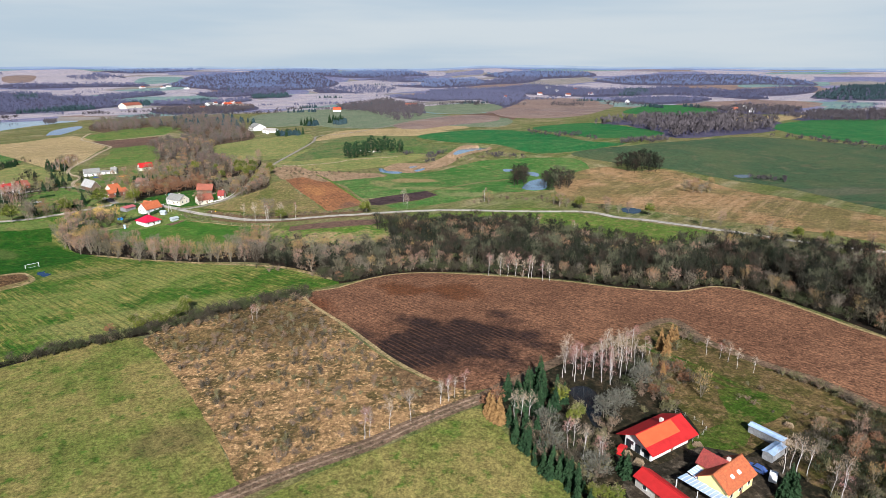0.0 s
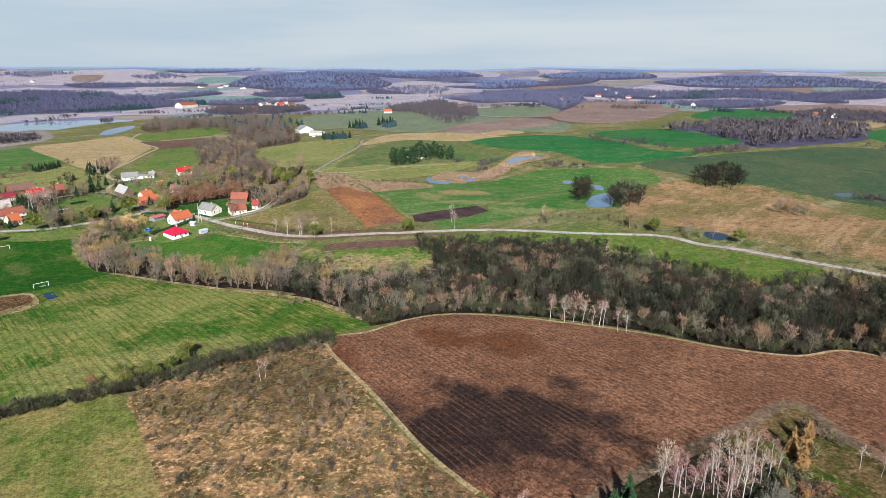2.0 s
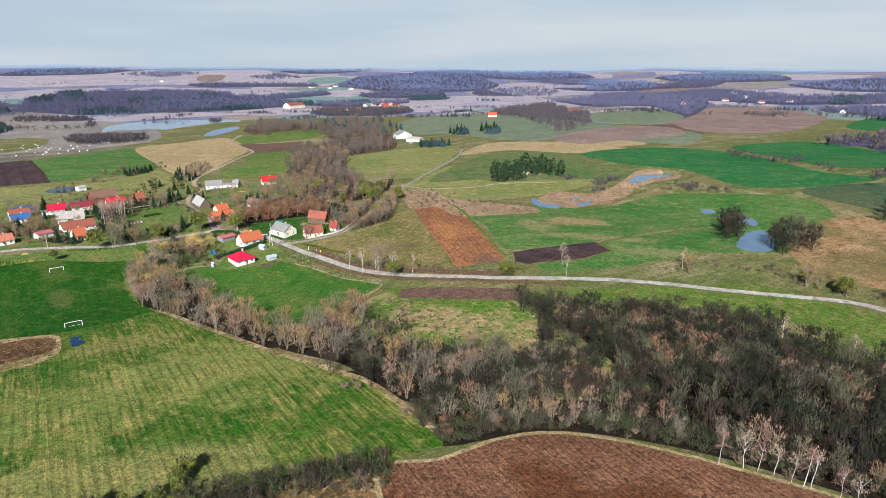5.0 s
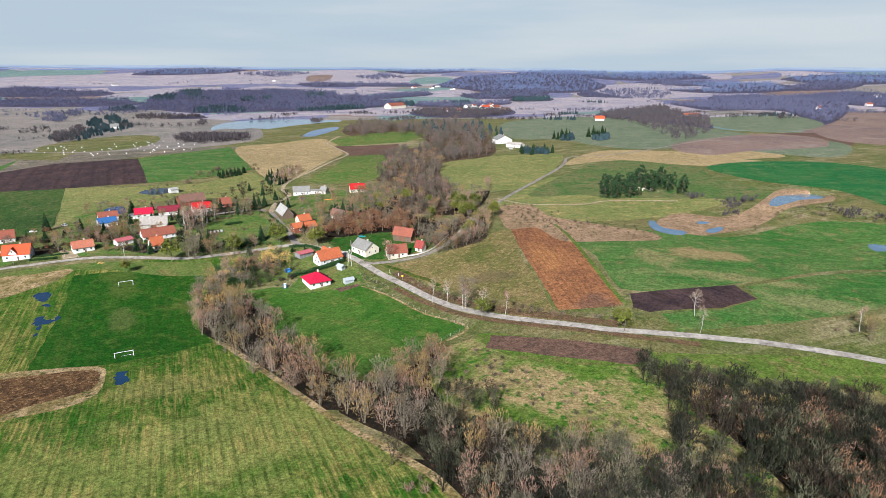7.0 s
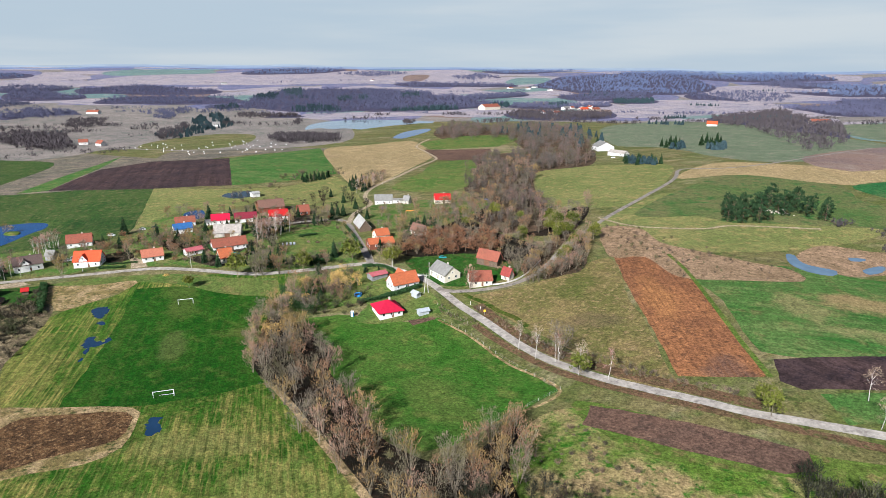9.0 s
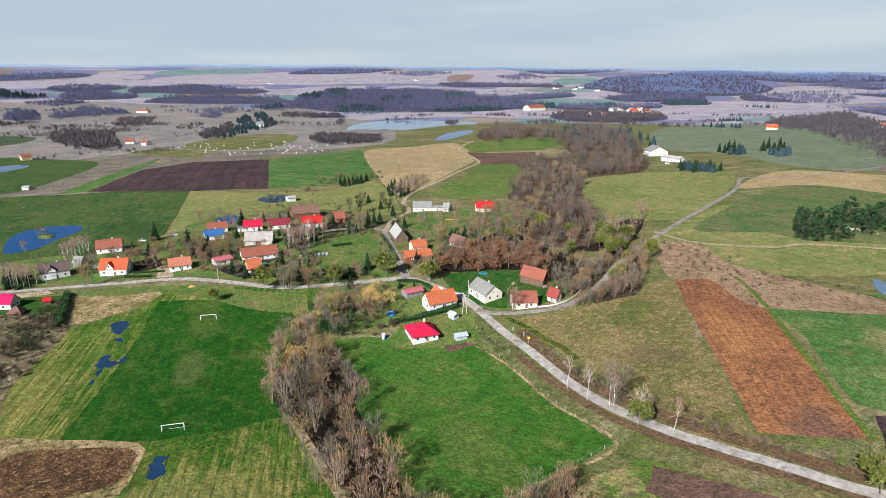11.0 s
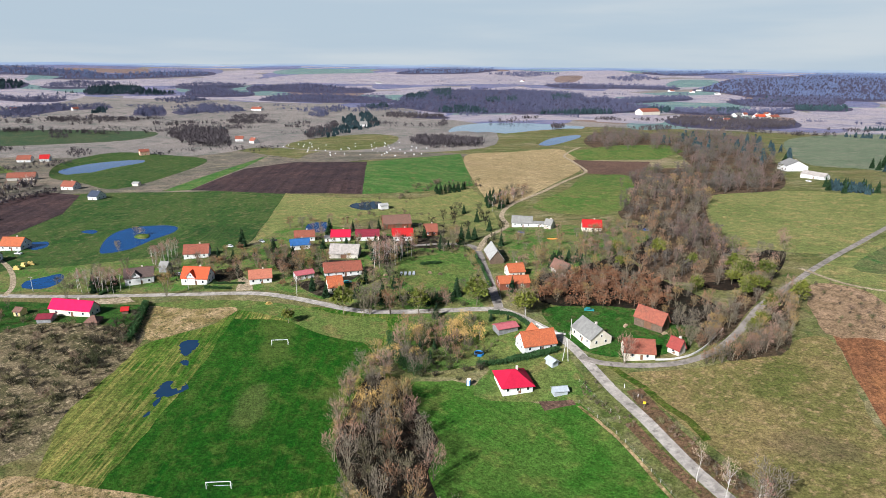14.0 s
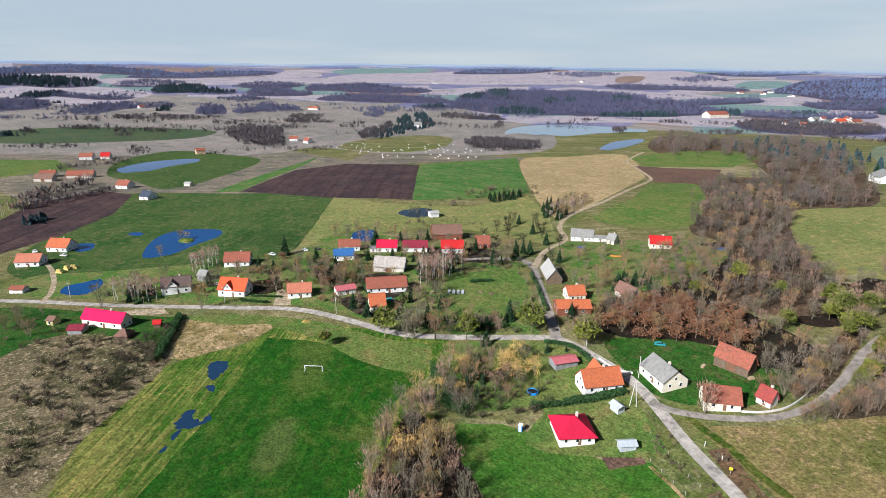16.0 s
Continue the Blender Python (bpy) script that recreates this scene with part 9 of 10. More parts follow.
far_wood("hedge line of bare trees", "bare", [(-805, 822), (-860, 881), (-750, 903), (-691, 864), (-730, 799)], 200, 8, 11, 76)


# ---- small things ----

HEDGE_LEAF = twigs("hedge_leaves", (0.02, 0.055, 0.018, 1), (0.045, 0.09, 0.03, 1))
POST = plain("grey_post", (0.36, 0.33, 0.28, 1), 0.9, 0.1, 0.25, 0.5)
CONCRETE = plain("concrete", (0.45, 0.43, 0.40, 1), 0.9, 0.1, 0.2, 0.8)
WIRE = plain("wire", (0.25, 0.25, 0.25, 1), 0.5, 0.3, 0.1)
WHITE_PAINT = plain("white_paint", (0.78, 0.78, 0.76, 1), 0.5, 0.3, 0.06)
POOL_BLUE = plain("pool_vinyl", (0.03, 0.22, 0.55, 1), 0.4, 0.4, 0.08)
STRAW_MAT = plain("straw", (0.62, 0.45, 0.16, 1), 0.95, 0.05, 0.3, 0.4)
CANOE_MAT = plain("orange_plastic", (0.65, 0.26, 0.05, 1), 0.45, 0.4, 0.08)
YELLOW_PAINT = plain("yellow_paint", (0.75, 0.48, 0.02, 1), 0.5, 0.3, 0.06)
WRAP = plain("bale_wrap", (0.78, 0.79, 0.78, 1), 0.4, 0.4, 0.08)
TYRE = plain("tyre_rubber", (0.02, 0.02, 0.02, 1), 0.8, 0.2, 0.1)
LOG = plain("split_logs", (0.30, 0.22, 0.14, 1), 0.9, 0.1, 0.4, 0.2)
CAR_WHITE, CAR_DARK = plain("white_car_paint", (0.7, 0.7, 0.7, 1), 0.25, 0.5, 0.04), plain("dark_car_paint", (0.03, 0.035, 0.045, 1), 0.25, 0.5, 0.04)
CAR_BLUE, CAR_TEAL = plain("blue_car_paint", (0.05, 0.09, 0.24, 1), 0.25, 0.5, 0.04), plain("teal_car_paint", (0.03, 0.22, 0.22, 1), 0.25, 0.5, 0.04)
CAR_RED = plain("red_car_paint", (0.45, 0.02, 0.02, 1), 0.25, 0.5, 0.04)
thing_rnd = random.Random(23)


def tube_part(name, segments, mat, parent, sides=8, label=""):
    s = Shape()
    for p, q, r0, r1 in segments:
        s.tube(p, q, r0, r1, sides)
    return part(name, s.v, s.f, mat, parent, label)


def stand(name, x, y, turn=0.0):
    root = new(name)
    root.matrix_basis = pose(x, y, float(height(x, y)) + 0.04, 0, 0, turn)
    return root


def goal(x, y, turn):
    root = stand("football_goal", x, y, turn)
    for sx in (-3.2, 3.2):
        tube_part("goal_post", [((sx, 0, -0.1), (sx, 0, 2.3), 0.09, 0.09)], WHITE_PAINT, root)
        tube_part("back_stay", [((sx, 0, 2.4), (sx, 1.4, 0.0), 0.04, 0.04)], WHITE_PAINT, root, 6)
    tube_part("crossbar", [((-3.25, 0, 2.3), (3.25, 0, 2.3), 0.09, 0.09)], WHITE_PAINT, root)
    tube_part("ground_bar", [((-3.2, 1.4, 0.05), (3.2, 1.4, 0.05), 0.04, 0.04)], WHITE_PAINT, root, 6)
    tagged(root, "white metal football goal standing on the grass pitch", "goal", group="goals of the pitch")


def hedge(pts, wide, tall):
    """A clipped evergreen hedge of many small leaves round woody stems."""
    c = spine(pts, 8)
    x0, y0 = c.mean(0)
    z0 = float(height(x0, y0))
    root = new("hedge")
    root.matrix_basis = pose(float(x0), float(y0), z0)
    leaves, stems = Shape(), Shape()
    length = float(np.sum(np.hypot(*np.diff(c, axis=0).T)))
    n = int(min(4200, length * wide * tall * 55))
    for i in range(n):
        t = thing_rnd.random() * (len(c) - 1)
        k = min(int(t), len(c) - 2)
        p = c[k] + (c[k + 1] - c[k]) * (t - k)
        h = tall * (0.82 + 0.3 * noise.noise(Vector((p[0] * 0.4, p[1] * 0.4, 1.0))))
        z = h * thing_rnd.random() ** 0.6
        w = wide * (1.0 - 0.25 * z / tall)
        a, r = thing_rnd.uniform(0, 6.28), w / 2 * math.sqrt(thing_rnd.random())
        gx, gy = p[0] + r * math.cos(a), p[1] + r * math.sin(a)
        leaves.leaf((gx - x0, gy - y0, float(height(gx, gy)) - z0 + z), 0.46, thing_rnd)
    for p in c[::2]:
        g = float(height(p[0], p[1])) - z0
        stems.tube((p[0] - x0, p[1] - y0, g - 0.1), (p[0] - x0, p[1] - y0, g + tall * 0.8), 0.05, 0.02, 4)
    part("foliage", leaves.v, leaves.f, HEDGE_LEAF, root)
    part("stem", stems.v, stems.f, BARK, root)
    tagged(root, "dense dark green evergreen hedge along a garden", "hedge", group="garden hedges")


def fence(pts, step, tall):
    c = spine(pts, 12)
    d = np.r_[0, np.cumsum(np.hypot(*np.diff(c, axis=0).T))]
    at = np.arange(0, d[-1], step)
    px, py = np.interp(at, d, c[:, 0]), np.interp(at, d, c[:, 1])
    x0, y0 = float(px.mean()), float(py.mean())
    z0 = float(height(x0, y0))
    root = new("fence")
    root.matrix_basis = pose(x0, y0, z0)
    tops = []
    s = Shape()
    s.tube((0, 0, -0.3), (0, 0, tall), 0.07, 0.06, 6)
    me = None
    for x, y in zip(px, py):
        z = float(height(x, y)) - z0
        if me is None:
            ob = part("post", s.v, s.f, POST, root)
            me = ob.data
        else:
            ob = new("post", me)
            ob.parent = root
        ob.location = (float(x) - x0, float(y) - y0, z)
        tops.append(Vector((float(x) - x0, float(y) - y0, z)))
    for h in (0.45, 0.95):
        tube_part("wire", [(p + Vector((0, 0, h * tall)), q + Vector((0, 0, h * tall)), 0.012, 0.012) for p, q in zip(tops, tops[1:])], WIRE, root, 3)
    tagged(root, "wire fence on pale wooden posts along a field edge", "fence", group="field fences")


def low_wall(pts, tall):
    c = spine(pts, 6)
    x0, y0 = c.mean(0)
    z0 = float(height(x0, y0))
    d = np.gradient(c, axis=0)
    d /= np.hypot(d[:, 0], d[:, 1])[:, None]
    n = np.stack([-d[:, 1], d[:, 0]], 1) * 0.15
    v, f = [], []
    for p, k in zip(c, n):
        g = float(height(p[0], p[1])) - z0
        for q, z in ((p - k, -0.3), (p + k, -0.3), (p + k, tall), (p - k, tall)):
            v.append((q[0] - x0, q[1] - y0, g + z))
    for i in range(len(c) - 1):
        for a in range(4):
            b = (a + 1) % 4
            f.append((4 * i + a, 4 * i + b, 4 * i + 4 + b, 4 * i + 4 + a))
    f += [(3, 2, 1, 0), tuple(len(v) - 4 + k for k in range(4))]
    ob = mesh_object("low_wall", v, f, CONCRETE)
    ob.matrix_basis = pose(float(x0), float(y0), z0)
    tagged(ob, "low pale concrete wall along the lane", "wall")


def pole(x, y, tall):
    root = stand("utility_pole" if tall > 4 else "marker_post", x, y, thing_rnd.uniform(0, 180))
    tube_part("shaft", [((0, 0, -0.4), (0, 0, tall), 0.14 if tall > 4 else 0.09, 0.1 if tall > 4 else 0.08)], CONCRETE if tall > 4 else WHITE_PAINT, root)
    if tall > 4:
        part("crossarm", *box(-0.9, 0.9, -0.06, 0.06, tall - 0.7, tall - 0.55), POST, root)
        for ix in (-0.8, 0.0, 0.8):
            tube_part("insulator", [((ix, 0, tall - 0.55), (ix, 0, tall - 0.35), 0.05, 0.03)], WHITE_PAINT, root, 6)
        tagged(root, "grey utility pole with a short crossarm", "pole", group="poles of the village")
    else:
        tagged(root, "short white marker post beside the road", "post", group="roadside posts")


def a_pole(x, y, tall):
    root = stand("utility_pole", x, y, 30)
    for s in (-1, 1):
        tube_part("leg", [((s * 1.1, 0, -0.4), (s * 0.1, 0, tall), 0.15, 0.1)], CONCRETE, root)
    part("crossarm", *box(-1.0, 1.0, -0.07, 0.07, tall - 0.5, tall - 0.35), POST, root)
    tagged(root, "pale concrete utility pole with two spread legs", "pole", group="poles of the village")


def sign_post(x, y):
    root = stand("road_sign", x, y, 35)
    tube_part("post", [((0, 0, -0.3), (0, 0, 2.6), 0.05, 0.05)], POST, root, 6)
    part("plate", *box(-0.45, 0.45, -0.05, -0.02, 1.7, 2.6), YELLOW_PAINT, root, "yellow sign plate")
    tagged(root, "yellow road sign on a thin post", "sign")


def pool(x, y):
    root = stand("garden_pool", x, y)
    v, f, n = [], [], 28
    for r, z in ((1.85, -0.1), (1.95, 0.95), (1.85, 1.0), (1.75, 0.95), (1.75, 0.0)):
        v += [(r * math.cos(2 * math.pi * i / n), r * math.sin(2 * math.pi * i / n), z) for i in range(n)]
    for k in range(4):
        f += [(k * n + i, k * n + (i + 1) % n, (k + 1) * n + (i + 1) % n, (k + 1) * n + i) for i in range(n)]
    part("pool_wall", v, f, POOL_BLUE, root)
    part("water", [(1.76 * math.cos(2 * math.pi * i / n), 1.76 * math.sin(2 * math.pi * i / n), 0.6) for i in range(n)], [tuple(range(n))], WATER_DARK, root, "dark still water")
    tagged(root, "round blue above-ground garden pool on grass", "pool")


def toilet_cabin(x, y):
    root = stand("toilet_cabin", x, y, 30)
    part("cabin", *box(-0.6, 0.6, -0.6, 0.6, 0, 2.2), POOL_BLUE, root)
    part("door", *box(-0.4, 0.4, -0.64, -0.58, 0.1, 2.0), FRAME, root, "pale door")
    part("cabin_roof", *slope(-0.65, 0.65, -0.65, 2.2, 0.65, 2.35, 0.1), FRAME, root, "pale roof")
    tagged(root, "blue portable toilet cabin on rough grass", "cabin")


def bale_stack(x, y):
    root = stand("bale_stack", x, y, thing_rnd.uniform(0, 90))
    for i, (bx, bz) in enumerate(((-1.3, 0), (0, 0), (1.3, 0), (-0.65, 1.15), (0.65, 1.15))):
        tube_part("bale", [((bx, -0.6, bz + 0.6), (bx, 0.6, bz + 0.6), 0.62, 0.62)], STRAW_MAT, root, 12)
        v = [(bx + 0.62 * math.cos(2 * math.pi * k / 12), -0.6, bz + 0.6 + 0.62 * math.sin(2 * math.pi * k / 12)) for k in range(12)]
        part("bale_end", v, [tuple(range(12))], STRAW_MAT, root)
    tagged(root, "stack of round yellow straw bales", "bales", group="straw bales")


def straw_heap(x, y):
    root = stand("straw_heap", x, y)
    s = Shape()
    for _ in range(500):
        a, r = thing_rnd.uniform(0, 6.28), 1.5 * math.sqrt(thing_rnd.random())
        z = 1.3 * (1 - r / 1.5) * thing_rnd.random()
        p = Vector((r * math.cos(a), r * math.sin(a), z))
        s.blade(p, p + Vector((thing_rnd.gauss(0, 0.3), thing_rnd.gauss(0, 0.3), thing_rnd.gauss(0.1, 0.15))), 0.12, thing_rnd)
    part("straw", s.v, s.f, STRAW_MAT, root)
    tagged(root, "loose heap of yellow straw at the pitch edge", "straw heap")


def stone_heap(x, y):
    """A long heap of pale field stones cleared from the slope."""
    rnd = random.Random(61)
    heap = tagged(new("stone_heap"), "heap of pale grey field stones among pines", "stones")
    heap.matrix_basis = pose(x, y, float(height(x, y)))
    for _ in range(46):
        px, py, r = rnd.gauss(0, 6.0), rnd.gauss(0, 3.2), rnd.uniform(0.4, 1.1)
        pz = float(height(x + px, y + py) - height(x, y))
        bm = bmesh.new()
        bmesh.ops.create_icosphere(bm, subdivisions=1, radius=r)
        for v in bm.verts:
            v.co *= rnd.uniform(0.75, 1.15)
        rows = [tuple(v.co) for v in bm.verts]
        bm.verts.index_update()
        faces = [tuple(v.index for v in f.verts) for f in bm.faces]
        bm.free()
        part("stone", [(px + a, py + b, pz + r * 0.3 + c * 0.6) for a, b, c in rows], faces, CHIMNEY, heap)


def canoe(x, y):
    v, f, n = [], [], 11
    for i in range(n):
        t = 2 * i / (n - 1) - 1
        w, z = 0.75 * (1 - t * t) + 0.02, 0.25 * t * t
        v += [(3.2 * t, -w, 0.55 + z), (3.2 * t, -w * 0.6, 0.05 + z), (3.2 * t, w * 0.6, 0.05 + z), (3.2 * t, w, 0.55 + z), (3.2 * t, w * 0.8, 0.5 + z), (3.2 * t, 0, 0.2 + z), (3.2 * t, -w * 0.8, 0.5 + z)]
    for i in range(n - 1):
        for k in range(7):
            f.append((7 * i + k, 7 * i + (k + 1) % 7, 7 * i + 7 + (k + 1) % 7, 7 * i + 7 + k))
    ob = mesh_object("boat", v, f, CANOE_MAT)
    ob.matrix_basis = pose(x, y, float(height(x, y)) + 0.05, 0, 0, 50)
    tagged(ob, "orange plastic boat lying on the grass", "boat")


def car(x, y, paint, turn):
    root = stand("car", x, y, turn)
    prof = [(-2.1, 0.35), (2.1, 0.35), (2.15, 0.7), (1.95, 0.88), (1.0, 0.98), (0.45, 1.42), (-1.1, 1.45), (-1.8, 1.0), (-2.1, 0.9)]
    v = [(a, sy, b) for sy in (-0.82, 0.82) for a, b in prof]
    n = len(prof)
    part("body", v, [tuple(range(n)), tuple(range(2 * n - 1, n - 1, -1))] + [((i + 1) % n, i, n + i, n + (i + 1) % n) for i in range(n)], paint, root)
    glass = [(0.92, 1.0), (0.42, 1.38), (-1.05, 1.4), (-1.65, 1.02)]
    for sy in (-0.835, 0.835):
        gv = [(a, sy, b) for a, b in glass] + [(a, sy * 0.98, b) for a, b in glass]
        part("side_window", gv, [(0, 1, 2, 3), (7, 6, 5, 4), (0, 4, 5, 1), (1, 5, 6, 2), (2, 6, 7, 3), (3, 7, 4, 0)], PANE, root, "dark side glass")
    part("windscreen", [(1.02, -0.7, 1.0), (1.02, 0.7, 1.0), (0.5, 0.66, 1.41), (0.5, -0.66, 1.41), (0.98, -0.7, 0.97), (0.98, 0.7, 0.97), (0.46, 0.66, 1.38), (0.46, -0.66, 1.38)], [(0, 1, 2, 3), (7, 6, 5, 4), (0, 4, 5, 1), (1, 5, 6, 2), (2, 6, 7, 3), (3, 7, 4, 0)], PANE, root, "dark windscreen")
    for wx in (-1.3, 1.3):
        for wy in (-0.78, 0.78):
            tube_part("wheel", [((wx, wy - 0.1, 0.31), (wx, wy + 0.1, 0.31), 0.31, 0.31)], TYRE, root, 12)
    tone = {"white_car_paint": "white", "dark_car_paint": "dark", "blue_car_paint": "blue", "teal_car_paint": "teal", "red_car_paint": "red"}[paint.name]
    tagged(root, tone + " car parked beside a village house", "car", group="parked cars")


BALE_MESH = []


def silage_bale(x, y):
    if not BALE_MESH:
        s = Shape()
        s.tube((0, 0, 0), (0, 0, 1.3), 0.85, 0.85, 12)
        n = len(s.v)
        s.v += [(0, 0, 1.36)]
        s.f += [(12 + i, 12 + (i + 1) % 12, n) for i in range(12)]
        me = bpy.data.meshes.new("silage_bale")
        me.from_pydata(s.v, [], s.f)
        me.materials.append(WRAP)
        BALE_MESH.append(me)
    ob = new("silage_bale", BALE_MESH[0])
    k = thing_rnd.uniform(0.7, 0.95)
    ob.matrix_basis = pose(float(x), float(y), float(height(x, y)), 0, 0, thing_rnd.uniform(0, 90)) @ Matrix.Diagonal((k, k, k, 1))
    tagged(ob, "white wrapped silage bale standing in a pasture", "bale", group="silage bales in the pasture")


LOG_MESH = []


def wood_pile(x, y):
    root = stand("wood_pile", x, y, thing_rnd.uniform(0, 180))
    if not LOG_MESH:
        s = Shape()
        s.tube((0, -0.5, 0), (0, 0.5, 0), 0.2, 0.18, 7)
        me = bpy.data.meshes.new("log")
        me.from_pydata(s.v, [], s.f)
        me.materials.append(LOG)
        LOG_MESH.append(me)
    for r in range(3):
        for k in range(6 - r):
            ob = new("log", LOG_MESH[0])
            ob.parent = root
            ob.location = (-1.1 + 0.42 * k + 0.21 * r, thing_rnd.uniform(-0.12, 0.12), 0.17 + 0.34 * r)
    tagged(root, "low pile of split firewood logs on the ground", "wood pile", group="wood piles")


def cold_frame(x, y):
    root = stand("cold_frame", x, y, 50)
    part("frame_box", *box(-0.6, 0.6, -2.2, 2.2, -0.1, 0.4), GREYBOARD, root)
    part("lid", *slope(-0.62, 0.62, -2.2, 0.42, 2.2, 0.5, 0.05), MATS["FOIL"], root, "pale foil lid")
    tagged(root, "long garden cold frame with a pale lid", "cold frame", group="cold frames")


GREYBOARD = MATS["GREY_BOARD"]



def canopy(x, y, turn, length, width):
    """Lean-to of blue glass panels between white bars on posts."""
    root = stand("glass_canopy", x, y, turn)
    a, b = length / 2, width / 2
    n = max(4, round(length / 0.9))
    for sx in (-a, 0, a):
        for sy in (-b, b):
            part("post", *box(sx - 0.06, sx + 0.06, sy - 0.06, sy + 0.06, -0.2, 2.3), FRAME, root)
    for i in range(n):
        x0, x1 = -a + length * i / n, -a + length * (i + 1) / n
        part("panel", *slope(x0 + 0.05, x1 - 0.05, -b, 2.32, b, 2.72, 0.05), MATS["BLUE_GREY"], root, "blue-grey glazed roof panel")
        part("bar", *slope(x0 - 0.05, x0 + 0.05, -b, 2.34, b, 2.74, 0.1), FRAME, root)
    tagged(root, "low glazed canopy of blue panels beside the yellow house", "canopy")



def islet(x, y):
    """A low grassy mound in a pond."""
    root = stand("islet", x, y)
    rnd = random.Random(4)
    v, f = [(0.0, 0.0, 0.7)], []
    for ring, (r, z) in enumerate(((2.2, 0.5), (3.6, 0.15), (4.4, -0.4))):
        for k in range(14):
            a = 2 * math.pi * k / 14
            rr = r * rnd.uniform(0.85, 1.15)
            v.append((math.cos(a) * rr * 1.5, math.sin(a) * rr, z))
    for k in range(14):
        j = (k + 1) % 14
        f.append((0, 1 + k, 1 + j))
        for ring in (0, 1):
            b = 1 + ring * 14
            f.append((b + k, b + 14 + k, b + 14 + j, b + j))
    part("mound", v, f, VERGE, root)
    tagged(root, "low grassy islet rising from the blue pond", "islet")


goal(-226.8, 320.3, 54.0)
goal(-294.7, 370.5, 54.0)
hedge([(-229.6, 432.9), (-226.6, 440.6), (-223.9, 447.3), (-222.5, 452.4)], 1.6, 1.6)
hedge([(-261.3, 454.1), (-252.9, 459.7), (-241.2, 458.0), (-235.9, 457.2)], 1.6, 2.0)
hedge([(-234.3, 421.8), (-228.3, 431.6), (-223.3, 442.5), (-220.1, 451.5)], 2.2, 2.2)
hedge([(-239.3, 457.4), (-229.1, 456.3), (-222.2, 452.6)], 1.5, 1.6)
hedge([(-335.2, 324.6), (-352.7, 333.2), (-370.5, 341.0)], 3.5, 3.0)
hedge([(-374.5, 369.3), (-363.8, 378.2)], 1.5, 1.2)
hedge([(-348.6, 330.2), (-362.5, 336.3), (-374.5, 341.8)], 2.0, 2.4)
hedge([(-287.7, 440.7), (-284.1, 443.9), (-281.1, 449.6)], 2.5, 3.0)
hedge([(-325.8, 504.2), (-304.3, 489.9), (-286.6, 477.4), (-280.7, 473.7)], 1.2, 2.0)
hedge([(-377.2, 374.8), (-366.2, 385.9)], 1.2, 1.0)
hedge([(-400.1, 417.8), (-386.0, 422.9), (-365.9, 417.9)], 1.5, 1.8)
hedge([(-360.6, 424.7), (-338.9, 417.7), (-329.8, 411.3)], 1.5, 2.0)
hedge([(-402.0, 328.4), (-405.6, 335.1), (-403.6, 339.7)], 1.8, 1.6)
hedge([(-328.1, 468.7), (-323.6, 477.6)], 2.0, 1.6)
fence([(67.4, 168.0), (74.8, 159.9), (68.7, 152.5)], 2.5, 1.2)
canopy(64.7, 133.3, 130, 10.0, 3.4)
canopy(65.9, 139.0, 40, 5.4, 2.4)
hedge([(-270.3, 406.6), (-254.5, 400.1), (-244.3, 401.2)], 4.0, 5.0)
fence([(-193.1, 429.9), (-171.6, 422.6), (-143.7, 407.2), (-117.5, 395.7)], 5.0, 1.2)
fence([(-117.5, 395.7), (-124.4, 373.9), (-127.8, 361.6)], 5.0, 1.2)
fence([(-201.0, 440.1), (-185.8, 433.8), (-176.5, 430.1)], 5.0, 1.2)
fence([(-274.9, 473.9), (-260.0, 461.3)], 2.5, 1.3)
fence([(-231.5, 460.6), (-220.6, 465.6), (-214.0, 461.6)], 2.5, 1.2)
low_wall([(-188.9, 469.0), (-184.3, 473.1), (-180.8, 479.5), (-180.0, 488.2), (-180.9, 497.3), (-181.7, 505.0)], 0.7)
low_wall([(-240.3, 461.5), (-231.5, 460.6), (-225.9, 463.0)], 0.8)
pole(-408.4, 329.4, 8.0)
pole(-431.7, 304.4, 8.0)
pole(-333.7, 398.1, 8.0)
pole(-377.6, 362.4, 8.0)
pole(-248.3, 463.2, 9.0)
pole(-222.8, 462.2, 8.5)
a_pole(-213.6, 447.9, 9.5)
pole(-187.1, 447.0, 1.6)
sign_post(-175.4, 440.5)
pole(-180.3, 444.7, 1.4)
pole(-128.7, 418.1, 1.4)
pool(-240.1, 427.9)
toilet_cabin(-227.4, 410.9)
bale_stack(-483.1, 306.5)
bale_stack(-478.8, 302.7)
bale_stack(-483.1, 309.7)
islet(-504.1, 374.2)
straw_heap(-334.3, 384.1)
canoe(-313.1, 558.0)
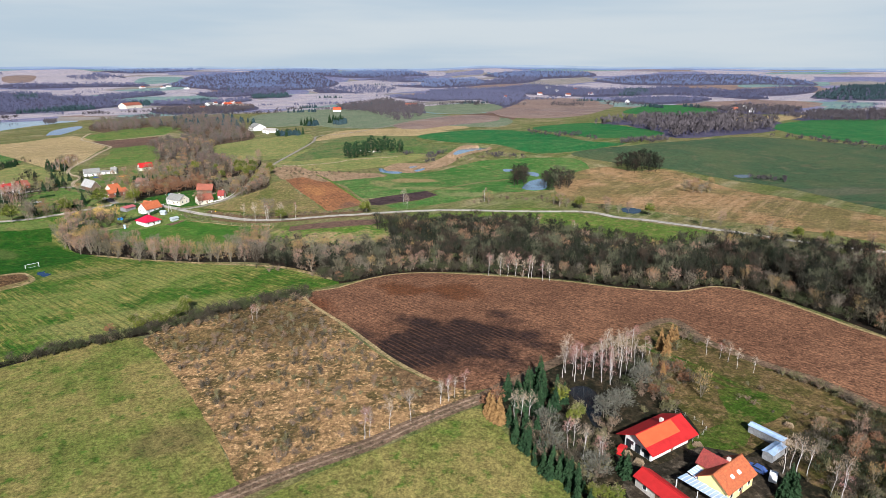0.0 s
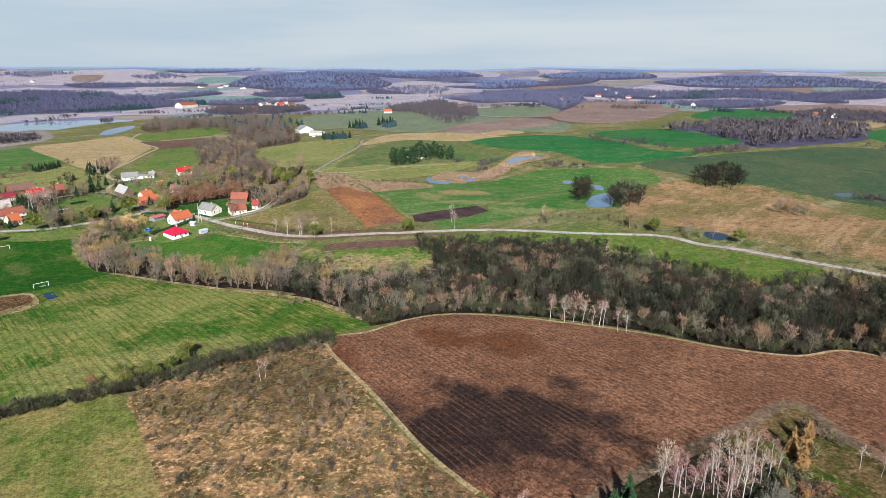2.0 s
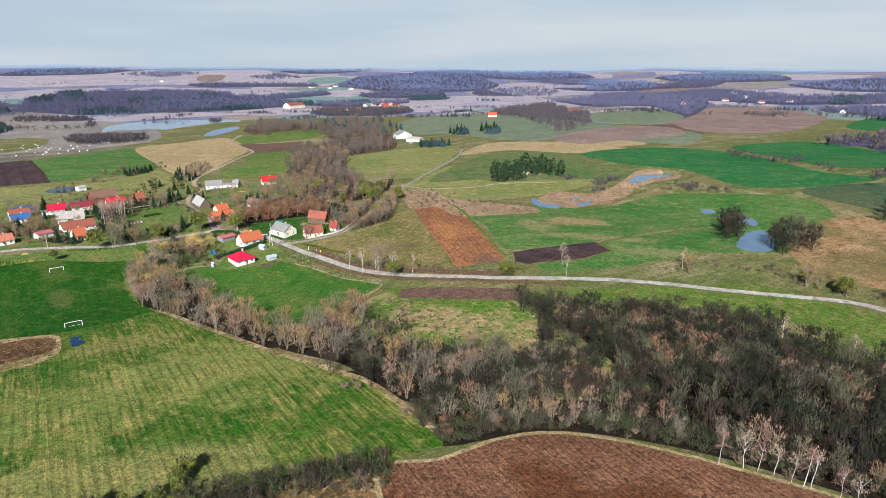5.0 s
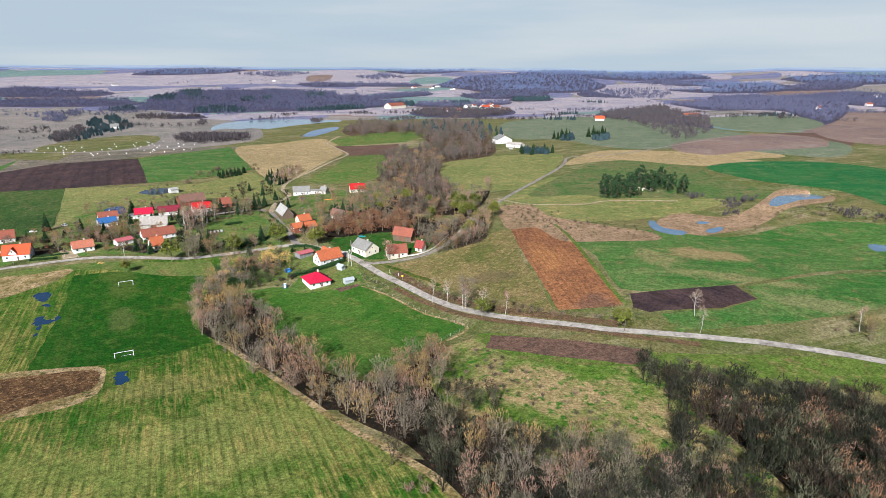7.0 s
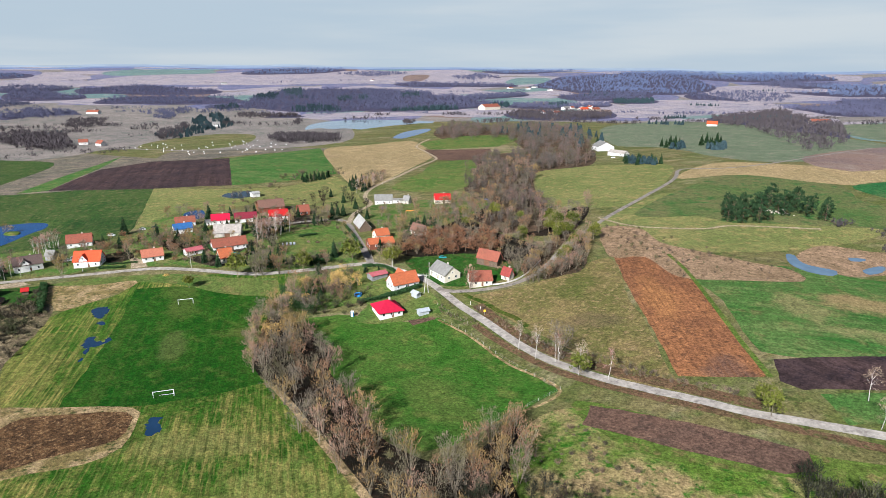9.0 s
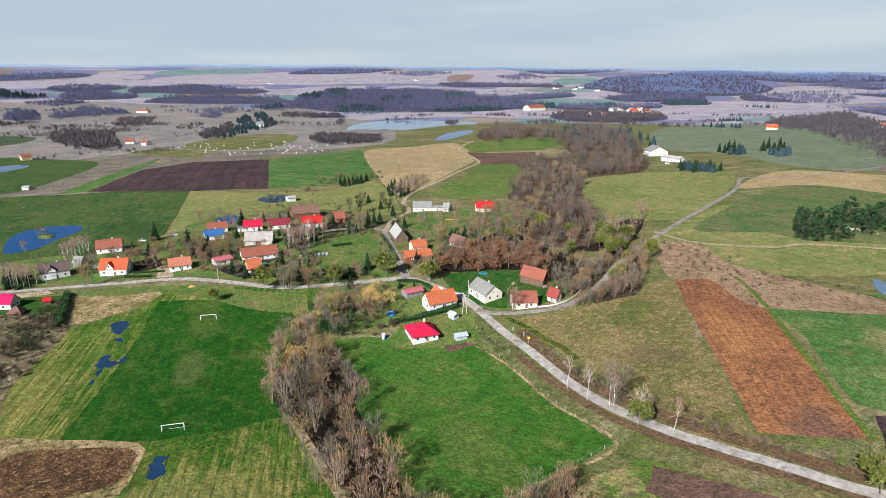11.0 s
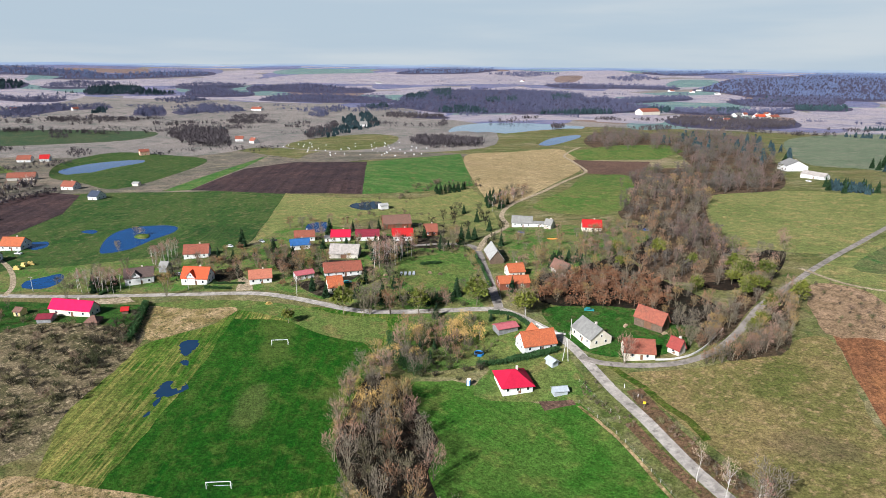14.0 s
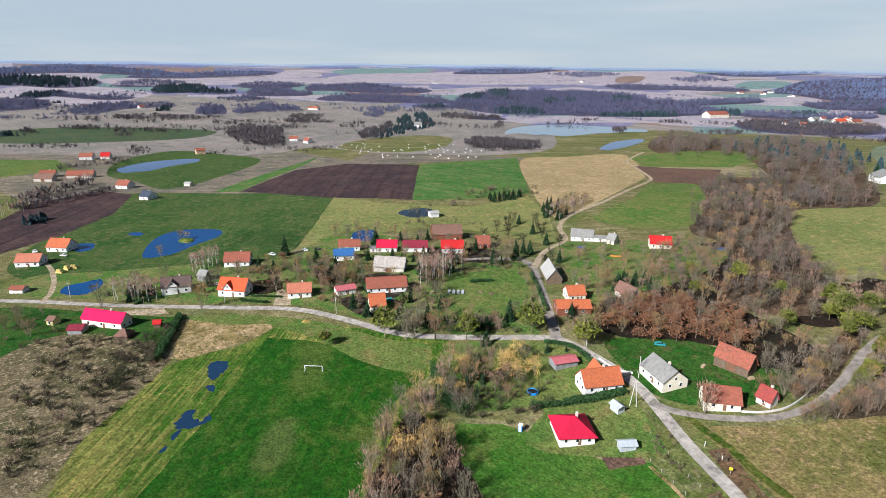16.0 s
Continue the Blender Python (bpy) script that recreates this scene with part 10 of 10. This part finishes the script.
car(-513.2, 307.2, CAR_WHITE, 40)
car(-532.9, 293.6, CAR_WHITE, 20)
car(-427.0, 430.3, CAR_DARK, 70)
car(-435.0, 405.8, CAR_WHITE, 30)
car(-339.1, 558.3, CAR_BLUE, 50)
car(-282.1, 610.5, CAR_BLUE, 30)
car(-331.5, 424.5, CAR_TEAL, 60)
car(-285.3, 609.0, CAR_DARK, 30)
car(-405.9, 370.5, CAR_WHITE, 60)
car(-404.1, 366.3, CAR_WHITE, 60)
car(80.6, 143.3, CAR_BLUE, 130)
car(83.1, 140.6, CAR_WHITE, 60)
car(51.0, 148.3, CAR_RED, 60)
car(-231.5, 485.8, CAR_TEAL, 40)
car(-430.8, 424.1, CAR_WHITE, 10)
car(-275.7, 849.5, CAR_WHITE, 10)
SILAGE = scatter([(-911, 641), (-928, 721), (-873, 767), (-831, 819), (-716, 843), (-657, 782), (-699, 707), (-761, 649)], 58, random.Random(9), 9.0)
for x, y in [(-32, 143), (-23, 159), (-14, 176), (-33, 175)]:
    plant("alder", x, y, 3.4)
for x, y in [(73, 442), (86, 430)]:
    plant("ivy_tree", x, y, 9)
for x, y in [(77, 437), (102, 419), (116, 421), (109, 419)]:
    plant("alder", x, y, 7)
for x, y in [(23, 441)]:
    plant("alder", x, y, 11)
for x, y in SILAGE:
    silage_bale(x, y)
wood_pile(52.1, 147.1)
wood_pile(54.1, 144.2)
wood_pile(70.2, 151.7)
wood_pile(102.5, 161.1)
wood_pile(106.7, 165.2)
wood_pile(96.5, 161.9)
wood_pile(-327.4, 444.6)
wood_pile(-315.1, 463.8)
wood_pile(-309.8, 466.3)
wood_pile(-211.9, 484.1)
wood_pile(-196.6, 488.1)
wood_pile(-448.2, 496.1)
wood_pile(-439.0, 497.2)
cold_frame(-323.9, 451.9)
cold_frame(-322.6, 453.7)
cold_frame(-321.3, 455.4)
cold_frame(-320.1, 457.1)
wood_pile(35.9, 146.1)
wood_pile(37.6, 145.8)


stone_heap(-97, 665)
build_ground()
